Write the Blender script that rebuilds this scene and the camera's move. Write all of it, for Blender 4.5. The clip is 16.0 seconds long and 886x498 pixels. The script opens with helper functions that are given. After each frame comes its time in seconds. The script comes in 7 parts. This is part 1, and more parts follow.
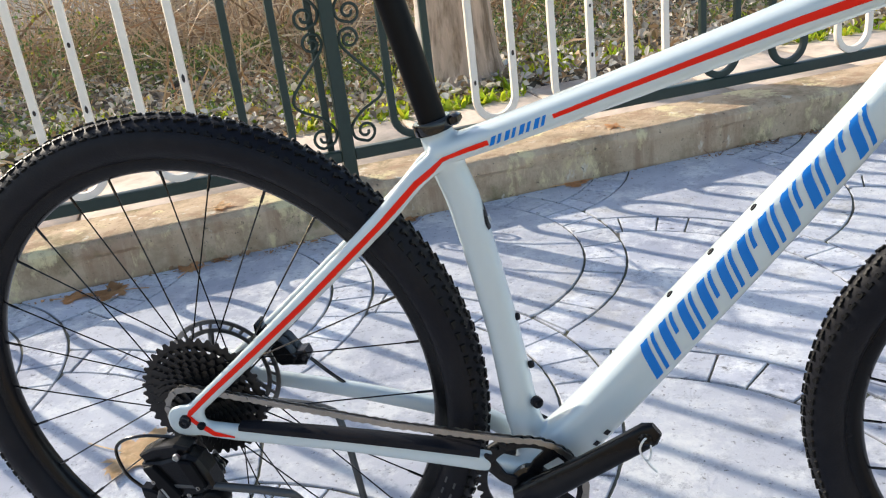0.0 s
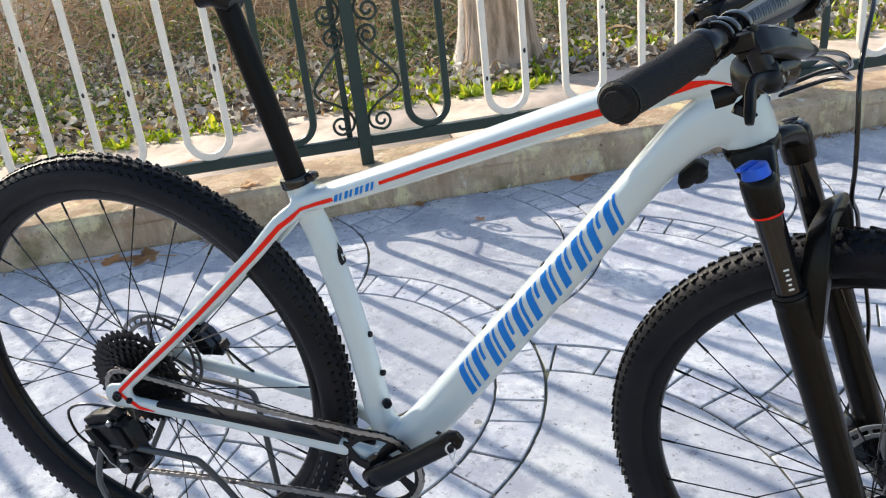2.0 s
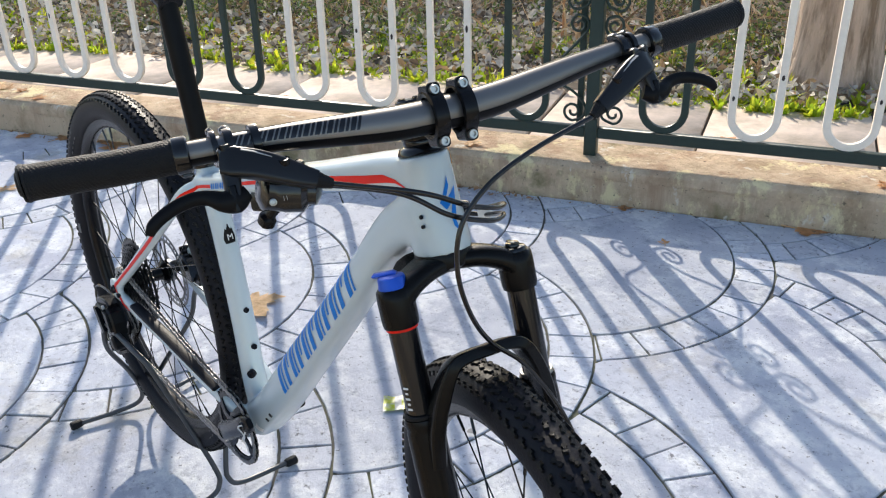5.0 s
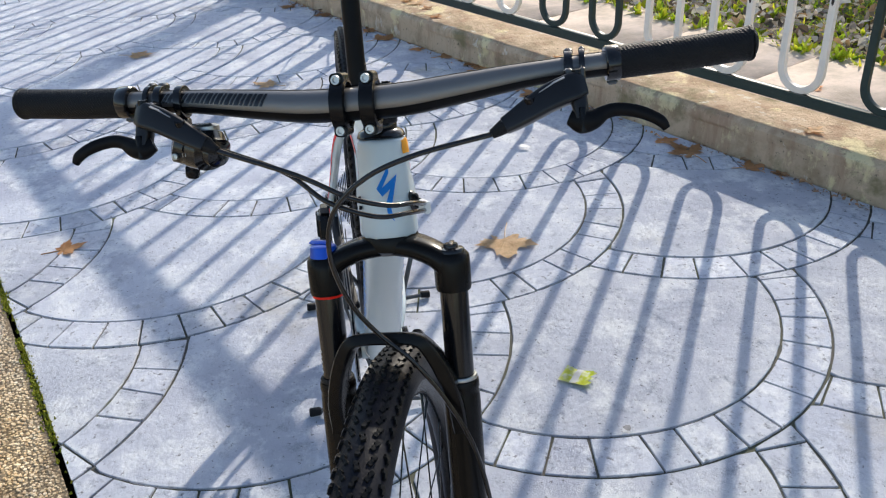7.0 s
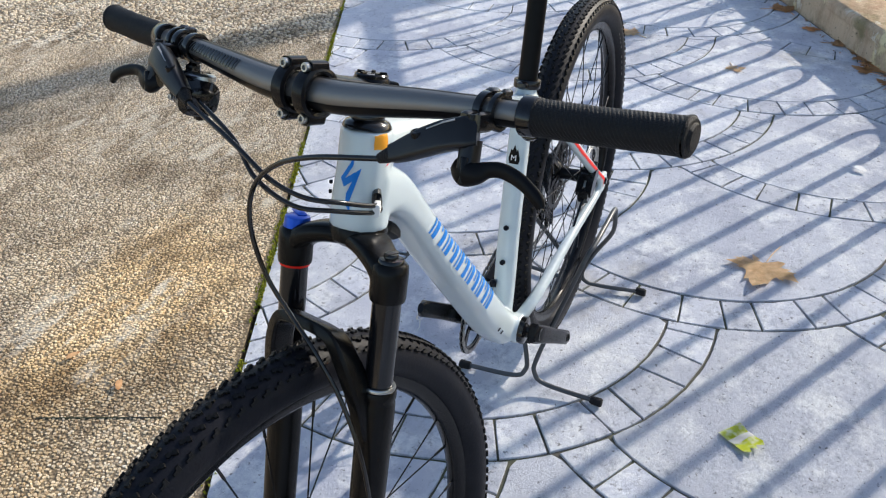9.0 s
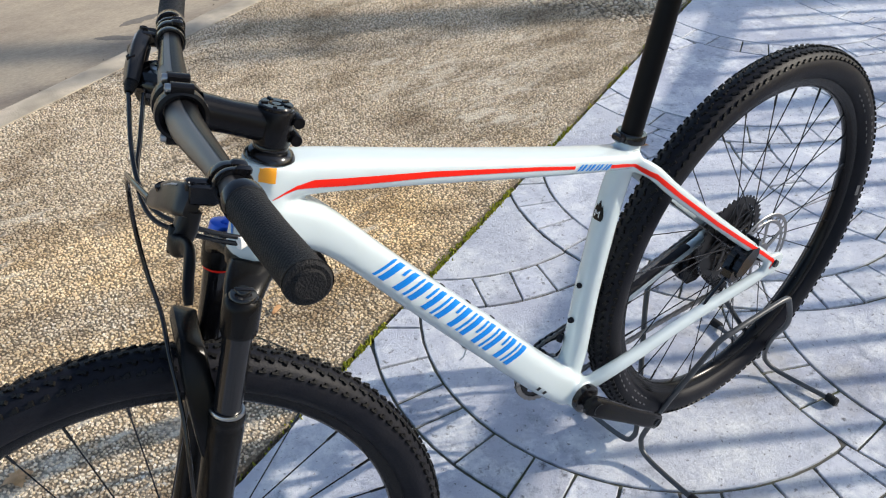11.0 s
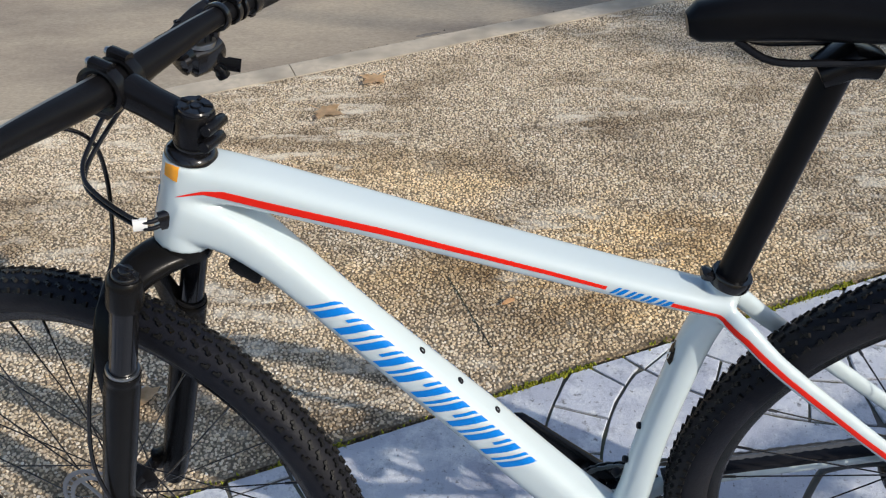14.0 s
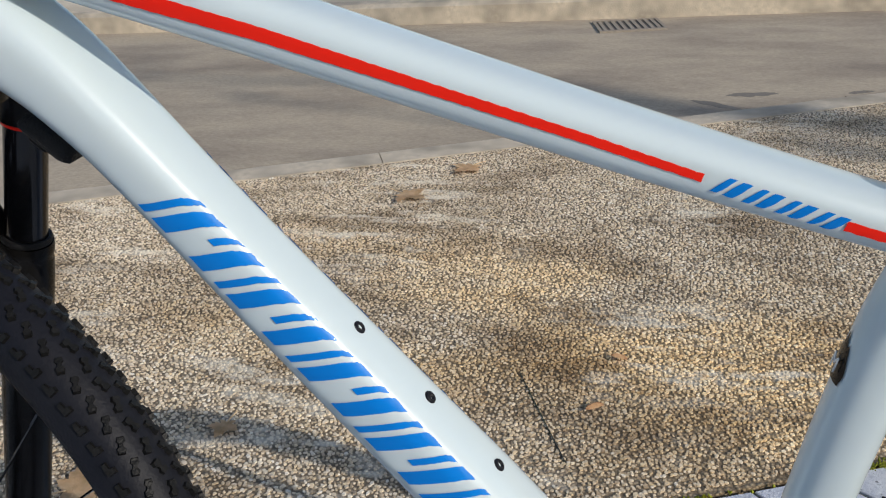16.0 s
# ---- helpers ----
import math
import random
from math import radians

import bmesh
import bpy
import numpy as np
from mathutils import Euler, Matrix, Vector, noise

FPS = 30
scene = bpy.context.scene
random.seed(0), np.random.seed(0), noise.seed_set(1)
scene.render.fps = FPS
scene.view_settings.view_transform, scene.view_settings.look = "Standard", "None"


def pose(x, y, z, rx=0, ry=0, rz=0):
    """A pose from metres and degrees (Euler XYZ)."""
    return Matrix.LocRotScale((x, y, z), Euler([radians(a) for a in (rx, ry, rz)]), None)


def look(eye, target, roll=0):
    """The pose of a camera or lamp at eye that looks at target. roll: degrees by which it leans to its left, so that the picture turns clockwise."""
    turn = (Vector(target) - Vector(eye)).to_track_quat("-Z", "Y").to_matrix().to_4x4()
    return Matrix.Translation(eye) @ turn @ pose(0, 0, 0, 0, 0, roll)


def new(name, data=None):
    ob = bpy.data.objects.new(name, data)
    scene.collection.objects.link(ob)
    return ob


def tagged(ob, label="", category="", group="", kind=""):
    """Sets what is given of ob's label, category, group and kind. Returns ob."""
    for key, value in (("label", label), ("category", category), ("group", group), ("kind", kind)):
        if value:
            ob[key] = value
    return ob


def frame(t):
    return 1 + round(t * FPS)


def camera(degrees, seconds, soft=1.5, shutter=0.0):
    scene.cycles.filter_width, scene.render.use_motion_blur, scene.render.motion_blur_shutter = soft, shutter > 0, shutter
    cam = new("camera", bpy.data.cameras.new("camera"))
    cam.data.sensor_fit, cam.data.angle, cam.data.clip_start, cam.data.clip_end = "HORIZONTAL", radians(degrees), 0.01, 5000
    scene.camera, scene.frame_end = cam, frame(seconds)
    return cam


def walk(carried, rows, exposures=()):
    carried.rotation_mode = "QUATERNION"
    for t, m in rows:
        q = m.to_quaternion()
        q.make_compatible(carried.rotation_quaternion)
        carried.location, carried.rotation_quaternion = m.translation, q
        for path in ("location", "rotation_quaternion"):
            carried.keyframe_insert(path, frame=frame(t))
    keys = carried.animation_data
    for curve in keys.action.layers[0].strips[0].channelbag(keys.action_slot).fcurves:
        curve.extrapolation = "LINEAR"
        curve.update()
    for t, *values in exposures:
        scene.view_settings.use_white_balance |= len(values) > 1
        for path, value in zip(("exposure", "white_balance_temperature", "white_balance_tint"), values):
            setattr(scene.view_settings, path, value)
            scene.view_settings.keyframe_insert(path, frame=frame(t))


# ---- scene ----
cam = camera(54.2, 16.0, 1.15)
PATH = [
    (0, (0.588, -0.909, 1.019), (0.133, 0.887, 0.264), -7.1),
    (0.5, (0.729, -0.981, 1.073), (0.233, 0.794, 0.296), -6.4),
    (1, (0.826, -1.017, 1.118), (0.257, 0.73, 0.327), -6.3),
    (1.5, (0.85, -1.008, 1.164), (0.22, 0.711, 0.358), -6.3),
    (2, (0.946, -0.985, 1.171), (0.291, 0.714, 0.342), -6.6),
    (2.5, (1.117, -0.98, 1.172), (0.389, 0.684, 0.335), -5.3),
    (3, (1.229, -0.915, 1.16), (0.367, 0.682, 0.322), -6.1),
    (5.5, (1.634, -0.417, 1.272), (0.108, 0.491, 0.351), -0.8),
    (6, (1.676, -0.284, 1.276), (0.03, 0.333, 0.322), -1.6),
    (6.5, (1.79, -0.139, 1.289), (0.078, 0.249, 0.33), -1.8),
    (7, (1.793, -0.051, 1.298), (0.066, 0.173, 0.315), -2.3),
    (7.5, (1.757, 0.046, 1.309), (0.037, 0.098, 0.29), -2.0),
    (8, (1.758, 0.179, 1.323), (0.065, -0.06, 0.286), -1.7),
    (8.5, (1.759, 0.335, 1.338), (0.129, -0.144, 0.283), -0.3),
    (9, (1.65, 0.401, 1.339), (0.113, -0.258, 0.241), 0.1),
    (9.5, (1.578, 0.45, 1.352), (0.137, -0.372, 0.234), -0.4),
    (10, (1.46, 0.543, 1.354), (0.168, -0.468, 0.21), -0.6),
    (12.5, (0.962, 0.851, 1.441), (0.518, -0.684, 0.238), -2.3),
    (13, (0.876, 0.782, 1.416), (0.603, -0.786, 0.206), -4.0),
    (13.5, (0.766, 0.73, 1.402), (0.664, -0.854, 0.185), -4.7),
    (14, (0.61, 0.729, 1.389), (0.742, -0.85, 0.168), -3.0),
    (14.5, (0.544, 0.637, 1.314), (0.919, -0.895, 0.084), -5.8),
    (15, (0.531, 0.543, 1.159), (1.034, -1.008, 0.001), -6.6),
    (15.5, (0.537, 0.49, 1.03), (1.012, -1.171, 0.022), -4.4),
    (16, (0.53, 0.454, 0.959), (0.965, -1.295, 0.091), -3.6),
]
walk(cam, [(t, look(eye, target, roll)) for t, eye, target, roll in PATH], [(0, 0.79, 6950, 10), (3.2, 0.80, 6850, 10), (5.3, 0.68, 6750, 10), (6.5, 0.52, 6700, 10), (8, 0.50, 6600, 10), (10.2, 0.52, 6720, 10), (12.3, 0.36, 6600, 10), (13.5, 0.25, 6550, 10), (14.5, 0.07, 6500, 10), (16, -0.14, 6400, 10)])

# ---- light ----
world = bpy.data.worlds.new("sky")
scene.world = world
world.use_nodes = True
SUN_AZ, SUN_EL = 151.0, 28.5     # where the sun stands: degrees from +x towards +y, and above the horizon
wn = world.node_tree.nodes
sky = wn.new("ShaderNodeTexSky")
sky.sky_type, sky.sun_disc = "NISHITA", False
sky.sun_elevation, sky.sun_rotation = radians(SUN_EL), radians(90 - SUN_AZ)
wn["Background"].inputs["Strength"].default_value = 0.15
world.node_tree.links.new(sky.outputs[0], wn["Background"].inputs["Color"])
sun = new("sun", bpy.data.lights.new("sun", "SUN"))
sun.data.energy, sun.data.angle, sun.data.color = 3.3, radians(0.6), (1.0, 0.93, 0.82)
sun_way = Vector((-math.cos(radians(SUN_AZ)) * math.cos(radians(SUN_EL)), -math.sin(radians(SUN_AZ)) * math.cos(radians(SUN_EL)), -math.sin(radians(SUN_EL))))
sun.matrix_world = Matrix.Translation((-4, 4, 6)) @ sun_way.to_track_quat("-Z", "Y").to_matrix().to_4x4()


# ---- materials ----
def mat(name, base, rough=0.5, metal=0.0, var=0.0, scale=20.0, bump=0.0, bump_scale=200.0, coat=0.0, second=None, mix_scale=3.0, spec=0.5, island=0.0, piece=0.0, detail=6.0, hard=(0.42, 0.66), stretch=None, deep=0.004):
    """A surface with variation at two scales: a fine grain and a broad stain towards a second colour."""
    m = bpy.data.materials.new(name)
    m.use_nodes = True
    nt = m.node_tree
    N, L = nt.nodes, nt.links
    b = N["Principled BSDF"]
    b.inputs["Roughness"].default_value = rough
    b.inputs["Metallic"].default_value = metal
    b.inputs["Specular IOR Level"].default_value = spec
    b.inputs["Coat Weight"].default_value = coat
    b.inputs["Coat Roughness"].default_value = 0.06
    b.inputs["Base Color"].default_value = (*base, 1)
    co = N.new("ShaderNodeTexCoord")
    where = co.outputs["Object"]
    if stretch:
        mp = N.new("ShaderNodeMapping")
        mp.inputs["Scale"].default_value = stretch
        L.new(where, mp.inputs["Vector"])
        where = mp.outputs[0]
    col = None
    if var or second or island or piece:
        rgb = N.new("ShaderNodeRGB")
        rgb.outputs[0].default_value = (*base, 1)
        col = rgb.outputs[0]
        if second:
            n2 = N.new("ShaderNodeTexNoise")
            n2.inputs["Scale"].default_value, n2.inputs["Detail"].default_value = mix_scale, detail
            n2.inputs["Roughness"].default_value = 0.65
            L.new(where, n2.inputs["Vector"])
            ramp = N.new("ShaderNodeValToRGB")
            ramp.color_ramp.elements[0].position, ramp.color_ramp.elements[1].position = hard
            L.new(n2.outputs[0], ramp.inputs[0])
            mx = N.new("ShaderNodeMix")
            mx.data_type = "RGBA"
            L.new(ramp.outputs[0], mx.inputs[0])
            L.new(col, mx.inputs[6])
            mx.inputs[7].default_value = (*second, 1)
            col = mx.outputs[2]
        factors = []
        if var:
            n1 = N.new("ShaderNodeTexNoise")
            n1.inputs["Scale"].default_value, n1.inputs["Detail"].default_value = scale, 5
            L.new(where, n1.inputs["Vector"])
            factors.append((n1.outputs[0], var))
        if island:
            g = N.new("ShaderNodeNewGeometry")
            factors.append((g.outputs["Random Per Island"], island))
        if piece:
            oi = N.new("ShaderNodeObjectInfo")
            factors.append((oi.outputs["Random"], piece))
        for out, amount in factors:
            mr = N.new("ShaderNodeMapRange")
            mr.inputs[3].default_value, mr.inputs[4].default_value = 1 - amount, 1 + amount
            L.new(out, mr.inputs[0])
            mx = N.new("ShaderNodeVectorMath")
            mx.operation = "SCALE"
            L.new(col, mx.inputs[0])
            L.new(mr.outputs[0], mx.inputs["Scale"])
            col = mx.outputs[0]
        L.new(col, b.inputs["Base Color"])
    if bump:
        nb = N.new("ShaderNodeTexNoise")
        nb.inputs["Scale"].default_value, nb.inputs["Detail"].default_value = bump_scale, 4
        L.new(where, nb.inputs["Vector"])
        bn = N.new("ShaderNodeBump")
        bn.inputs["Strength"].default_value, bn.inputs["Distance"].default_value = min(1.0, bump), deep
        L.new(nb.outputs[0], bn.inputs["Height"])
        L.new(bn.outputs[0], b.inputs["Normal"])
    return m


def concrete_material(name, coarse=1.0):
    """Stamped concrete, blue-grey: cloudy patches, pale bloom, brown stains, pits; each piece a little apart."""
    m = bpy.data.materials.new(name)
    m.use_nodes = True
    N, L = m.node_tree.nodes, m.node_tree.links
    b = N["Principled BSDF"]
    b.inputs["Specular IOR Level"].default_value = 0.12
    geo = N.new("ShaderNodeNewGeometry")
    where = geo.outputs["Position"]

    def cloud(scale, detail, lo, hi, rough=0.6, shift=0.0):
        at = N.new("ShaderNodeVectorMath")
        at.operation = "ADD"
        at.inputs[1].default_value = (shift, shift * 0.7, 0)
        L.new(where, at.inputs[0])
        n = N.new("ShaderNodeTexNoise")
        n.inputs["Scale"].default_value, n.inputs["Detail"].default_value, n.inputs["Roughness"].default_value = scale, detail, rough
        L.new(at.outputs[0], n.inputs["Vector"])
        r = N.new("ShaderNodeMapRange")
        r.inputs[1].default_value, r.inputs[2].default_value = lo, hi
        L.new(n.outputs[0], r.inputs[0])
        return r.outputs[0], n.outputs[0]

    def blend(a, colour, factor, amount=1.0):
        mx = N.new("ShaderNodeMix")
        mx.data_type = "RGBA"
        if amount < 1:
            k = N.new("ShaderNodeMath")
            k.operation = "MULTIPLY"
            k.inputs[1].default_value = amount
            L.new(factor, k.inputs[0])
            factor = k.outputs[0]
        L.new(factor, mx.inputs[0])
        L.new(a, mx.inputs[6])
        mx.inputs[7].default_value = (*colour, 1)
        return mx.outputs[2]

    base = N.new("ShaderNodeRGB")
    base.outputs[0].default_value = (0.575, 0.598, 0.662, 1)
    col = blend(base.outputs[0], (0.41, 0.432, 0.515), cloud(2.1, 4, 0.45, 0.66)[0])
    col = blend(col, (0.77, 0.785, 0.80), cloud(5.5 * coarse, 10, 0.49, 0.61, 0.75, 3.1)[0], 0.9)
    col = blend(col, (0.235, 0.255, 0.315), cloud(17 * coarse, 10, 0.57 - 0.04 * coarse, 0.67, 0.8, 7.7)[0], 0.75)
    col = blend(col, (0.36, 0.32, 0.25), cloud(1.7, 7, 0.58, 0.72, 0.7, 12.3)[0], 0.6)
    col = blend(col, (0.13, 0.13, 0.14), cloud(80 / coarse, 4, 0.66 - 0.04 * coarse, 0.70, 0.6, 1.3)[0], 0.85)
    oi = N.new("ShaderNodeObjectInfo")
    mr = N.new("ShaderNodeMapRange")
    mr.inputs[3].default_value, mr.inputs[4].default_value = 0.88, 1.1
    L.new(oi.outputs["Random"], mr.inputs[0])
    sc = N.new("ShaderNodeVectorMath")
    sc.operation = "SCALE"
    L.new(col, sc.inputs[0])
    L.new(mr.outputs[0], sc.inputs["Scale"])
    L.new(sc.outputs[0], b.inputs["Base Color"])
    rr = N.new("ShaderNodeMapRange")
    rr.inputs[3].default_value, rr.inputs[4].default_value = 0.62, 0.88
    L.new(cloud(6.0, 6, 0.3, 0.7, 0.6, 9.0)[0], rr.inputs[0])
    L.new(rr.outputs[0], b.inputs["Roughness"])
    add = N.new("ShaderNodeMath")
    add.operation = "ADD"
    L.new(cloud(42, 8, 0.2, 0.8, 0.8)[1], add.inputs[0])
    L.new(cloud(8, 3, 0.2, 0.8)[1], add.inputs[1])
    bn = N.new("ShaderNodeBump")
    bn.inputs["Strength"].default_value, bn.inputs["Distance"].default_value = 0.7, 0.008
    L.new(add.outputs[0], bn.inputs["Height"])
    L.new(bn.outputs[0], b.inputs["Normal"])
    return m


def curb_material(name):
    """Old rough concrete: grime, brown run-off streaks, yellow and pale lichen, dark moss, pits."""
    m = bpy.data.materials.new(name)
    m.use_nodes = True
    N, L = m.node_tree.nodes, m.node_tree.links
    b = N["Principled BSDF"]
    b.inputs["Roughness"].default_value, b.inputs["Specular IOR Level"].default_value = 0.92, 0.15
    where = N.new("ShaderNodeNewGeometry").outputs["Position"]

    def cloud(scale, detail, lo, hi, shift=0.0, stretch=(1, 1, 1), rough=0.65):
        mp = N.new("ShaderNodeMapping")
        mp.inputs["Location"].default_value, mp.inputs["Scale"].default_value = (shift, shift * 0.6, 0), stretch
        L.new(where, mp.inputs["Vector"])
        n = N.new("ShaderNodeTexNoise")
        n.inputs["Scale"].default_value, n.inputs["Detail"].default_value, n.inputs["Roughness"].default_value = scale, detail, rough
        L.new(mp.outputs[0], n.inputs["Vector"])
        r = N.new("ShaderNodeMapRange")
        r.inputs[1].default_value, r.inputs[2].default_value = lo, hi
        L.new(n.outputs[0], r.inputs[0])
        return r.outputs[0], n.outputs[0]

    base = N.new("ShaderNodeRGB")
    base.outputs[0].default_value = (0.63, 0.475, 0.325, 1)
    col = base.outputs[0]
    for colour, spec in (((0.37, 0.265, 0.165), (7.0, 10, 0.46, 0.64, 1.0)), ((0.44, 0.29, 0.19), (9.0, 6, 0.50, 0.62, 4.0, (1, 1, 0.12))), ((0.24, 0.205, 0.105), (4.2, 9, 0.57, 0.68, 8.0)),
                         ((0.82, 0.71, 0.42), (5.0, 12, 0.54, 0.60, 13.0, (1, 1, 0.5), 0.72)), ((0.78, 0.72, 0.60), (12.0, 9, 0.61, 0.66, 17.0, (1, 1, 0.5))), ((0.12, 0.10, 0.075), (60.0, 4, 0.63, 0.70, 2.0))):
        mx = N.new("ShaderNodeMix")
        mx.data_type = "RGBA"
        k = N.new("ShaderNodeMath")
        k.operation = "MULTIPLY"
        k.inputs[1].default_value = 0.85
        L.new(cloud(*spec)[0], k.inputs[0])
        L.new(k.outputs[0], mx.inputs[0])
        L.new(col, mx.inputs[6])
        mx.inputs[7].default_value = (*colour, 1)
        col = mx.outputs[2]
    L.new(col, b.inputs["Base Color"])
    bn = N.new("ShaderNodeBump")
    bn.inputs["Strength"].default_value, bn.inputs["Distance"].default_value = 1.0, 0.010
    L.new(cloud(34, 8, 0, 1)[1], bn.inputs["Height"])
    L.new(bn.outputs[0], b.inputs["Normal"])
    return m


M_CONCRETE = concrete_material("stamped_concrete")
M_BLOCK = concrete_material("stamped_block", 1.7)
M_JOINT = mat("joint_dirt", (0.10, 0.095, 0.085), 0.95, var=0.3, scale=60, second=(0.09, 0.10, 0.05), mix_scale=3)
M_CURB = curb_material("curb_concrete")
M_GREEN = mat("green_iron", (0.012, 0.032, 0.026), 0.4, var=0.2, scale=60, bump=0.15, bump_scale=90)
M_WHITE_IRON = mat("white_iron", (0.94, 0.82, 0.68), 0.45, var=0.08, scale=50, bump=0.15, bump_scale=90)
M_ASPHALT = mat("old_asphalt", (0.43, 0.355, 0.26), 0.9, var=0.35, scale=110, second=(0.265, 0.215, 0.165), mix_scale=1.8, bump=0.5, bump_scale=260, detail=11.0, stretch=(0.55, 1.3, 1))
M_KERB = mat("kerb_concrete", (0.58, 0.49, 0.37), 0.9, var=0.35, scale=40, second=(0.37, 0.315, 0.24), mix_scale=5, hard=(0.45, 0.6), detail=10.0, bump=0.5, bump_scale=120)
M_SOIL = mat("garden_soil", (0.045, 0.034, 0.024), 0.95, var=0.5, scale=40, second=(0.13, 0.10, 0.07), mix_scale=5, bump=0.8, bump_scale=60)
M_WHITE = mat("white_gloss_paint", (0.56, 0.64, 0.665), 0.25, coat=0.4, var=0.015, scale=3)
M_RED = mat("red_decal", (0.84, 0.016, 0.005), 0.4, spec=0.2, coat=0.05, var=0.03, scale=30)
M_BLUE = mat("blue_decal", (0.001, 0.185, 0.62), 0.4, spec=0.2, coat=0.05, var=0.03, scale=30)
M_BLACK = mat("satin_black", (0.006, 0.006, 0.007), 0.24, var=0.2, scale=40, bump=0.03, bump_scale=300, spec=0.2)
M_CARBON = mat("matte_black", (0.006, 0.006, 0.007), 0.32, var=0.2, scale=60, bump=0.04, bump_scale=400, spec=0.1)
M_GLOSS = mat("gloss_black", (0.007, 0.007, 0.008), 0.14, coat=0.2, var=0.1, scale=30, spec=0.4)
M_RUBBER = mat("tyre_rubber", (0.0075, 0.0082, 0.0125), 0.5, var=0.25, scale=50, second=(0.014, 0.014, 0.017), mix_scale=6, bump=0.15, bump_scale=300, spec=0.15)
M_KNOB = mat("tread_rubber", (0.008, 0.008, 0.008), 0.42, var=0.3, scale=120, second=(0.014, 0.0135, 0.013), mix_scale=14, bump=0.3, bump_scale=300, spec=0.14)
M_GRIP = mat("grip_rubber", (0.008, 0.008, 0.009), 0.55, var=0.2, scale=60, bump=0.5, bump_scale=700, spec=0.25)
M_LEVER = mat("lever_black", (0.010, 0.010, 0.0115), 0.3, var=0.15, scale=60, bump=0.03, bump_scale=400, spec=0.35)
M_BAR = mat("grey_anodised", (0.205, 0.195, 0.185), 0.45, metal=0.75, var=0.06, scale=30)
M_STEEL = mat("steel", (0.42, 0.42, 0.41), 0.3, metal=1.0, var=0.1, scale=80)
M_CHAIN = mat("chain_steel", (0.31, 0.30, 0.285), 0.35, metal=1.0, var=0.2, scale=90)
M_BLUE_ANO = mat("blue_anodised", (0.004, 0.085, 0.56), 0.3, metal=0.3, var=0.05)
M_ORANGE = mat("orange_sticker", (0.90, 0.36, 0.02), 0.4, var=0.05)
M_LABEL = mat("white_label", (0.75, 0.75, 0.74), 0.4, var=0.05)
M_GREYTXT = mat("grey_print", (0.35, 0.35, 0.35), 0.5, var=0.05)
M_STAND = mat("stand_steel", (0.075, 0.08, 0.085), 0.4, metal=0.4, var=0.2, scale=60)
M_BARK = mat("bark", (0.60, 0.45, 0.34), 0.95, var=0.4, scale=25, second=(0.27, 0.19, 0.13), mix_scale=14, bump=1.0, bump_scale=24, stretch=(1, 1, 0.16), deep=0.03, hard=(0.46, 0.60))
M_LIME = mat("limewash", (0.72, 0.64, 0.56), 0.9, var=0.15, scale=25, second=(0.40, 0.34, 0.28), mix_scale=8, bump=0.8, bump_scale=40)
M_DRYLEAF = mat("dry_leaf", (0.76, 0.43, 0.20), 0.75, var=0.25, scale=60, second=(0.54, 0.26, 0.10), mix_scale=14, bump=0.3, bump_scale=120, piece=0.2)
M_PALELEAF = mat("pale_dry_leaf", (0.84, 0.62, 0.38), 0.75, var=0.25, scale=60, second=(0.64, 0.42, 0.21), mix_scale=18, bump=0.3, bump_scale=120, piece=0.1)


# ---- geometry helpers ----
def part(name, bm, material, parent=None, label="", smooth=True, category="", group="", kind="", recalc=True):
    if recalc:
        bmesh.ops.recalc_face_normals(bm, faces=bm.faces)
    me = bpy.data.meshes.new(name)
    bm.to_mesh(me)
    bm.free()
    if smooth:
        me.shade_smooth()
        me.set_sharp_from_angle(angle=radians(38))
    me.materials.append(material)
    ob = new(name, me)
    if parent is not None:
        under(ob, parent)
    return tagged(ob, label, category, group, kind)


def under(ob, parent):
    ob.parent = parent
    base = Vector()
    p = parent
    m = Matrix()
    while p is not None:
        m = p.matrix_basis.copy() @ m if p.parent is None else p.matrix_parent_inverse @ p.matrix_basis @ m
        p = p.parent
    ob.matrix_parent_inverse = m.inverted()
    return ob


def thing(name, at, label, category, group=""):
    e = new(name)
    e.empty_display_size = 0.1
    e.matrix_basis = Matrix.Translation(at)
    return tagged(e, label, category, group)


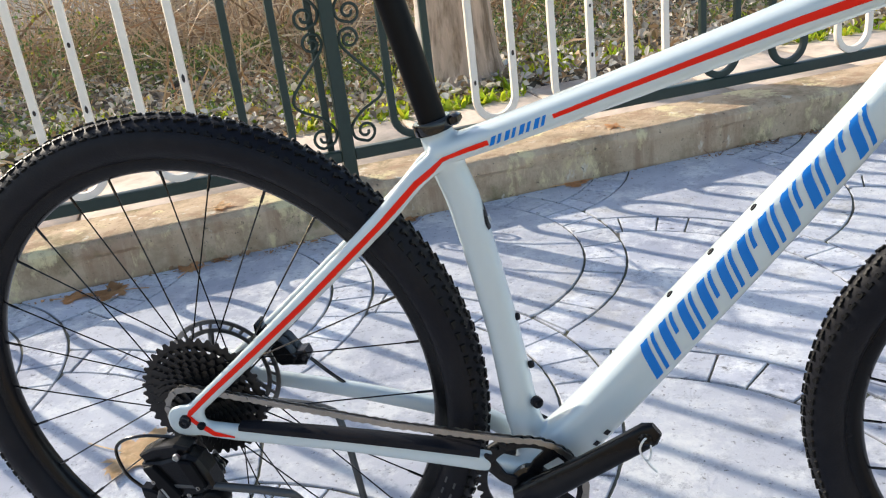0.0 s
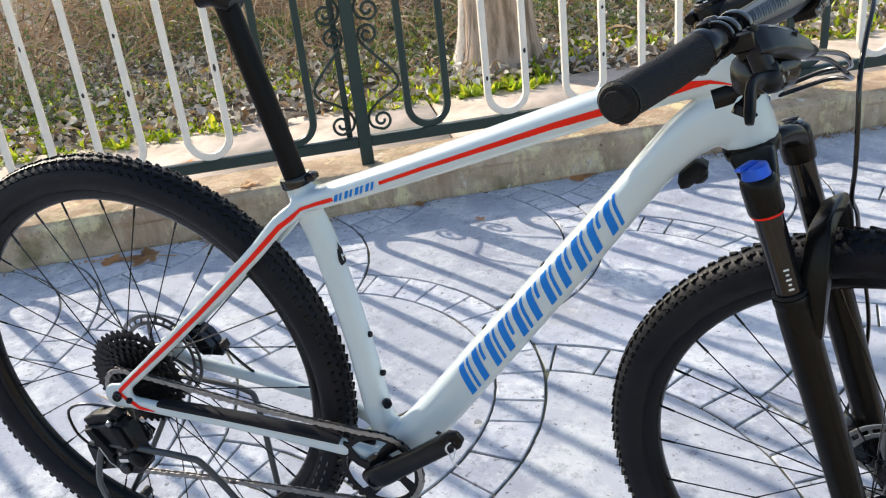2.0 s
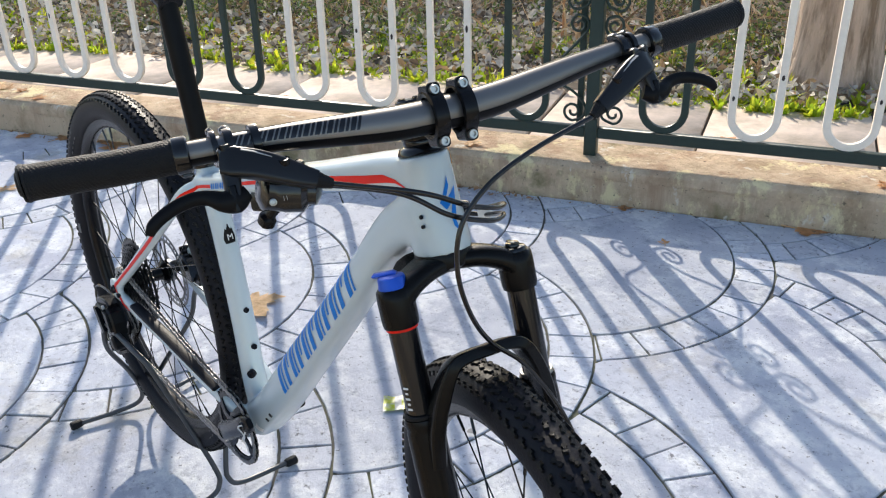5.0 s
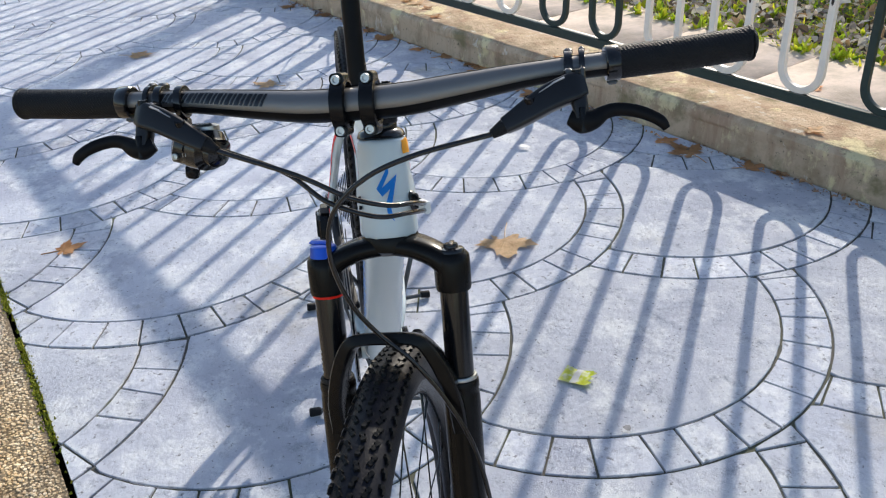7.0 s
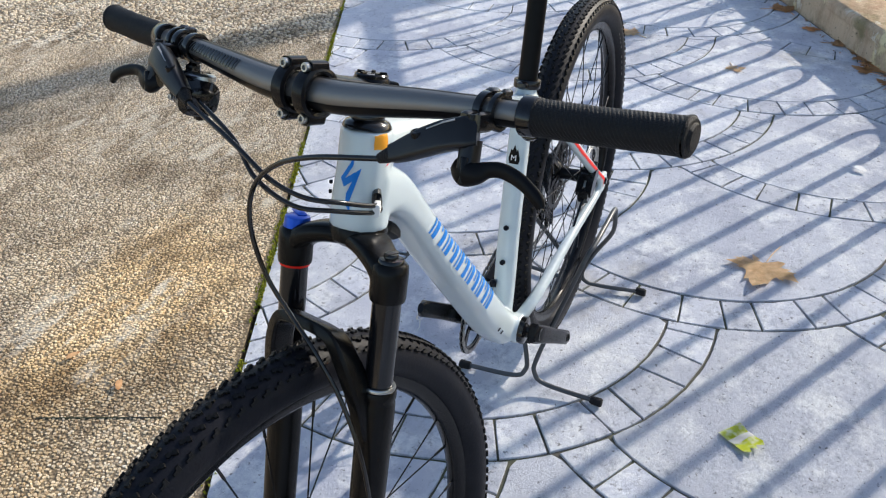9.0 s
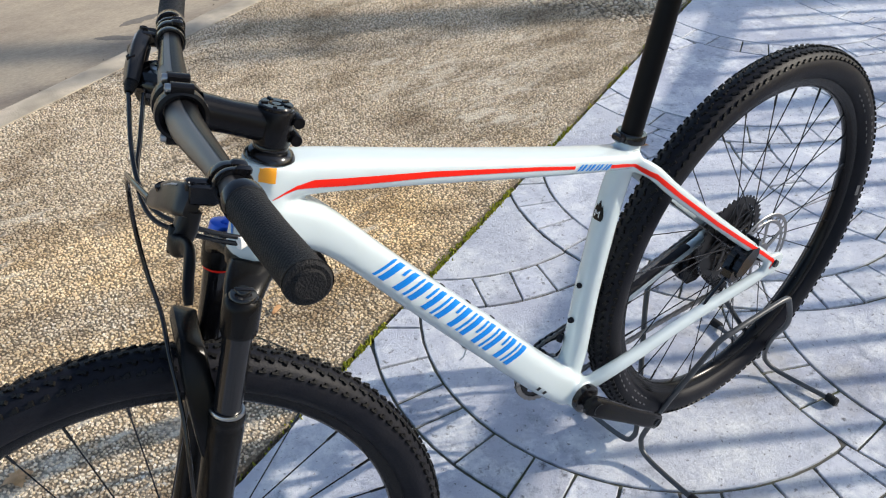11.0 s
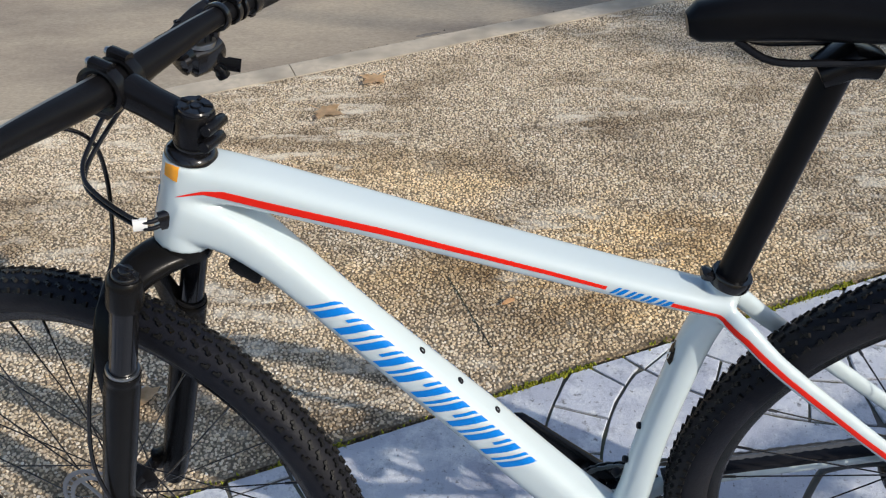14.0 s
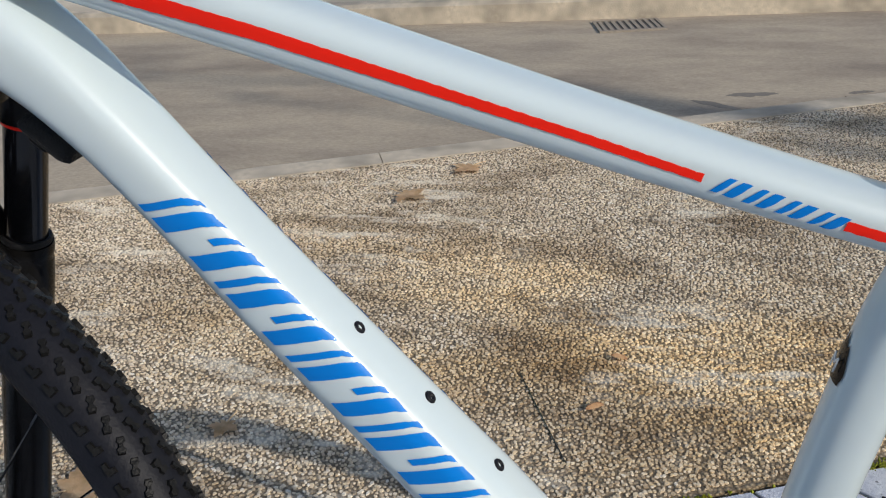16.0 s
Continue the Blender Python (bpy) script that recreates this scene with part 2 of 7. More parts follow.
def sweep(bm, pts, rad, seg=12, power=2.0, side=None, closed=False, cap=True, mtx=None):
    """A tube along points. rad: one number or per point a number or (half width along side, half height)."""
    pts = [Vector(p) for p in pts]
    n = len(pts)
    rads = rad if isinstance(rad, (list, tuple)) and len(rad) == n else [rad] * n
    rings = []
    prev = None
    for i, p in enumerate(pts):
        if closed:
            t = (pts[(i + 1) % n] - pts[i - 1]).normalized()
        else:
            t = (pts[min(i + 1, n - 1)] - pts[max(i - 1, 0)]).normalized()
        if side is not None:
            s = Vector(side)
            s = (s - t * s.dot(t)).normalized()
        else:
            ref = prev if prev is not None else (Vector((0, 1, 0)) if abs(t.y) < 0.9 else Vector((1, 0, 0)))
            s = (ref - t * ref.dot(t)).normalized()
            prev = s
        u = t.cross(s)
        a, b = rads[i] if isinstance(rads[i], (list, tuple)) else (rads[i], rads[i])
        ring = []
        for k in range(seg):
            w = 2 * math.pi * k / seg
            c, d = math.cos(w), math.sin(w)
            c = math.copysign(abs(c) ** (2 / power), c)
            d = math.copysign(abs(d) ** (2 / power), d)
            v = p + s * (a * c) + u * (b * d)
            ring.append(bm.verts.new(mtx @ v if mtx else v))
        rings.append(ring)
    m = n if closed else n - 1
    for i in range(m):
        r0, r1 = rings[i], rings[(i + 1) % n]
        for k in range(seg):
            bm.faces.new((r0[k], r0[(k + 1) % seg], r1[(k + 1) % seg], r1[k]))
    if cap and not closed:
        bm.faces.new(rings[0][::-1])
        bm.faces.new(rings[-1])
    return bm


def lathe(bm, profile, mtx=None, seg=32, closed=False):
    """Turns (radius, height) points round z."""
    rings = []
    for r, h in profile:
        ring = []
        for k in range(seg):
            w = 2 * math.pi * k / seg
            v = Vector((r * math.cos(w), r * math.sin(w), h))
            ring.append(bm.verts.new(mtx @ v if mtx else v))
        rings.append(ring)
    n = len(rings)
    for i in range(n if closed else n - 1):
        a, b = rings[i], rings[(i + 1) % n]
        for k in range(seg):
            bm.faces.new((a[k], a[(k + 1) % seg], b[(k + 1) % seg], b[k]))
    if not closed:
        if profile[0][0] > 1e-5:
            bm.faces.new(rings[0][::-1])
        if profile[-1][0] > 1e-5:
            bm.faces.new(rings[-1])
    return bm


def box(bm, c, size, mtx=None, bevel=0.0, taper=1.0):
    """A box, its upright edges and rims chamfered by bevel; taper scales its top."""
    x, y, z = [s / 2 for s in size]
    b = min(bevel, x * 0.9, y * 0.9, z * 0.9)
    out = []
    levels = [(-z, b, 1.0), (-z + b, 0, 1.0), (z - b, 0, taper), (z, b, taper)] if b else [(-z, 0, 1.0), (z, 0, taper)]
    for h, inset, k in levels:
        X, Y = x * k - inset, y * k - inset
        q = b * 0.7 if b else 0
        loop = [(X, -Y + q), (X, Y - q), (X - q, Y), (-X + q, Y), (-X, Y - q), (-X, -Y + q), (-X + q, -Y), (X - q, -Y)] if b else [(X, -Y), (X, Y), (-X, Y), (-X, -Y)]
        ring = []
        for px, py in loop:
            v = Vector((c[0] + px, c[1] + py, c[2] + h))
            ring.append(bm.verts.new(mtx @ v if mtx else v))
        out.append(ring)
    m = len(out[0])
    for i in range(len(out) - 1):
        for k in range(m):
            bm.faces.new((out[i][k], out[i][(k + 1) % m], out[i + 1][(k + 1) % m], out[i + 1][k]))
    bm.faces.new(out[0][::-1])
    bm.faces.new(out[-1])
    return bm


def prism(bm, poly, h0, h1, mtx=None, chamfer=0.0):
    """A flat outline (x, y) drawn up from h0 to h1."""
    cx, cy = sum(p[0] for p in poly) / len(poly), sum(p[1] for p in poly) / len(poly)
    levels = [(h0, 0), (h1 - chamfer, 0), (h1, chamfer)] if chamfer else [(h0, 0), (h1, 0)]
    rings = []
    for h, c in levels:
        ring = []
        for x, y in poly:
            d = math.hypot(x - cx, y - cy) or 1
            k = 1 - c / d
            v = Vector((cx + (x - cx) * k, cy + (y - cy) * k, h))
            ring.append(bm.verts.new(mtx @ v if mtx else v))
        rings.append(ring)
    n = len(poly)
    for a, b in zip(rings, rings[1:]):
        for k in range(n):
            bm.faces.new((a[k], a[(k + 1) % n], b[(k + 1) % n], b[k]))
    bm.faces.new(rings[0][::-1])
    bm.faces.new(rings[-1])
    return bm


def smooth_path(pts, n=8):
    """A Catmull-Rom curve through the points."""
    P = [Vector(p) for p in pts]
    P = [2 * P[0] - P[1]] + P + [2 * P[-1] - P[-2]]
    out = []
    for i in range(1, len(P) - 2):
        for k in range(n):
            t = k / n
            a, b, c, d = P[i - 1], P[i], P[i + 1], P[i + 2]
            out.append(0.5 * (2 * b + (c - a) * t + (2 * a - 5 * b + 4 * c - d) * t * t + (3 * b - a - 3 * c + d) * t ** 3))
    out.append(P[-2])
    return out


def axis_y(x, y, z):
    """A pose whose z axis is the world's y, at a place: for wheels and rings on the bike's axles."""
    return Matrix.Translation((x, y, z)) @ Matrix.Rotation(radians(-90), 4, "X")


def line_frame(origin, degrees):
    return Matrix.Translation(origin) @ Matrix.Rotation(radians(degrees), 4, "Z")


# ---- plan ----
FENCE = line_frame((-0.397, 1.826, 0), 29.0)        # x along the fence, y away from the patio; a post stands at the origin
CURB_FRONT, CURB_H, CURB_BACK = -0.115, 0.146, 0.14
EDGE = line_frame((0.0, -0.82, 0), 23.7)          # x along the patio's street edge, y towards the fence
KERB_Y = -1.70                                    # inner line of the street kerb, in EDGE
ROAD_Z = -0.05


def poly_sheet(name, corners, z, material, mtx, label, thick=0.12, category="ground"):
    bm = bmesh.new()
    prism(bm, corners, z - thick, z, mtx)
    return part(name, bm, material, None, label, smooth=False, category=category, kind="structure")


# ---- more surfaces ----
def weathered_and_sunlit(N, L, col):
    """Lays the driveway's wear over a colour (broad dark stains, smaller blotches, pale crossing scuffs), and a band of
    painted sunlight.
    """
    where = N.new("ShaderNodeNewGeometry").outputs["Position"]

    def factor(scale, detail, lo, hi, turn=None, stretch=(1, 1, 1), shift=0.0):
        mp = N.new("ShaderNodeMapping")
        mp.inputs["Location"].default_value = (shift, shift, 0)
        mp.inputs["Rotation"].default_value = (0, 0, radians(turn or 0))
        mp.inputs["Scale"].default_value = stretch
        L.new(where, mp.inputs["Vector"])
        n = N.new("ShaderNodeTexNoise")
        n.inputs["Scale"].default_value, n.inputs["Detail"].default_value = scale, detail
        L.new(mp.outputs[0], n.inputs["Vector"])
        r = N.new("ShaderNodeMapRange")
        r.inputs[1].default_value, r.inputs[2].default_value = lo, hi
        L.new(n.outputs[0], r.inputs[0])
        return r.outputs[0]

    def times(a, b):
        k = N.new("ShaderNodeMath")
        k.operation = "MULTIPLY"
        for q, o in enumerate((a, b)):
            if isinstance(o, float):
                k.inputs[q].default_value = o
            else:
                L.new(o, k.inputs[q])
        return k.outputs[0]

    def blend(a, colour, f, mode):
        mx = N.new("ShaderNodeMix")
        mx.data_type, mx.blend_type = "RGBA", mode
        L.new(f, mx.inputs[0])
        L.new(a, mx.inputs[6])
        mx.inputs[7].default_value = (*colour, 1)
        return mx.outputs[2]

    col = blend(col, (0.68, 0.64, 0.58), factor(1.3, 4, 0.50, 0.66, shift=3.0), "MULTIPLY")
    col = blend(col, (0.64, 0.60, 0.55), factor(5.0, 8, 0.49, 0.64, 24, (0.7, 1.4, 1), 4.0), "MULTIPLY")
    # a soft golden tint in the colour stands for the sunlit band along the street
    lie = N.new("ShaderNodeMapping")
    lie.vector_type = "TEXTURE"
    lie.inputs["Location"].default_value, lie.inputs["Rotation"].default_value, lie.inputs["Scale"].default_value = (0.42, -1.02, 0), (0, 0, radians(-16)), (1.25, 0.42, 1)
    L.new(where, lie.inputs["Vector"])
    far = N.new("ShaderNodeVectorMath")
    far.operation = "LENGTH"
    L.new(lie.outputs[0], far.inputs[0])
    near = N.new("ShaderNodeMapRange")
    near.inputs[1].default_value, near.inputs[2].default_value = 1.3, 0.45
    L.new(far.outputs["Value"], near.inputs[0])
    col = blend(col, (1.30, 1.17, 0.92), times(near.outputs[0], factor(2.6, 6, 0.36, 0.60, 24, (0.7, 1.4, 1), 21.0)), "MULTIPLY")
    patch = factor(1.7, 3, 0.47, 0.58, shift=9.0)
    for turn, shift, amount in ((12, 2.0, 0.7), (-62, 5.0, 0.7), (-24, 8.0, 0.55), (40, 11.0, 0.55)):
        col = blend(col, (0.82, 0.75, 0.62), times(times(times(factor(6.0, 6, 0.575, 0.66, turn, (0.7, 2.6, 1), shift), factor(30.0, 4, 0.34, 0.56, shift=shift)), patch), amount), "MIX")
    return col


def pebble_material(name, base, dark, fine):
    """The mortar bed of exposed aggregate, with fine grit."""
    m = bpy.data.materials.new(name)
    m.use_nodes = True
    N, L = m.node_tree.nodes, m.node_tree.links
    b = N["Principled BSDF"]
    b.inputs["Roughness"].default_value = 0.9
    co = N.new("ShaderNodeTexCoord")
    vo = N.new("ShaderNodeTexVoronoi")
    vo.inputs["Scale"].default_value = fine
    L.new(co.outputs["Object"], vo.inputs["Vector"])
    r1 = N.new("ShaderNodeValToRGB")
    r1.color_ramp.elements[0].color, r1.color_ramp.elements[1].color = (*base, 1), (*dark, 1)
    r1.color_ramp.elements[1].position = 0.6
    L.new(vo.outputs["Distance"], r1.inputs[0])
    L.new(weathered_and_sunlit(N, L, r1.outputs[0]), b.inputs["Base Color"])
    bn = N.new("ShaderNodeBump")
    bn.inputs["Strength"].default_value, bn.inputs["Distance"].default_value, bn.invert = 0.8, 0.004, True
    L.new(vo.outputs["Distance"], bn.inputs["Height"])
    L.new(bn.outputs[0], b.inputs["Normal"])
    return m


def stone_material(name, tones):
    """Set stones, each in a tone of its own, under the same wear and painted sunlight as their bed."""
    m = bpy.data.materials.new(name)
    m.use_nodes = True
    N, L = m.node_tree.nodes, m.node_tree.links
    b = N["Principled BSDF"]
    b.inputs["Roughness"].default_value = 0.5
    g = N.new("ShaderNodeNewGeometry")
    r = N.new("ShaderNodeValToRGB")
    while len(r.color_ramp.elements) < len(tones):
        r.color_ramp.elements.new(0.5)
    for k, c in enumerate(tones):
        r.color_ramp.elements[k].position, r.color_ramp.elements[k].color = k / (len(tones) - 1), (*c, 1)
    L.new(g.outputs["Random Per Island"], r.inputs[0])
    L.new(weathered_and_sunlit(N, L, r.outputs[0]), b.inputs["Base Color"])
    return m


def leaf_material(name, tones, through_light=0.35, rough=0.55):
    """Leaves, blades and twigs: a tone for each, some light passing through."""
    m = bpy.data.materials.new(name)
    m.use_nodes = True
    N, L = m.node_tree.nodes, m.node_tree.links
    b = N["Principled BSDF"]
    b.inputs["Roughness"].default_value = rough
    g = N.new("ShaderNodeNewGeometry")
    r = N.new("ShaderNodeValToRGB")
    while len(r.color_ramp.elements) < len(tones):
        r.color_ramp.elements.new(0.5)
    for k, c in enumerate(tones):
        r.color_ramp.elements[k].position, r.color_ramp.elements[k].color = k / (len(tones) - 1), (*c, 1)
    L.new(g.outputs["Random Per Island"], r.inputs[0])
    L.new(r.outputs[0], b.inputs["Base Color"])
    if through_light:
        t = N.new("ShaderNodeBsdfTranslucent")
        L.new(r.outputs[0], t.inputs["Color"])
        ms = N.new("ShaderNodeMixShader")
        ms.inputs[0].default_value = through_light
        L.new(b.outputs[0], ms.inputs[1])
        L.new(t.outputs[0], ms.inputs[2])
        L.new(ms.outputs[0], N["Material Output"].inputs["Surface"])
    return m


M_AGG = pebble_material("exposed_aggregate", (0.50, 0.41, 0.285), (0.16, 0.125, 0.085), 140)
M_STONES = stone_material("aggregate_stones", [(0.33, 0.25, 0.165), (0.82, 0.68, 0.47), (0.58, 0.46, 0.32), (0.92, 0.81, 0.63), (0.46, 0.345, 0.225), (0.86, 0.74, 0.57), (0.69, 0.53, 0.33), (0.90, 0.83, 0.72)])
M_SLAB = mat("pink_slab", (0.70, 0.57, 0.47), 0.9, var=0.12, scale=40, second=(0.40, 0.33, 0.26), mix_scale=4, bump=0.4, bump_scale=90, piece=0.06)
M_LITTER = leaf_material("leaf_litter", [(0.50, 0.41, 0.31), (0.76, 0.71, 0.63), (0.13, 0.085, 0.05), (0.84, 0.80, 0.72), (0.46, 0.29, 0.14), (0.20, 0.15, 0.11), (0.74, 0.68, 0.58)], 0.18, 0.6)
M_BLADES = leaf_material("green_blades", [(0.34, 0.50, 0.03), (0.52, 0.66, 0.04), (0.16, 0.29, 0.03), (0.62, 0.70, 0.05), (0.68, 0.62, 0.05), (0.40, 0.56, 0.04)], 0.5)
M_BUSH = leaf_material("bush_leaves", [(0.08, 0.14, 0.045), (0.14, 0.21, 0.06), (0.05, 0.09, 0.03), (0.24, 0.28, 0.08), (0.10, 0.17, 0.05), (0.42, 0.40, 0.05)], 0.4)
M_TWIGS = leaf_material("dry_twigs", [(0.60, 0.44, 0.28), (0.76, 0.60, 0.42), (0.26, 0.16, 0.09), (0.85, 0.73, 0.54), (0.50, 0.29, 0.15)], 0.3, 0.65)
M_MOSS = leaf_material("moss", [(0.30, 0.33, 0.03), (0.44, 0.44, 0.04), (0.17, 0.20, 0.02), (0.52, 0.48, 0.05)], 0.3, 0.9)


def raw(name, verts, faces, material, parent=None, label="", category="", kind="", smooth=False):
    me = bpy.data.meshes.new(name)
    me.from_pydata(verts, [], faces)
    me.update()
    if smooth:
        me.shade_smooth()
    me.materials.append(material)
    ob = new(name, me)
    if parent is not None:
        under(ob, parent)
    return tagged(ob, label, category, "", kind)


# ---- ground, road, driveway ----
poly_sheet("ground", [(-90, -90), (90, -90), (90, 90), (-90, 90)], -0.16, M_SOIL, Matrix(), "bare brown soil reaching the horizon")
road = poly_sheet("road", [(-40, -9.2), (40, -9.2), (40, KERB_Y - 0.13), (-40, KERB_Y - 0.13)], ROAD_Z, M_ASPHALT, EDGE, "worn grey-brown asphalt road", category="road")


def kerb_stone(bm, x0, x1, y0, y1, top, drop):
    n = max(2, int((x1 - x0) / 0.12))
    rows = []
    for i in range(n + 1):
        x = x0 + (x1 - x0) * i / n
        w = 0.006 * (noise.noise(Vector((x * 6, 0.3, 7))))
        prof = [(y0 + w, drop), (y0 + w, top - 0.022), (y0 + 0.014 + w, top - 0.004), (y0 + 0.04, top), (y1, top), (y1, drop)]
        rows.append([bm.verts.new(EDGE @ Vector((x, py, pz + 0.002 * noise.noise(Vector((x * 9, py * 20, 3)))))) for py, pz in prof])
    for a, b in zip(rows, rows[1:]):
        for k in range(6):
            bm.faces.new((a[k], a[(k + 1) % 6], b[(k + 1) % 6], b[k]))
    bm.faces.new(rows[0])
    bm.faces.new(rows[-1][::-1])


kerb = None
for i, (x0, x1) in enumerate([(-14, -4.2), (-4.196, -1.4), (-1.396, 0.72), (0.7235, 2.9), (2.904, 14)]):
    bm = bmesh.new()
    kerb_stone(bm, x0, x1, KERB_Y - 0.13, KERB_Y, 0.0, -0.12)
    ob = part("kerb" if kerb is None else "kerb_stone", bm, M_KERB, kerb, "pale concrete street kerb with a crack", category="kerb", kind="structure") if kerb is None else part("kerb_stone", bm, M_KERB, kerb)
    kerb = kerb or ob

# far side of the street: a kerb, a pale pavement and a low wall
FAR = line_frame((0.5, -4.62, 0), 4.6)
bm = bmesh.new()
box(bm, (0, -0.08, -0.03), (60, 0.16, 0.20), FAR, 0.02)
part("far_kerb", bm, M_KERB, None, "pale concrete kerb across the street", category="kerb", kind="structure")
poly_sheet("pavement", [(-40, -3.2), (40, -3.2), (40, -0.164), (-40, -0.164)], 0.06, mat("far_paving", (0.62, 0.54, 0.42), 0.9, var=0.15, scale=12, second=(0.48, 0.41, 0.31), mix_scale=1.5, bump=0.3), FAR, "pale sunlit pavement across the street", category="pavement")
bm = bmesh.new()
box(bm, (0, -3.35, 0.45), (60, 0.28, 1.3), FAR, 0.02)
part("wall_street", bm, mat("far_wall", (0.46, 0.40, 0.31), 0.9, var=0.15, scale=8, second=(0.36, 0.31, 0.24), mix_scale=2, bump=0.4), None, "low pale rendered wall across the street", category="wall", kind="structure")

# iron gully grate in the road
grate = thing("drain_grate", (0.62, -4.40, ROAD_Z), "dusty cast-iron gully grate set in the asphalt road", "drain")
GR = Matrix.Translation((0.62, -4.40, ROAD_Z)) @ Matrix.Rotation(radians(12), 4, "Z") @ Matrix.Diagonal((0.78, 0.95, 1, 1))
M_IRON = mat("cast_iron", (0.30, 0.255, 0.20), 0.8, metal=0.1, var=0.3, scale=50, bump=0.3)
# flat dark sheet between the bars: the shade of the hole put into colour
bm = bmesh.new()
box(bm, (0, 0, 0.001), (.42, .25, 0.006), GR)
part("pit_shade", bm, M_PIT_SHADE := mat("gully_pit_shade", (0.15, 0.125, 0.10), 0.95, var=0.3, scale=60), grate, smooth=False)
bm = bmesh.new()
for sx, sy, w, d in ((0, .135, .46, .022), (0, -.135, .46, .022), (.22, 0, .022, .248), (-.22, 0, .022, .248)):
    box(bm, (sx, sy, 0.003), (w, d, 0.014), GR)
part("frame", bm, M_IRON, grate, smooth=False)
for k in range(9):
    bm = bmesh.new()
    box(bm, (-.184 + .046 * k, 0, 0.004), (.024, .248, 0.010), GR)
    part("bar", bm, M_IRON, grate, smooth=False)

# old tar repairs and oil spots in the road
M_TAR = mat("tar_spot", (0.19, 0.165, 0.135), 0.8, var=0.3, scale=60, bump=0.4, bump_scale=150)
for k, (x, y, a, b, turn) in enumerate([(0.11, -3.08, 0.10, 0.028, 10), (0.25, -2.93, 0.11, 0.024, -35), (-0.30, -3.12, 0.05, 0.018, 20), (0.90, -2.54, 0.05, 0.012, 24), (1.43, -2.26, 0.07, 0.016, 24), (-1.4, -3.9, 0.2, 0.05, 5)]):
    bm = bmesh.new()
    m = Matrix.Translation((x, y, ROAD_Z)) @ Matrix.Rotation(radians(turn), 4, "Z")
    prism(bm, [(a * math.cos(w) * (1 + 0.3 * noise.noise(Vector((math.cos(w) * 2, math.sin(w) * 2, k * 3.1)))), b * math.sin(w) * (1 + 0.5 * noise.noise(Vector((math.cos(w) * 3, math.sin(w) * 3, k * 1.7 + 9))))) for w in [2 * math.pi * q / 26 for q in range(26)]], -0.004, 0.0008, m)
    part("tar_patch", bm, M_TAR, road, smooth=False)

# grit and dirt swept against the kerb
rg = np.random.default_rng(77)
v, fcs = [], []
for k in range(3800):
    s = rg.uniform(-5, 4)
    if noise.noise(Vector((s * 1.7, 3.1, 0))) < -0.1 and k % 3:
        continue
    p = EDGE @ Vector((s, KERB_Y - 0.135 - abs(rg.normal(0, 0.05)) ** 1.15, ROAD_Z))
    r, i0, a0 = rg.uniform(0.002, 0.007), len(v), rg.uniform(0, 6)
    for q in range(4):
        a = a0 + q * 1.57
        v.append((p.x + r * math.cos(a) * rg.uniform(.7, 1.2), p.y + r * math.sin(a) * rg.uniform(.7, 1.2), p.z - 0.001))
    v.append((p.x, p.y, p.z + r * rg.uniform(.5, .9)))
    fcs += [(i0 + q, i0 + (q + 1) % 4, i0 + 4) for q in range(4)]
raw("grit", v, fcs, mat("road_grit", (0.13, 0.105, 0.075), 0.95, var=0.3, scale=60, island=0.5), None, "dark grit and dirt swept against the kerb", "grit", "stuff")

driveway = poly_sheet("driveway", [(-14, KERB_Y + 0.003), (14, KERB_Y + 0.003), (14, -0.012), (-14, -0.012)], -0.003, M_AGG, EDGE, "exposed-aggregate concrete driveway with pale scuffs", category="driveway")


def stones(x0, x1, y0, y1, pitch, seed):
    """Half-sunk stones on a jittered grid: a ring, a shoulder and a crown each."""
    rng = np.random.default_rng(seed)
    gx, gy = np.meshgrid(np.arange(x0, x1, pitch), np.arange(y0, y1, pitch))
    gx = gx + (np.arange(gx.shape[0]) % 2)[:, None] * pitch / 2
    c = np.stack([gx.ravel(), gy.ravel()], 1) + rng.uniform(-.38, .38, (gx.size, 2)) * pitch
    c = c[rng.random(len(c)) > 0.06]
    n = len(c)
    a = rng.uniform(0, 2 * np.pi, n)
    r1 = pitch * rng.uniform(.34, .66, n)
    r2 = r1 * rng.uniform(.62, 1.0, n)
    h = pitch * rng.uniform(.16, .42, n)
    k = np.arange(5) * 2 * np.pi / 5
    V = []
    for rk, hk in ((1.0, -.004), (.78, None)):
        px = rk * r1[:, None] * np.cos(k) * (1 + rng.uniform(-.18, .18, (n, 5)))
        py = rk * r2[:, None] * np.sin(k) * (1 + rng.uniform(-.18, .18, (n, 5)))
        X = c[:, :1] + px * np.cos(a)[:, None] - py * np.sin(a)[:, None]
        Y = c[:, 1:] + px * np.sin(a)[:, None] + py * np.cos(a)[:, None]
        Z = np.full_like(X, -.0045) if hk else -.003 + h[:, None] * rng.uniform(.6, 1.0, (n, 5))
        V.append(np.stack([X, Y, Z], 2))
    V = np.concatenate(V, 1).reshape(-1, 3)
    m = np.array(EDGE)
    V = V @ m[:3, :3].T + m[:3, 3]
    base = np.arange(n)[:, None] * 10
    F = []
    for q in range(5):
        p = (q + 1) % 5
        F.append(base + np.array([q, p, 5 + p, 5 + q]))
    quads = np.stack(F, 1).reshape(-1, 4).tolist()
    tops = (base + np.arange(5, 10)).tolist()
    return V.tolist(), quads + tops


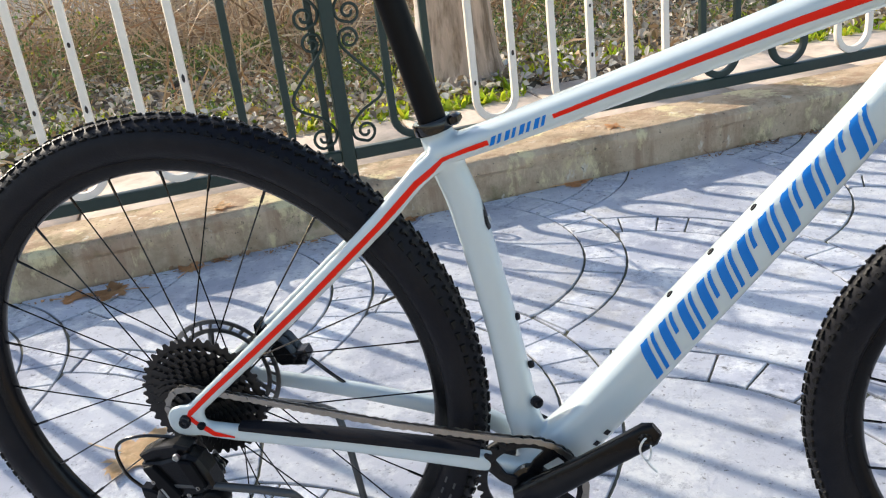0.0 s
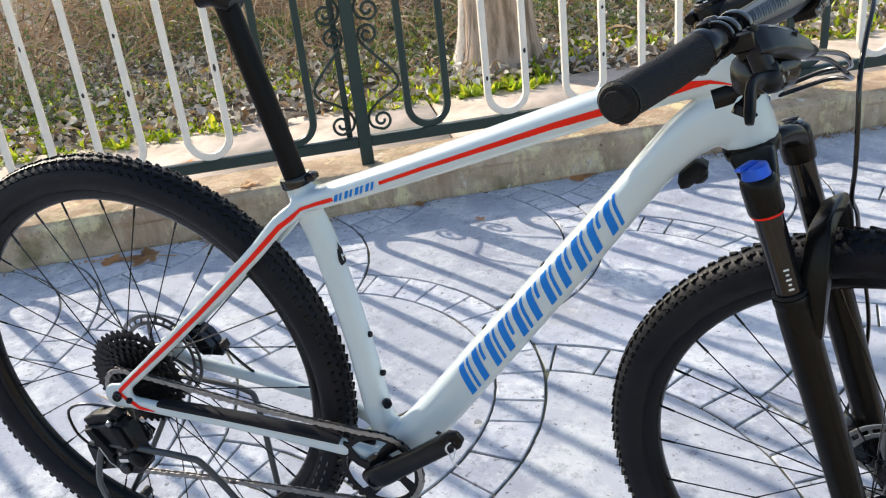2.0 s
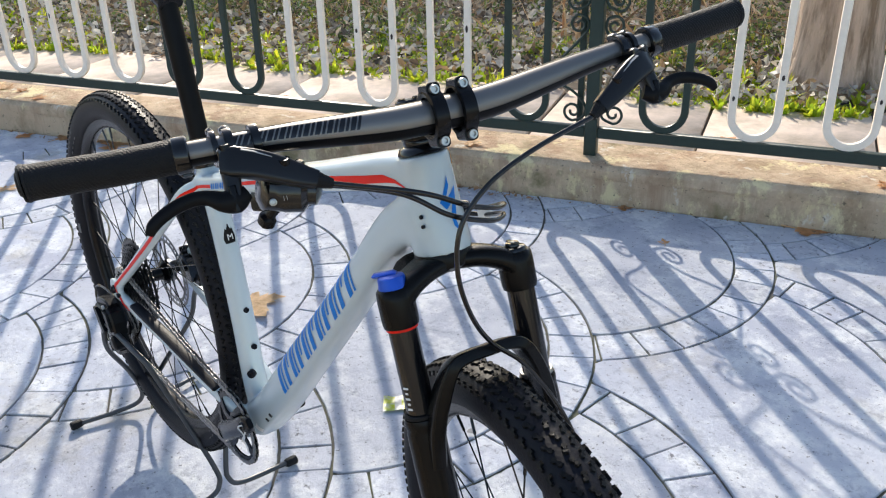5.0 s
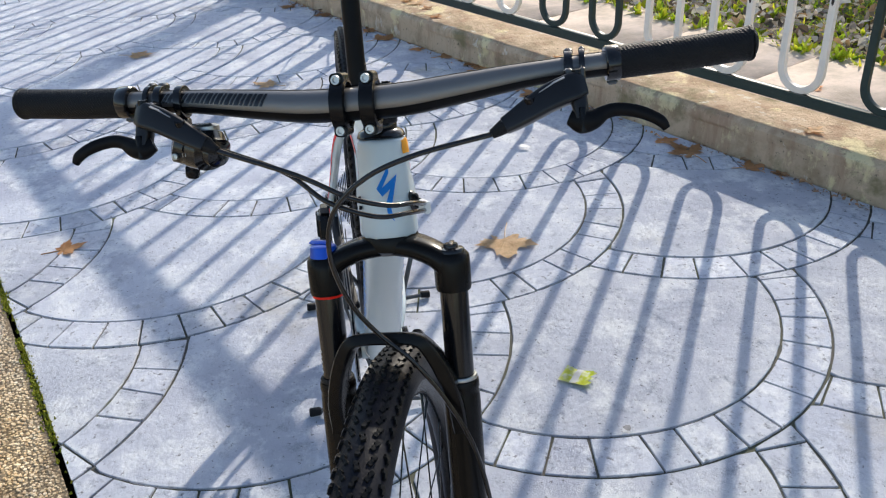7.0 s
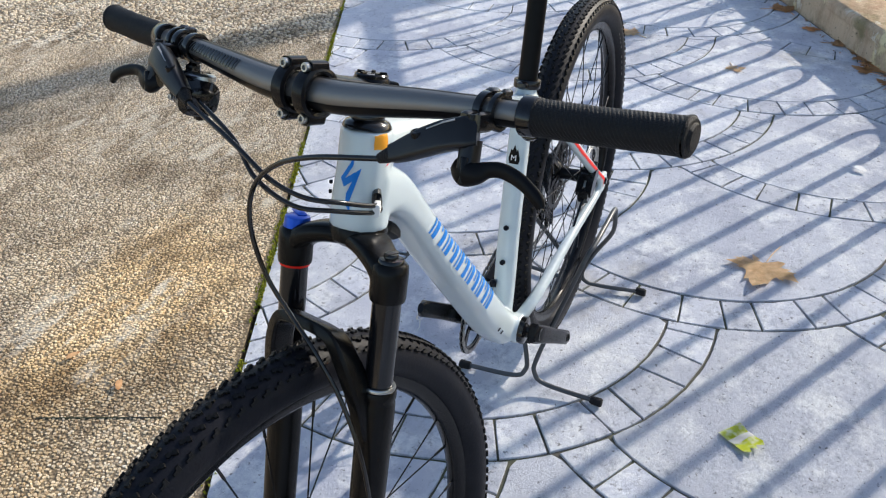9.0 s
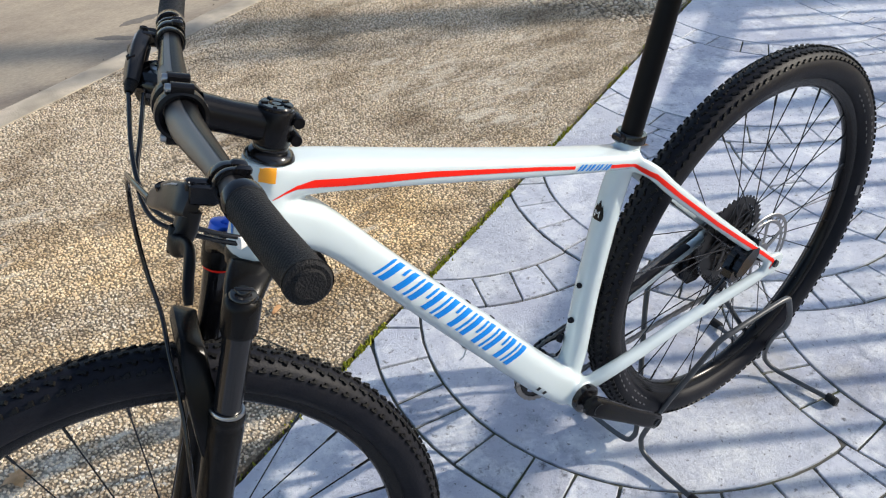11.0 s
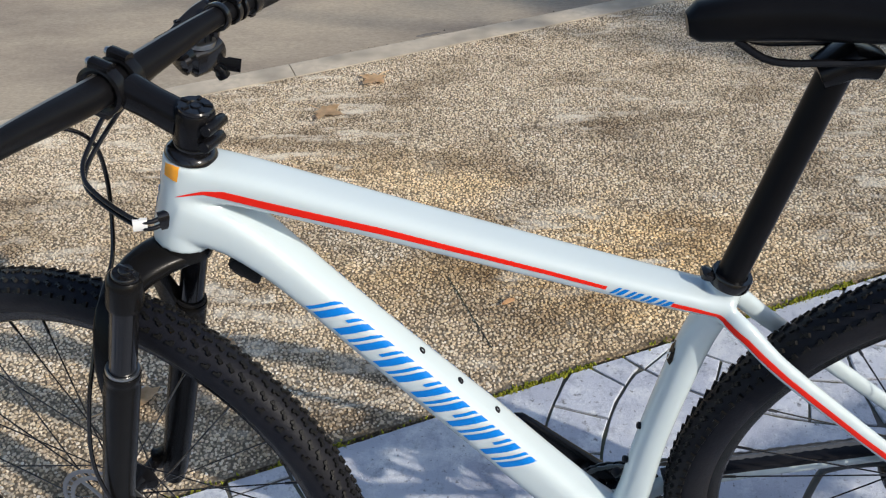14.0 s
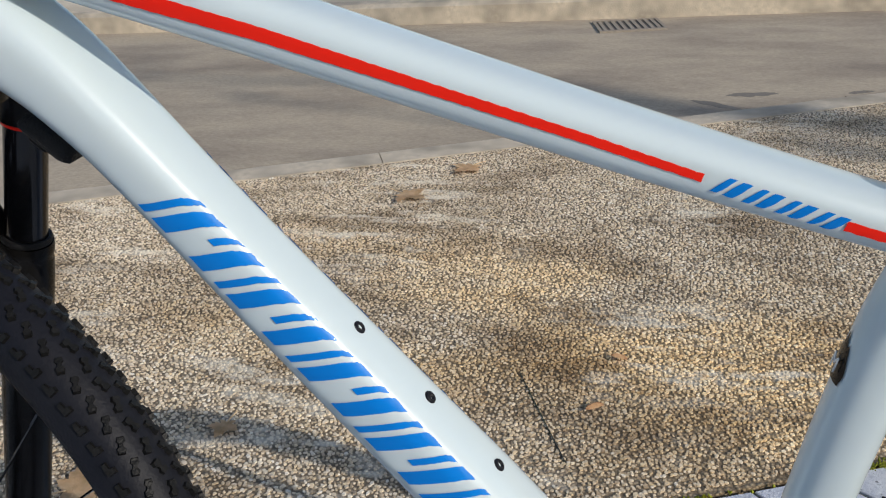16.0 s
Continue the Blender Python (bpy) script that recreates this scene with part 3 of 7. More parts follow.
v, fcs = stones(-1.7, 2.3, KERB_Y + 0.01, -0.02, 0.0084, 3)
raw("aggregate_stones", v, fcs, M_STONES, driveway, "small tan and grey stones", kind="stuff")
for x0, x1, seed in ((-6.0, -1.7, 4), (2.3, 6.0, 5)):
    v, fcs = stones(x0, x1, KERB_Y + 0.01, -0.02, 0.018, seed)
    raw("aggregate_stones", v, fcs, M_STONES, driveway, "small tan and grey stones", kind="stuff")


def sawn_joint(x0, y0, x1, y1):
    d = Vector((x1 - x0, y1 - y0, 0))
    q = Vector((-d.y, d.x, 0)).normalized() * 0.0003
    a, b = Vector((x0, y0, 0.0012)), Vector((x1, y1, 0.0012))
    bm = bmesh.new()
    n = 24
    up = []
    for i in range(n + 1):
        p = a.lerp(b, i / n) + q * 1.2 * noise.noise(Vector((i * 0.7, x0, y0)))
        up.append([bm.verts.new(EDGE @ (p + s * q + Vector((0, 0, z)))) for s, z in ((1, -0.01), (1, 0), (-1, 0), (-1, -0.01))])
    for u, w in zip(up, up[1:]):
        for k in range(3):
            bm.faces.new((u[k], u[k + 1], w[k + 1], w[k]))
    part("sawn_joint", bm, M_JOINT, driveway)


EI = EDGE.inverted()
for a, b in (((0.63, -0.70, 0), (0.74, -0.95, 0)),):
    a, b = EI @ Vector(a), EI @ Vector(b)
    sawn_joint(a.x, a.y, b.x, b.y)

# ---- stamped patio ----
patio = poly_sheet("patio", [(-7.0, 0.004), (7.6, 0.004), (7.6, 5.4), (-7.0, 5.4)], -0.0055, M_JOINT, EDGE, "grey-blue stamped concrete in a fan pattern of blocks", category="patio")
FAN_IN, FAN_OUT, GAP = 0.548, 0.668, 0.0027
n_edge = (EDGE.to_3x3() @ Vector((0, 1, 0))).to_2d()
c_edge = EDGE.translation.to_2d().dot(n_edge) + 0.001
n_curb = -(FENCE.to_3x3() @ Vector((0, 1, 0))).to_2d()
c_curb = (FENCE @ Vector((0, CURB_FRONT - 0.004, 0))).to_2d().dot(n_curb)
x_edge = (EDGE.to_3x3() @ Vector((1, 0, 0))).to_2d()
HALF = [(n_edge, c_edge), (n_curb, c_curb), (x_edge, EDGE.translation.to_2d().dot(x_edge) - 7.0), (-x_edge, -EDGE.translation.to_2d().dot(x_edge) - 7.6)]


def fan_centre(i, j):
    return Vector((-0.131 + 0.690 * i, (0.54 if i % 2 == 0 else 0.222) + 0.845 * j))


def covers(i, j):
    out = [fan_centre(i, j - 1), fan_centre(i, j - 2)]
    for k in (1, 2):
        out += [fan_centre(i - k, m) for m in range(j - 3, j + 4)]
    c = fan_centre(i, j)
    return [q for q in out if (q - c).length < 2 * FAN_OUT]


def clip(poly, n, c):
    out = []
    for k, p in enumerate(poly):
        q = poly[(k + 1) % len(poly)]
        dp, dq = p.dot(n) - c, q.dot(n) - c
        if dp >= 0:
            out.append(p)
        if dp * dq < 0:
            out.append(p.lerp(q, dp / (dp - dq)))
    return out


def area(poly):
    return 0.5 * abs(sum(p.x * q.y - p.y * q.x for p, q in zip(poly, poly[1:] + poly[:1])))


near_pieces, far_bm = [], bmesh.new()
rng = random.Random(5)


def lay(poly, name):
    if len(poly) < 3 or area(poly) < 0.00025:
        return
    c = sum(poly, Vector((0, 0))) / len(poly)
    top = 0.0012 * rng.uniform(-1, 1)
    worn = []
    for p, q in zip(poly, poly[1:] + poly[:1]):
        n = max(1, int((q - p).length / 0.034)) if name == "paving_block" else 1
        for k in range(n):
            r = p.lerp(q, k / n)
            w = 0.0016 * noise.noise(Vector((r.x * 41, r.y * 41, 2.0))) + (rng.uniform(0, 0.0016) if k == 0 else 0)
            worn.append(r + (c - r).normalized() * w)
    poly = worn
    if -2.15 < c.x < 1.6:
        near_pieces.append((name, [(p.x, p.y) for p in poly], top))
    else:
        prism(far_bm, [(p.x, p.y) for p in poly], -0.012, top, None, 0.002)


for i in range(-10, 12):
    for j in range(-14, 15):
        c = fan_centre(i, j)
        if c.dot(n_edge) < c_edge - 0.7 or c.dot(n_curb) < c_curb - 0.7 or c.dot(x_edge) > EDGE.translation.to_2d().dot(x_edge) + 8.2 or c.dot(x_edge) < EDGE.translation.to_2d().dot(x_edge) - 7.6:
            continue
        cov = covers(i, j)
        # ring of blocks
        a0 = rng.uniform(0, 10)
        tilt = [radians(rng.uniform(-1.3, 1.3)) for _ in range(37)]
        shift = [radians(rng.uniform(-1.2, 1.2)) for _ in range(37)]
        tilt[36], shift[36] = tilt[0], shift[0]
        for k in range(36):
            w0, w1 = radians(a0 + k * 10.0) + shift[k], radians(a0 + k * 10.0 + 10.0) + shift[k + 1]
            if math.cos((w0 + w1) / 2) < -0.45:
                continue
            g0, g1 = GAP / FAN_IN, GAP / FAN_OUT
            t0, t1 = tilt[k], tilt[k + 1]
            mid = (w0 + w1) / 2
            poly = [c + Vector((math.cos(a), math.sin(a))) * r for a, r in (
                (w0 + g0, FAN_IN + GAP), (w0 + g1 + t0, FAN_OUT - GAP), (mid, FAN_OUT - GAP), (w1 - g1 + t1, FAN_OUT - GAP), (w1 - g0, FAN_IN + GAP), (mid, FAN_IN + GAP))]
            pc = c + Vector((math.cos(mid), math.sin(mid))) * (FAN_IN + FAN_OUT) / 2
            ok = True
            for q in cov:
                d = pc - q
                if d.length < FAN_OUT - 0.11:
                    ok = False
                    break
                if d.length < FAN_OUT + 0.1:
                    n = d.normalized()
                    poly = clip(poly, n, q.dot(n) + FAN_OUT + GAP)
                    if len(poly) < 3:
                        ok = False
                        break
            if ok:
                for n, cc in HALF:
                    poly = clip(poly, n, cc)
                    if len(poly) < 3:
                        break
                lay(poly, "paving_block") if len(poly) > 2 else None
        # blank field inside the ring: rays from its deepest point
        best, deep = None, 0.007
        for gx in range(-18, 25):
            for gy in range(-25, 26):
                p = c + Vector((gx * 0.022, gy * 0.022))
                d = min([FAN_IN - GAP - (p - c).length] + [(p - q).length - FAN_OUT - GAP for q in cov] + [p.dot(n) - cc for n, cc in HALF])
                if d > deep:
                    best, deep = p, d
        if best is None:
            continue
        poly = []
        for k in range(150):
            w = 2 * math.pi * k / 150
            u = Vector((math.cos(w), math.sin(w)))
            o = best - c
            bq = o.dot(u)
            t = -bq + math.sqrt(bq * bq - o.length_squared + (FAN_IN - GAP) ** 2)
            for q in cov:
                o = best - q
                bq, cq = o.dot(u), o.length_squared - (FAN_OUT + GAP) ** 2
                disc = bq * bq - cq
                if disc > 0 and -bq - math.sqrt(disc) > 0:
                    t = min(t, -bq - math.sqrt(disc))
            for n, cc in HALF:
                if u.dot(n) < -1e-6:
                    t = min(t, (cc - best.dot(n)) / u.dot(n))
            poly.append(best + u * t)
        lay(poly, "paving_field")
for name, poly, top in near_pieces:
    bm = bmesh.new()
    cx, cy = sum(p[0] for p in poly) / len(poly), sum(p[1] for p in poly) / len(poly)
    prism(bm, [(x - cx, y - cy) for x, y in poly], -0.012, top, None, 0.0016)
    me = bpy.data.meshes.new(name)
    bm.to_mesh(me)
    bm.free()
    me.materials.append(M_BLOCK if name == "paving_block" else M_CONCRETE)
    ob = new(name, me)
    ob.location = (cx, cy, 0)
    under(ob, patio)
part("far_paving", far_bm, M_CONCRETE, patio, "paving blocks and fields further off", smooth=False, kind="stuff")

# moss along the street edge of the patio
v, fcs = [], []
rg = np.random.default_rng(8)
for k in range(5200):
    s = rg.uniform(-3.5, 2.4)
    if noise.noise(Vector((s * 2.9, 1.7, 0))) + 0.5 * noise.noise(Vector((s * 9.0, 4.7, 0))) < -0.10 and k % 9:
        continue
    p = EDGE @ Vector((s, -0.004 + rg.normal(0, 0.0052), -0.003))
    w, h = rg.uniform(0.002, 0.005), rg.uniform(0.003, 0.010)
    a = rg.uniform(0, 6.3)
    i0 = len(v)
    for q in range(3):
        v.append((p.x + w * math.cos(a + q * 2.09), p.y + w * math.sin(a + q * 2.09), p.z))
    v.append((p.x + rg.uniform(-w, w), p.y + rg.uniform(-w, w), p.z + h))
    fcs += [(i0, i0 + 1, i0 + 3), (i0 + 1, i0 + 2, i0 + 3), (i0 + 2, i0, i0 + 3)]
raw("moss", v, fcs, M_MOSS, None, "green-yellow moss along the patio edge", "moss", "stuff")

# ---- curb under the fence ----
def curb_length(x0, x1):
    bm = bmesh.new()
    n = int((x1 - x0) / 0.09)
    rows = []
    for i in range(n + 1):
        x = x0 + (x1 - x0) * i / n
        w = lambda q: 0.005 * noise.noise(Vector((x * 3.1, q, 1))) + 0.002 * noise.noise(Vector((x * 17, q * 3, 5)))
        f = CURB_FRONT
        prof = [(f + 0.004 + w(0), -0.1), (f + 0.004 + w(1), 0.035), (f + 0.006 + w(2), 0.088), (f - 0.004 + w(3), 0.102), (f - 0.004 + w(4), 0.128), (f + 0.008 + w(5), 0.141),
                (f + 0.03, CURB_H + w(6) * .4), (f + 0.12, CURB_H + w(7) * .5), (f + 0.2, CURB_H + w(8) * .5), (CURB_BACK, CURB_H), (CURB_BACK, -0.1)]
        rows.append([bm.verts.new(FENCE @ Vector((x, a, z))) for a, z in prof])
    m = len(rows[0])
    for a, b in zip(rows, rows[1:]):
        for k in range(m):
            bm.faces.new((a[k], a[(k + 1) % m], b[(k + 1) % m], b[k]))
    bm.faces.new(rows[0])
    bm.faces.new(rows[-1][::-1])
    return bm


curb = part("curb", curb_length(-7, 6), M_CURB, None, "weathered concrete curb with lichen under the fence", category="curb", kind="structure")

# slabs behind the fence
slab_bed = poly_sheet("slab_path", [(-7, CURB_BACK + 0.002), (6, CURB_BACK + 0.002), (6, 0.86), (-7, 0.86)], 0.121, M_SOIL, FENCE, "strip of pinkish slabs behind the fence", category="path")
x = -6.5
while x < 5.5:
    w = 0.62 + rng.uniform(-.05, .05)
    bm = bmesh.new()
    box(bm, (0, 0, 0), (w - 0.012, 0.70, 0.04), None, 0.006)
    ob = part("slab", bm, M_SLAB, None)
    ob.matrix_basis = FENCE @ pose(x + w / 2, CURB_BACK + 0.36 + rng.uniform(-.006, .006), 0.120 + rng.uniform(-.003, .003), rng.uniform(-.6, .6), rng.uniform(-.6, .6), rng.uniform(-1, 1))
    under(ob, slab_bed)
    x += w

# ---- fence ----
RAIL_Z, TOP_Z = CURB_H + 0.085, 1.37
fence = thing("iron_fence", FENCE.translation + Vector((0, 0, CURB_H)), "green and white painted iron fence on a concrete curb", "fence")


def u_bar(s, material, parent):
    r, zb = 0.074, RAIL_Z + 0.031
    pts = [(s - r, TOP_Z - 0.02)] + [(s - r, zb + r + 0.5), (s - r, zb + r)] + [(s - r * math.cos(a), zb + r - r * math.sin(a)) for a in [math.pi * k / 14 for k in range(1, 14)]] + [(s + r, zb + r), (s + r, zb + r + 0.5), (s + r, TOP_Z - 0.02)]
    bm = bmesh.new()
    rb = 0.0140
    sweep(bm, [(p[0], 0, p[1]) for p in pts], [(rb * .8, rb)] * len(pts), 8, 4.0, side=(0, 1, 0), mtx=FENCE)
    return part("bar_loop", bm, material, parent)


def chips(s, parent):
    """Flakes of lost paint on a white bar."""
    for k in range(rng.randint(1, 4)):
        z = rng.uniform(0.36, 0.9)
        side = rng.choice((-1, 1))
        bm = bmesh.new()
        lathe(bm, [(0.0, 0.0007), (0.0045, 0.0005), (0.006, 0)], FENCE @ Matrix.Translation((s + side * 0.074, -0.0114, z)) @ Matrix.Rotation(radians(90), 4, "X") @ Matrix.Diagonal((rng.uniform(.5, .9), rng.uniform(1, 2.4), 1, 1)), 9)
        part("paint_chip", bm, M_CHIP, parent)


M_CHIP = mat("bare_iron", (0.05, 0.035, 0.028), 0.8, var=0.3, scale=200)


def spiral(cx, cz, r0, turns, start, way):
    out = []
    n = int(26 * turns)
    for k in range(n + 1):
        t = k / n
        a = start + way * 2 * math.pi * turns * t
        r = r0 * (1 - 0.78 * t)
        out.append((cx + r * math.cos(a), cz + r * math.sin(a)))
    return out


def scrolls(s0, way):
    """The wrought S-scroll between a post and its first loop, in three tiers."""
    for zc in (0.0, 0.40, 0.80):
        z0 = RAIL_Z + 0.036 + zc
        low = [(s0 + way * (0.074 + (x)), z0 + z) for x, z in spiral(0, 0.036, 0.036, 1.3, radians(-90), 1)]
        up = [(s0 + way * (0.062 + x), z0 + z) for x, z in spiral(0.0, 0.350, 0.034, 1.2, radians(90), -1)]
        stem = [(s0 + way * 0.074, z0), (s0 + way * 0.036, z0 + 0.018), (s0 + way * 0.030, z0 + 0.06), (s0 + way * 0.070, z0 + 0.105), (s0 + way * 0.140, z0 + 0.145),
                (s0 + way * 0.150, z0 + 0.185), (s0 + way * 0.115, z0 + 0.235), (s0 + way * 0.070, z0 + 0.285), (s0 + way * 0.032, z0 + 0.335), (s0 + way * 0.036, z0 + 0.372), (s0 + way * 0.062, z0 + 0.384)]
        stem = [(p.x, p.z) for p in smooth_path([(a, 0, b) for a, b in stem], 5)]
        bm = bmesh.new()
        for pts in (low, stem, up):
            sweep(bm, [(a, 0, b) for a, b in pts], 0.0052, 7, mtx=FENCE, side=(0, 1, 0))
        part("scroll", bm, M_GREEN, fence)


BAY = 3.23
for k in (-2, -1, 0, 1):
    s0 = k * BAY
    bm = bmesh.new()
    box(bm, (s0, 0, (CURB_H + 1.46) / 2 - 0.01), (0.046, 0.046, 1.46 - CURB_H + 0.02), FENCE, 0.004)
    part("post", bm, M_GREEN, fence)
    bm = bmesh.new()
    box(bm, (s0 - 0.052, 0.028, (RAIL_Z + 1.36) / 2), (0.022, 0.022, 1.36 - RAIL_Z), FENCE, 0.002)
    part("brace_bar", bm, M_GREEN, fence)
    for z, h in ((RAIL_Z, 0.040), (TOP_Z, 0.080)):
        bm = bmesh.new()
        box(bm, (s0 + BAY / 2, 0, z), (BAY - 0.047, 0.032, h), FENCE, 0.003)
        part("rail", bm, M_GREEN, fence)
    scrolls(s0, 1)
    scrolls(s0 + BAY, -1)
    for q in range(10):
        white = q in (1, 2, 3, 6, 7, 8)
        u_bar(s0 + 0.25 + 0.3033 * q, M_WHITE_IRON if white else M_GREEN, fence)
        if white and k in (-1, 0):
            chips(s0 + 0.25 + 0.3033 * q, fence)

# ---- garden behind ----
bm = bmesh.new()
rows = []
for i in range(61):
    row = []
    for j in range(26):
        s, d = -11 + i * 0.33, 0.862 + j * 0.42
        z = 0.12 + 0.018 * max(0, d - 1.2) + 0.03 * noise.noise(Vector((s, d, 0))) * min(1, (d - 0.8))
        row.append(bm.verts.new(FENCE @ Vector((s, d, z))))
    rows.append(row)
for a, b in zip(rows, rows[1:]):
    for k in range(25):
        bm.faces.new((a[k], b[k], b[k + 1], a[k + 1]))
part("garden_ground", bm, M_SOIL, None, "brown garden soil behind the fence", category="ground", kind="structure")


def cards(n, seed, place, size, tilt, cup=0.3):
    """Many small leaves: pointed, creased along the middle. place(rng) gives a point."""
    rg = np.random.default_rng(seed)
    v, f = [], []
    for _ in range(n):
        p = place(rg)
        if p is None:
            continue
        L_, W_ = size(rg)
        m = Matrix.Translation(p) @ Euler((rg.normal(0, tilt), rg.normal(0, tilt), rg.uniform(0, 6.28))).to_matrix().to_4x4()
        i0 = len(v)
        lift = cup * W_
        for q in ((0, 0, 0), (L_ * .35, W_ * .5, lift), (L_ * .8, W_ * .35, lift * .6), (L_, 0, 0), (L_ * .8, -W_ * .35, lift * .6), (L_ * .35, -W_ * .5, lift), (L_ * .5, 0, -lift * .2)):
            v.append(tuple(m @ Vector(q)))
        f += [(i0, i0 + 1, i0 + 2, i0 + 6), (i0 + 2, i0 + 3, i0 + 6), (i0 + 6, i0 + 3, i0 + 4), (i0, i0 + 6, i0 + 4, i0 + 5)]
    return v, f


def garden_at(rg, d0, d1, z0, z1, s0=-6.5, s1=5.0):
    s, d = rg.uniform(s0, s1), d0 + (d1 - d0) * rg.random() ** 1.25
    return FENCE @ Vector((s, d, 0.12 + 0.018 * max(0, d - 1.2) + rg.uniform(z0, z1)))


v, f = cards(12500, 11, lambda rg: garden_at(rg, 0.80, 2.8, 0.005, 0.085), lambda rg: (rg.uniform(.022, .07), rg.uniform(.014, .045)), 0.6, 0.35)
raw("leaf_litter", v, f, M_LITTER, None, "fallen brown and grey leaves on the soil", "leaf litter", "stuff")


def tufts(n, seed, d0, d1, thin):
    rg = np.random.default_rng(seed)
    v, f = [], []
    for _ in range(n):
        s, d = rg.uniform(-6.5, 5.0), d0 + (d1 - d0) * rg.random() ** 1.6
        if noise.noise(Vector((s * 1.1, d * 1.3, 4.2))) < -0.12:
            continue
        o = FENCE @ Vector((s, d, 0.11))
        hgt = rg.uniform(0.03, 0.09)
        for _ in range(rg.integers(7, 14)):
            a, lean = rg.uniform(0, 6.28), rg.uniform(0.4, 1.3)
            L_, w = hgt * rg.uniform(.7, 1.4), thin * rg.uniform(.6, 1.3)
            dx, dy = math.cos(a), math.sin(a)
            i0 = len(v)
            for t, ww in ((0, .5), (.5, 1.0), (.85, .6), (1.0, .04)):
                out, up = L_ * lean * .55 * t * (0.6 + .4 * t), L_ * (t - .38 * lean * t * t)
                cx, cy = o.x + dx * out, o.y + dy * out
                v += [(cx - dy * w * ww, cy + dx * w * ww, o.z + up), (cx + dy * w * ww, cy - dx * w * ww, o.z + up)]
            f += [(i0, i0 + 1, i0 + 3, i0 + 2), (i0 + 2, i0 + 3, i0 + 5, i0 + 4), (i0 + 4, i0 + 5, i0 + 7, i0 + 6)]
    return v, f


v, f = tufts(2200, 21, 0.78, 2.1, 0.0058)
v2, f2 = tufts(900, 22, 0.74, 1.6, 0.0125)
f += [tuple(q + len(v) for q in w) for w in f2]
v += v2
raw("ground_plants", v, f, M_BLADES, None, "bright green low plants and grass tufts", "plants", "stuff")


def bush_leaves(rg):
    s = rg.uniform(-6.5, 5.0)
    d = rg.uniform(1.3, 3.3)
    top = 0.12 + 0.45 * max(0.0, noise.noise(Vector((s * 0.9, d * 0.8, 9.1))) + 0.45)
    if noise.noise(Vector((s * 0.9, d * 1.2, 2.0))) < 0.02 and rg.random() > 0.12:
        return None
    return FENCE @ Vector((s, d, 0.1 + rg.random() * min(top, 0.42 * (d - 1.1))))


v, f = cards(60000, 31, bush_leaves, lambda rg: (rg.uniform(.014, .034), rg.uniform(.008, .019)), 0.9, 0.2)
raw("bush_foliage", v, f, M_BUSH, None, "dark green small-leaved undergrowth", "bush", "stuff")


def reeds(n, seed):
    """Dry arching reed blades and stalks in clumps, higher further back."""
    rg = np.random.default_rng(seed)
    v, f = [], []
    for _ in range(n):
        cs, cd = rg.uniform(-7.5, 5.5), rg.uniform(1.35, 5.0)
        if noise.noise(Vector((cs * 0.7, cd * 0.7, 6.6))) < -0.25:
            continue
        top = min(1.15, 0.44 * (cd - 1.0))
        for _ in range(rg.integers(6, 14)):
            s, d = cs + rg.normal(0, .09), cd + rg.normal(0, .09)
            q = FENCE @ Vector((s, d, 0.08))
            L_ = top * rg.uniform(0.6, 1.35)
            a, lean = rg.uniform(0, 6.28), rg.uniform(0.1, 1.3)
            w = 0.0015 + 0.0095 * rg.random() ** 2
            dirn = Vector((math.cos(a) * lean, math.sin(a) * lean, 1)).normalized()
            i0, seg = len(v), 5
            for k in range(seg + 1):
                r = w * (1 - 0.85 * (k / seg) ** 2)
                sd = dirn.cross(Vector((math.sin(a * 3), math.cos(a * 5), 0.4))).normalized() * r
                tn = dirn.cross(sd).normalized() * r * 0.3
                v += [tuple(q + sd), tuple(q + tn), tuple(q - sd)]
                q = q + dirn * (L_ / seg)
                dirn = (dirn + Vector((rg.normal(0, .12) + .16 * lean * math.cos(a), rg.normal(0, .12) + .16 * lean * math.sin(a), -0.30 * lean))).normalized()
                q.z = max(q.z, 0.10)
            for k in range(seg):
                for c in range(3):
                    e = (c + 1) % 3
                    f.append((i0 + 3 * k + c, i0 + 3 * k + e, i0 + 3 * k + 3 + e, i0 + 3 * k + 3 + c))
    return v, f


v, f = reeds(850, 41)
raw("dry_brush", v, f, M_TWIGS, None, "tangled dry brown reeds and twigs", "dry brush", "stuff")


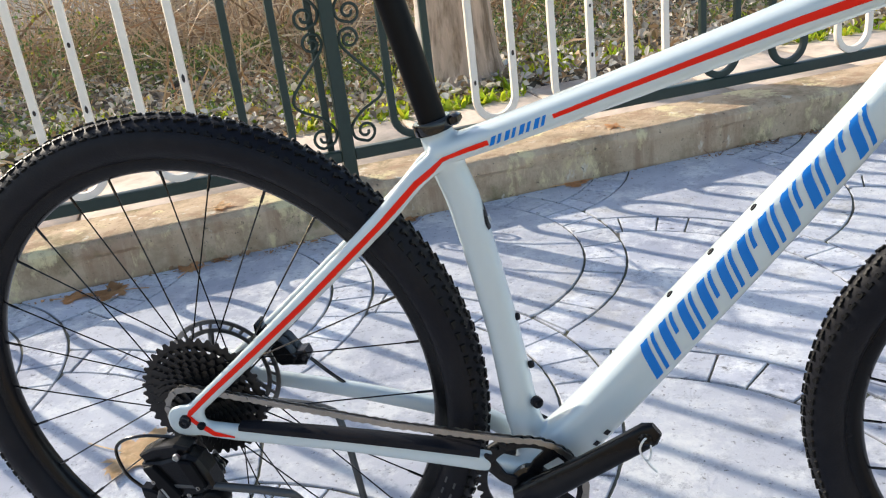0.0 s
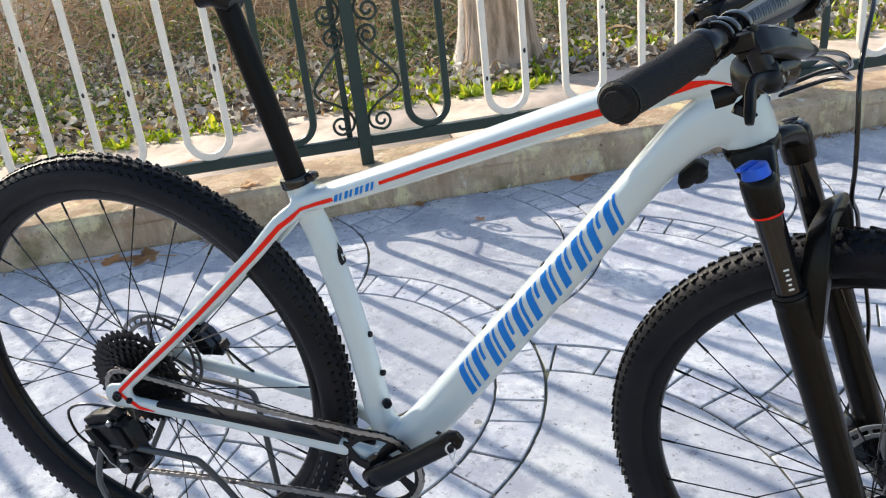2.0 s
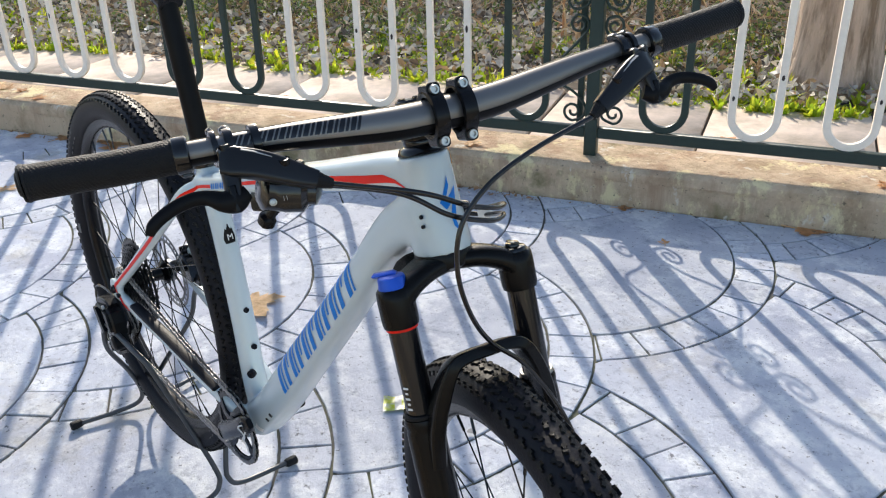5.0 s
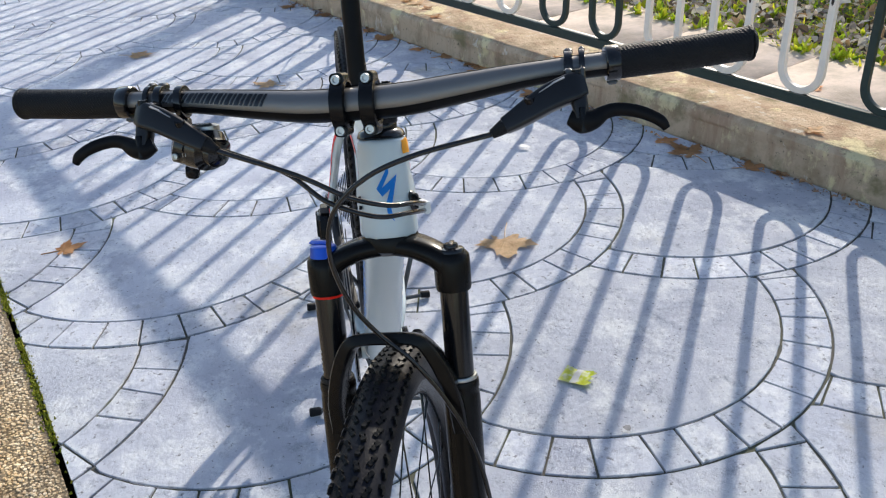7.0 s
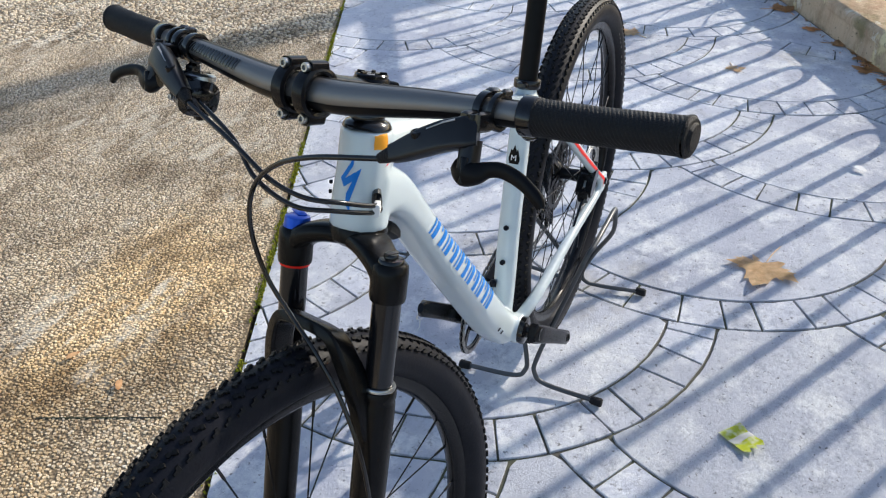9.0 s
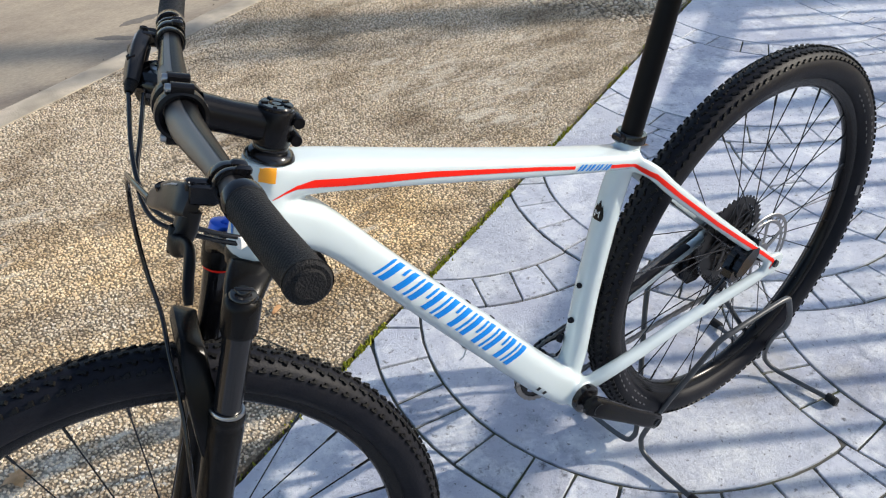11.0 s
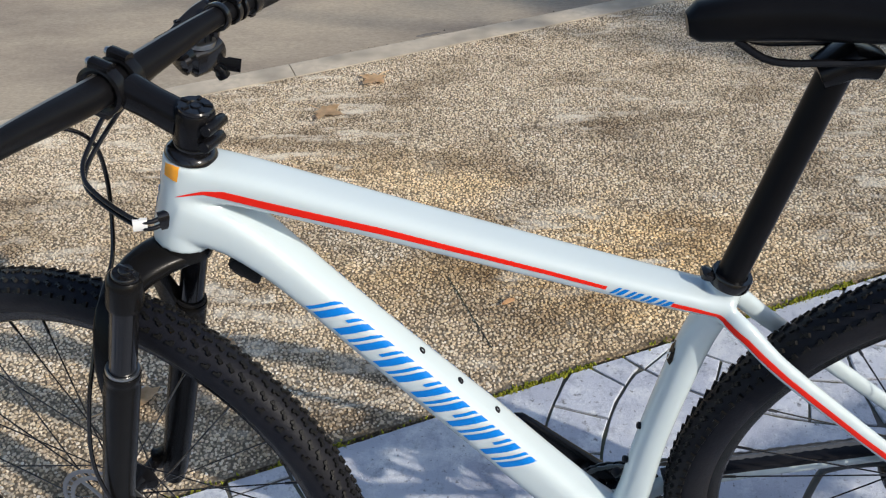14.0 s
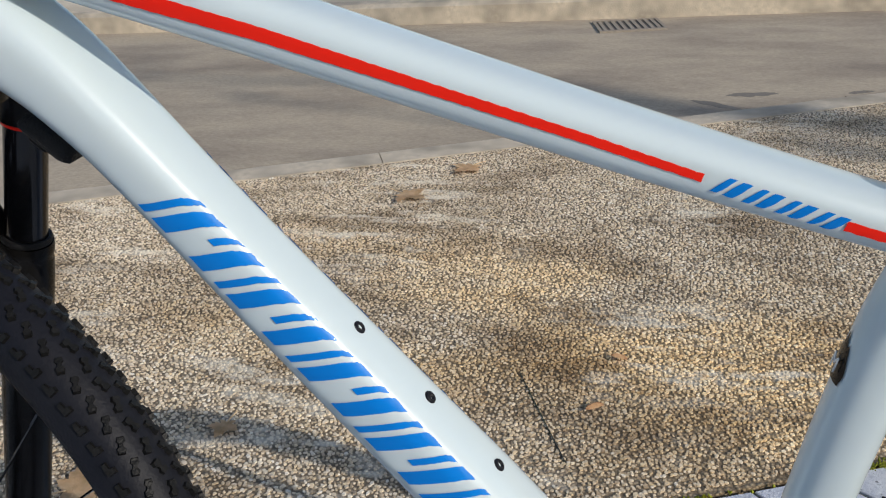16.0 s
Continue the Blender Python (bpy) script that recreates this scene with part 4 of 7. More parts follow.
def tree(at, r, height, seed, lime, reach=0.09, limb=0.4):
    rg = random.Random(seed)
    e = thing("tree", at, "thick-barked garden tree, limewashed on one side, beside the fence" if lime else "bare garden tree with grey bark behind the fence", "tree")
    bm = bmesh.new()
    seg = 28
    rings = []
    for k in range(26):
        t = k / 25
        z = height * t ** 1.5
        rr = r * (1 - 0.45 * t) + 0.35 * r * math.exp(-z / 0.12)
        ring = []
        for q in range(seg):
            a = 2 * math.pi * q / seg
            ridge = 1 + 0.05 * noise.noise(Vector((math.cos(a) * 4, math.sin(a) * 4, z * 1.1 + seed))) + 0.03 * noise.noise(Vector((math.cos(a) * 13, math.sin(a) * 13, z * 3)))
            ring.append(bm.verts.new((at[0] + rr * ridge * math.cos(a) + 0.05 * z * 0.3, at[1] + rr * ridge * math.sin(a), at[2] - 0.03 + z)))
        rings.append(ring)
    for a, b in zip(rings, rings[1:]):
        for q in range(seg):
            bm.faces.new((a[q], a[(q + 1) % seg], b[(q + 1) % seg], b[q]))
    bm.faces.new(rings[-1])
    part("trunk", bm, M_BARK, e)
    for k in range(7):
        a, z = k * 2.4, height * rg.uniform(.62, .98)
        p = Vector((at[0] + 0.015 * z, at[1], at[2] + z))
        pts = [p]
        d = Vector((math.cos(a), math.sin(a), 0.9)).normalized()
        for _ in range(6):
            p = p + d * height * reach
            d = (d + Vector((rg.gauss(0, .2), rg.gauss(0, .2), rg.gauss(0.05, .12)))).normalized()
            pts.append(p)
        bm = bmesh.new()
        sweep(bm, pts, [limb * r * (1 - 0.13 * q) for q in range(7)], 8)
        part("limb", bm, M_BARK, e)
        bm = bmesh.new()
        for _ in range(10):
            q = pts[rg.randint(2, 6)]
            dd = Vector((rg.gauss(0, 1), rg.gauss(0, 1), rg.gauss(.3, .6))).normalized()
            sweep(bm, [q, q + dd * 0.4, q + dd * 0.75 + Vector((0, 0, 0.08))], [0.012, 0.007, 0.002], 5)
        part("twigs", bm, M_BARK, e, kind="stuff")
    if lime:
        # a limewashed shell over part of the lower trunk
        bm = bmesh.new()
        rows = []
        for k in range(12):
            z = 0.02 + k * 0.13
            rr = r * (1 - 0.45 * (z / height) ** (1 / 1.5)) + 0.35 * r * math.exp(-z / 0.12)
            row = []
            for q in range(10):
                a = radians(150 + 9 * q)
                ridge = 1 + 0.05 * noise.noise(Vector((math.cos(a) * 4, math.sin(a) * 4, z * 1.1 + seed))) + 0.03 * noise.noise(Vector((math.cos(a) * 13, math.sin(a) * 13, z * 3)))
                fade = 0.004 if 0 < q < 9 else -0.004
                row.append(bm.verts.new((at[0] + (rr * ridge + fade) * math.cos(a) + 0.015 * z, at[1] + (rr * ridge + fade) * math.sin(a), at[2] - 0.03 + z)))
            rows.append(row)
        for a, b in zip(rows, rows[1:]):
            for q in range(9):
                bm.faces.new((a[q], a[q + 1], b[q + 1], b[q]))
        part("limewash", bm, M_LIME, e, "flaking white limewash")
    return e


tree((-0.31, 3.40, 0.12), 0.205, 5.0, 3, True)
tree((-10.6, 3.16, 0.1), 0.19, 7.6, 8, False, 0.055, 0.2)


# ---- fallen leaves and litter on the paving ----
def plane_leaf(x, y, z, size, turn, seed, curl=0.12, pale=False):
    """A lobed, five-pointed plane leaf with its stalk, dry and curled."""
    rg = random.Random(seed)
    lobes = [(-128, .42), (-66, .78), (0, 1.0), (62, .8), (126, .45)]
    out = []
    for k, (a, r) in enumerate(lobes):
        for da, rr in ((-24, .60), (-17, .78), (-14, .70), (-6, .86), (0, 1.0), (7, .85), (13, .72), (17, .80), (23, .60)):
            out.append((radians(a + da), r * rr * rg.uniform(.92, 1.06)))
        if k < 4:
            out.append((radians((a + lobes[k + 1][0]) / 2), 0.50))
    out.append((radians(180), 0.16))
    bm = bmesh.new()
    h = lambda px, py: size * (curl * (0.9 * (px * px + py * py) + 0.5 * noise.noise(Vector((px * 2.2, py * 2.2, seed)))) + 0.02)
    m = Matrix.Translation((x, y, z)) @ Matrix.Rotation(radians(turn), 4, "Z")
    top, mid = [], []
    for a, r in out:
        px, py = r * math.cos(a), r * math.sin(a)
        top.append(bm.verts.new(m @ Vector((px * size, py * size, h(px, py)))))
        mid.append(bm.verts.new(m @ Vector((px * .5 * size, py * .5 * size, h(px * .5, py * .5)))))
    c = bm.verts.new(m @ Vector((0, 0, size * 0.025)))
    n = len(top)
    for k in range(n):
        e = (k + 1) % n
        bm.faces.new((mid[k], mid[e], top[e], top[k]))
        bm.faces.new((c, mid[e], mid[k]))
    bmesh.ops.solidify(bm, geom=bm.faces[:], thickness=0.0008)
    sweep(bm, [m @ Vector((-0.1 * size, 0, 0.03 * size)), m @ Vector((-0.45 * size, 0.03 * size, 0.035 * size)), m @ Vector((-0.85 * size, 0.1 * size, 0.02 * size))], 0.0016, 5)
    return part("fallen_leaf", bm, M_PALELEAF if pale else M_DRYLEAF, None, "pale tan dry plane leaf lying on the paving" if pale else "dry brown curled plane leaf lying on the paving", category="leaf", group="fallen leaves")


for k, (x, y, s, a, pale) in enumerate([(-0.497, 0.440, 0.135, -8, True), (0.33, 2.08, 0.085, 20, False), (-1.005, 1.245, 0.115, 200, False), (-0.727, -0.925, 0.075, 110, False), (-1.15, 1.20, 0.075, 10, False), (-0.84, 1.395, 0.07, 90, False),
                                        (-1.957, 0.162, 0.065, 30, True), (-2.87, -1.035, 0.11, 80, True), (-2.6, 0.42, 0.07, 10, False), (-3.3, 0.1, 0.08, 150, False), (-3.93, -0.21, 0.10, 200, False), (-2.35, 0.62, 0.06, 50, False), (-4.28, -0.47, 0.11, 70, False),
                                        (-2.24, 0.71, 0.09, 300, False), (-1.74, 0.85, 0.09, 80, False), (-1.55, 1.0, 0.05, 10, False), (-3.0, 0.2, 0.07, 140, False), (-0.2, 1.78, 0.045, 40, False), (0.08, 1.66, 0.03, 140, False), (-2.71, -2.26, 0.10, 20, False), (-2.20, -0.315, 0.09, 250, True), (-1.9, 0.95, 0.06, 40, False), (-2.1, 0.80, 0.05, 160, False), (-0.5, 1.70, 0.05, 70, False), (-2.288, 0.654, 0.085, 20, False), (-2.13, 0.678, 0.08, 250, False), (-3.45, -0.035, 0.10, 15, False), (-2.83, 0.25, 0.095, 120, False), (-3.71, -0.237, 0.09, 330, False), (-0.76, 1.475, 0.05, 160, False), (-2.182, 0.689, 0.085, 40, False), (-2.014, 0.753, 0.080, 170, False), (-1.781, 0.850, 0.090, 290, False), (-2.426, 0.538, 0.075, 100, False), (-2.820, 0.300, 0.080, 220, False), (-1.870, 0.786, 0.060, 350, False)]):
    plane_leaf(x, y, 0.0005, s, a, k, 0.12, pale)
for k, (x, y, s, a, pale) in enumerate([(1.20, -1.82, 0.085, 150, True), (1.05, -2.06, 0.08, 60, True), (1.431, -0.504, 0.095, 215, True), (1.25, -0.708, 0.045, 90, True)]):
    plane_leaf(x, y, 0.003, s, a, 40 + k, 0.12, pale)
for k, (s, d, sz, a) in enumerate([(1.0, -0.03, 0.05, 150), (-2.6, -0.05, 0.06, 50), (-2.75, 0.03, 0.05, 200), (0.45, 0.3, 0.06, 70), (0.9, 0.38, 0.05, 10), (-0.7, 0.35, 0.055, 100), (-1.5, 0.3, 0.06, 33)]):
    p = FENCE @ Vector((s, d, CURB_H + 0.004 if d < 0.12 else 0.143))
    plane_leaf(p.x, p.y, p.z, sz, a, 70 + k)
for k, (x, y, sz, a, pale) in enumerate([(-0.785, 1.570, 0.060, 25, True), (-3.045, 0.426, 0.085, 60, True), (-2.93, 0.47, 0.07, 190, True), (-1.818, 0.949, 0.035, 10, False)]):
    plane_leaf(x, y, CURB_H + 0.003, sz, a, 90 + k, 0.16, pale)


def chip_leaf(x, y, L_, W_, turn, material, name, label, cat):
    bm = bmesh.new()
    m = Matrix.Translation((x, y, 0.004)) @ Matrix.Rotation(radians(turn), 4, "Z")
    up, dn = [], []
    for k in range(12):
        a = 2 * math.pi * k / 12
        px, py = math.cos(a) * L_ * (0.85 + .15 * math.cos(a)), math.sin(a) * W_
        up.append(bm.verts.new(m @ Vector((px, py, 0.004 + 0.3 * py * py / W_))))
    bm.faces.new(up)
    bmesh.ops.solidify(bm, geom=bm.faces[:], thickness=0.001)
    return part(name, bm, material, None, label, category=cat)


chip_leaf(-1.195, 0.658, 0.03, 0.014, 60, M_LABEL, "leaf_scrap", "small pale curled leaf on the paving", "leaf")
chip_leaf(0.40, 0.52, 0.011, 0.009, 20, M_MUD := mat("dried_mud", (0.27, 0.265, 0.27), 0.95, var=0.3, scale=90), "mud_spot", "small dried grey mud spot on the paving", "mud")
chip_leaf(0.588, -0.851, 0.022, 0.008, 35, M_DRYLEAF, "leaf_scrap", "narrow orange-brown dry leaf scrap on the driveway", "leaf")
chip_leaf(0.555, -1.02, 0.02, 0.008, 160, M_DRYLEAF, "leaf_scrap", "narrow orange-brown dry leaf scrap on the driveway", "leaf")

# brown crumbs and scraps gathered at the curb's foot and in the joints
def crumbs(rg):
    s = rg.uniform(-5, 3)
    if noise.noise(Vector((s * 1.6, 0.4, 8.0))) < -0.05 and rg.random() > 0.2:
        return None
    return FENCE @ Vector((s, CURB_FRONT - 0.008 - abs(rg.normal(0, 0.03)), 0.004))


v, f = cards(1700, 91, crumbs, lambda rg: (0.006 + 0.045 * rg.random() ** 5, 0.004 + 0.026 * rg.random() ** 5), 0.3, 0.3)
raw("leaf_crumbs", v, f, leaf_material("crumbs", [(0.40, 0.22, 0.11), (0.22, 0.13, 0.075), (0.56, 0.31, 0.15), (0.15, 0.095, 0.06)], 0.0, 0.85), None, "brown leaf crumbs gathered at the foot of the curb", "leaf litter", "stuff")

# torn yellow wrapper
M_WRAP = mat("yellow_wrapper", (0.66, 0.72, 0.04), 0.35, var=0.1, scale=40, second=(0.80, 0.82, 0.62), mix_scale=60, detail=1)
WR = Matrix.Translation((0.203, 0.468, 0.002)) @ Matrix.Rotation(radians(52), 4, "Z")


def wrap_z(px, py):
    return 0.004 + 0.006 * noise.noise(Vector((px * 38, py * 30, 3.3))) + 0.35 * max(0, px - 0.012)


def wrapper_sheet(u0, u1, tear, lift):
    bm = bmesh.new()
    grid = []
    for i in range(9):
        row = []
        for j in range(7):
            py = -0.031 + 0.062 * j / 6
            end = u1 + (tear * (noise.noise(Vector((j * 1.3, 5.1, 0))) + (0.7 if j % 2 else -0.4)))
            px = u0 + (end - u0) * i / 8
            row.append(bm.verts.new(WR @ Vector((px, py * (1 - 0.12 * i / 8), wrap_z(px, py) + lift))))
        grid.append(row)
    for a, b in zip(grid, grid[1:]):
        for k in range(6):
            bm.faces.new((a[k], b[k], b[k + 1], a[k + 1]))
    bmesh.ops.solidify(bm, geom=bm.faces[:], thickness=0.0003)
    return bm


wrapper = part("wrapper", wrapper_sheet(-0.040, 0.034, 0.012, 0.0), M_WRAP, None, "torn crumpled yellow paper wrapper on the paving", category="litter")
part("white_band", wrapper_sheet(-0.012, 0.004, 0.0, 0.0011), M_LABEL, wrapper, "white printed band")


# ---- the mountain bike ----
BB, RA = Vector((0.445, 0, 0.342)), Vector((0.017, 0, 0.445))
STEER = Matrix.Translation((0.948, 0, 0.845)) @ Matrix.Rotation(radians(-16.5), 4, "Y") @ Matrix.Rotation(radians(-16), 4, "Z")
FRONT_AXLE = STEER @ Matrix.Translation((0.051, 0, -0.502)) @ Matrix.Rotation(radians(-90), 4, "X")
REAR_AXLE = axis_y(RA.x, 0, RA.z)
bike = thing("mountain_bike", (0.5, 0, 0), "white hardtail mountain bike with red and blue graphics", "bicycle")


def at_y(p, y):
    return Vector((p[0], y, p[1]))


# frame: overlapping carbon tubes fused into one skin
bm = bmesh.new()
tt = [(0.362, 0.752), (0.40, 0.757), (0.53, 0.7945), (0.70, 0.8485), (0.80, 0.881), (0.88, 0.9065), (0.935, 0.918)]
rise = [0.0040 + 0.0035 * math.sin(k / 24 * math.pi) + 0.0045 * (k / 24) ** 2.2 for k in range(25)]
sweep(bm, [p + Vector((-0.3 * r, 0, r)) for p, r in zip(smooth_path([at_y(p, 0) for p in tt], 4), rise)], [(0.0250 + 0.0035 * k / 24, 0.0130 + 0.0020 * math.sin(k / 24 * math.pi) + 0.0120 * (k / 24) ** 2.2) for k in range(25)], 28, 3.1, side=(0, 1, 0))
dt = [(0.455, 0.345), (0.517, 0.410), (0.631, 0.5495), (0.747, 0.6945), (0.808, 0.774), (0.848, 0.823), (0.890, 0.861), (0.942, 0.884)]
slim = [0.0055 * math.sin(max(0, k - 8) / 20 * math.pi) for k in range(29)]
sweep(bm, [p + Vector((0.77 * q, 0, -0.64 * q)) for p, q in zip(smooth_path([at_y(p, 0) for p in dt], 4), slim)], [(0.030 + 0.003 * math.cos(k / 28 * 6), 0.0272 + 0.005 * (1 - k / 28) ** 3 + 0.007 * (k / 28) ** 5 - slim[k]) for k in range(29)], 28, 3.3, side=(0, 1, 0))
st = [(0.452, 0.345), (0.434, 0.41), (0.4195, 0.533), (0.3925, 0.682), (0.376, 0.738), (0.3655, 0.782)]
sweep(bm, smooth_path([at_y(p, 0) for p in st], 4), [(0.020 - 0.003 * k / 20, 0.024 - 0.0045 * min(1, k / 8)) for k in range(21)], 24, 2.3, side=(0, 1, 0))
head_axis = STEER.to_3x3() @ Vector((0, 0, 1))
h0, h1 = STEER.translation - head_axis * 0.002, STEER.translation + head_axis * 0.1055
sweep(bm, [h0.lerp(h1, k / 6) for k in range(7)], [0.0325, 0.032, 0.031, 0.0295, 0.0285, 0.0280, 0.0280], 28, 2.0, side=(0, 1, 0))
sweep(bm, [BB + Vector((0, -0.041, 0)), BB + Vector((0, 0.041, 0))], 0.027, 24)
for s in (-1, 1):
    ss = [(0.372, 0.012 * s, 0.752), (0.345, 0.034 * s, 0.735), (0.30, 0.045 * s, 0.690), (0.20, 0.054 * s, 0.602), (0.10, 0.062 * s, 0.516), (0.030, 0.068 * s, 0.458), (0.010, 0.070 * s, 0.443)]
    sweep(bm, smooth_path(ss, 4), [(0.0095 - 0.002 * k / 24, 0.0125 - 0.003 * k / 24) for k in range(25)], 16, 2.6, side=(0, 1, 0))
    cs = [(0.430, 0.030 * s, 0.350), (0.385, 0.044 * s, 0.372), (0.33, 0.050 * s, 0.384), (0.20, 0.058 * s, 0.406), (0.08, 0.066 * s, 0.421), (0.010, 0.070 * s, 0.433)]
    sweep(bm, smooth_path(cs, 4), [(0.011 - 0.003 * k / 20, 0.0145 - 0.004 * k / 20) for k in range(21)], 16, 2.8, side=(0, 1, 0))
    sweep(bm, [(0.016, 0.0655 * s, 0.441), (0.016, 0.0765 * s, 0.441)], [(0.026, 0.022)] * 2, 20, 2.4, side=(1, 0, 0))
bmesh.ops.recalc_face_normals(bm, faces=bm.faces)
frame_ob = part("frame", bm, M_WHITE, bike, "glossy white carbon frame")
mod = frame_ob.modifiers.new("fuse", "REMESH")
mod.mode, mod.voxel_size, mod.use_smooth_shade = "VOXEL", 0.0028, True
mod = frame_ob.modifiers.new("fair", "SMOOTH")
mod.factor, mod.iterations = 0.5, 12


def flank(x, z):
    """About how far the frame's side stands off its middle plane at (x, z)."""
    if x < 0.37 and z > 0.36:
        return float(np.interp(x, [0.0, 0.03, 0.10, 0.20, 0.30, 0.345, 0.37], [0.077, 0.0765, 0.0695, 0.0625, 0.0545, 0.044, 0.030]))
    return 0.031


def decal(name, polys, side, material, label="", step=0.004, lift=0.0007, parent=None):
    """Thin vinyl shapes given as outlines (x, z), cut fine and laid on the frame's flank (side -1 or 1)."""
    bm = bmesh.new()
    for poly in polys:
        f = bm.faces.new([bm.verts.new((x, 0, z)) for x, z in poly])
        bmesh.ops.triangulate(bm, faces=[f])
    for _ in range(5):
        long_edges = [e for e in bm.edges if e.calc_length() > step]
        if not long_edges:
            break
        bmesh.ops.subdivide_edges(bm, edges=long_edges, cuts=1)
        bmesh.ops.triangulate(bm, faces=[f for f in bm.faces if len(f.verts) > 3])
    for q in bm.verts:
        q.co.y = side * flank(q.co.x, q.co.z)
    ob = part(name, bm, material, parent or frame_ob, label, recalc=False)
    w = ob.modifiers.new("lay", "SHRINKWRAP")
    w.target, w.wrap_method, w.wrap_mode, w.offset = frame_ob, "NEAREST_SURFACEPOINT", "OUTSIDE_SURFACE", lift
    return ob


def ribbon(path, widths):
    """An outline round a path in (x, z), half as wide as told at each point."""
    up, dn = [], []
    n = len(path)
    for i, p in enumerate(path):
        a, b = Vector(path[max(0, i - 1)]), Vector(path[min(n - 1, i + 1)])
        d = (b - a).normalized()
        q = Vector((-d.y, d.x)) * widths[i]
        up.append(tuple(Vector(p) + q))
        dn.append(tuple(Vector(p) - q))
    quads = []
    for i in range(n - 1):
        quads.append([dn[i], dn[i + 1], up[i + 1], up[i]])
    return quads


def bars_along(p0, p1, count, height, stem, thin, slant, shares):
    """Slanted plain bars along a line: a broad one and a thin, often shorter one by turns."""
    a, b = Vector(p0), Vector(p1)
    d = (b - a).normalized()
    q = Vector((-d.y, d.x))
    pitch = (b - a).length / count
    out = []
    for k in range(count):
        share = shares[k % len(shares)]
        for off, w, lo, hi in ((0.0, stem, -0.5, 0.5), (stem + pitch * 0.16, thin, 0.5 - share, 0.5)):
            out.append([tuple(a + d * (pitch * k + u + slant * h * height) + q * h * height) for u, h in ((off, lo), (off + w, lo), (off + w, hi), (off, hi))])
    return out


for s in (-1, 1):
    tt_line = [(0.934, 0.9135), (0.905, 0.9175), (0.885, 0.9145), (0.85, 0.903), (0.812, 0.892), (0.730, 0.869), (0.630, 0.837), (0.56, 0.8145), (0.4985, 0.7935)]
    decal("stripe", ribbon(tt_line, [0.0003, 0.0022, 0.0048, 0.0052, 0.0050, 0.0043, 0.0034, 0.0030, 0.0026]), s, M_RED, "red pinstripe")
    stay = [(0.428, 0.769), (0.40, 0.7605), (0.378, 0.752), (0.348, 0.733), (0.30, 0.687), (0.20, 0.599), (0.13, 0.541), (0.06, 0.4845), (0.026, 0.4555), (0.0225, 0.4500), (0.032, 0.4395), (0.052, 0.4245), (0.078, 0.4195)]
    stay = stay if s < 0 else stay[:-2]
    decal("stripe", ribbon(stay, [0.0034] * (len(stay) - 1) + [0.0010]), s, M_RED, "red pinstripe")
    decal("model_mark", bars_along((0.4305, 0.769), (0.4945, 0.7917), 4, 0.0115, 0.0056, 0.0040, 0.6 * -s, (1.0,)), s, M_BLUE, "blue slanted bars")
    decal("down_tube_mark", bars_along((0.589 - 0.0023, 0.5005 + 0.0019) if s < 0 else (0.5835, 0.5045), (0.810 - 0.0023, 0.7755 + 0.0019) if s < 0 else (0.8045, 0.7795), 11, 0.046, 0.0122, 0.0056, 0.50 * -s, (1.0, 0.55, 1.0, 0.7)), s, M_BLUE, "large blue slanted bars along the down tube")
# head badge: a bent blue stroke on the front of the head tube
bm = bmesh.new()
zig = [(0.0028, 0.0690), (0.0028, 0.0580), (-0.0055, 0.0430), (0.0120, 0.0560), (0.0050, 0.0300), (0.0022, 0.0200), (0.0044, 0.0060), (-0.0020, 0.0160), (-0.0024, 0.0270), (0.0030, 0.0410), (-0.0060, 0.0335), (-0.0120, 0.0420), (-0.0010, 0.0600)]
vs = []
for y, z in zig:
    a = y / 0.0302
    vs.append(bm.verts.new(STEER.translation + Matrix.Rotation(radians(-16.5), 3, "Y") @ Vector((0.0312 * math.cos(a), 0.0312 * math.sin(a), z + 0.012))))
bm.faces.new(vs)
bmesh.ops.triangulate(bm, faces=bm.faces[:])
for _ in range(4):
    e = [e for e in bm.edges if e.calc_length() > 0.004]
    if e:
        bmesh.ops.subdivide_edges(bm, edges=e, cuts=1)
        bmesh.ops.triangulate(bm, faces=[f for f in bm.faces if len(f.verts) > 3])
ob = part("head_badge", bm, M_BLUE, frame_ob, "blue emblem", recalc=False)
w = ob.modifiers.new("lay", "SHRINKWRAP")
w.target, w.wrap_method, w.offset, w.wrap_mode = frame_ob, "NEAREST_SURFACEPOINT", 0.0008, "OUTSIDE_SURFACE"
decal("sticker", [[(0.9475, 0.9575), (0.9225, 0.9505), (0.9280, 0.9310), (0.953, 0.9385)]], 1, M_ORANGE, "orange sticker")

# size shield on the seat tube with its letter
bm = bmesh.new()
SH = Matrix.Translation((0.416, 0, 0.676)) @ Matrix.Rotation(radians(-13.5), 4, "Y")
shield = [(-0.011, -0.014), (0.011, -0.014), (0.0135, -0.005), (0.007, 0.012), (0.0045, 0.009), (0.0, 0.019), (-0.0045, 0.009), (-0.007, 0.012), (-0.0135, -0.005)]
fc = [bm.verts.new(SH @ Vector((0.004 - 14 * y * y, y, z))) for y, z in shield]
bm.faces.new(fc)
bmesh.ops.triangulate(bm, faces=bm.faces[:])
for _ in range(3):
    e = [e for e in bm.edges if e.calc_length() > 0.004]
    if e:
        bmesh.ops.subdivide_edges(bm, edges=e, cuts=1)
        bmesh.ops.triangulate(bm, faces=[f for f in bm.faces if len(f.verts) > 3])
shield_ob = part("size_shield", bm, M_BLACK, frame_ob, "black shield with the letter M", recalc=False)
w = shield_ob.modifiers.new("lay", "SHRINKWRAP")
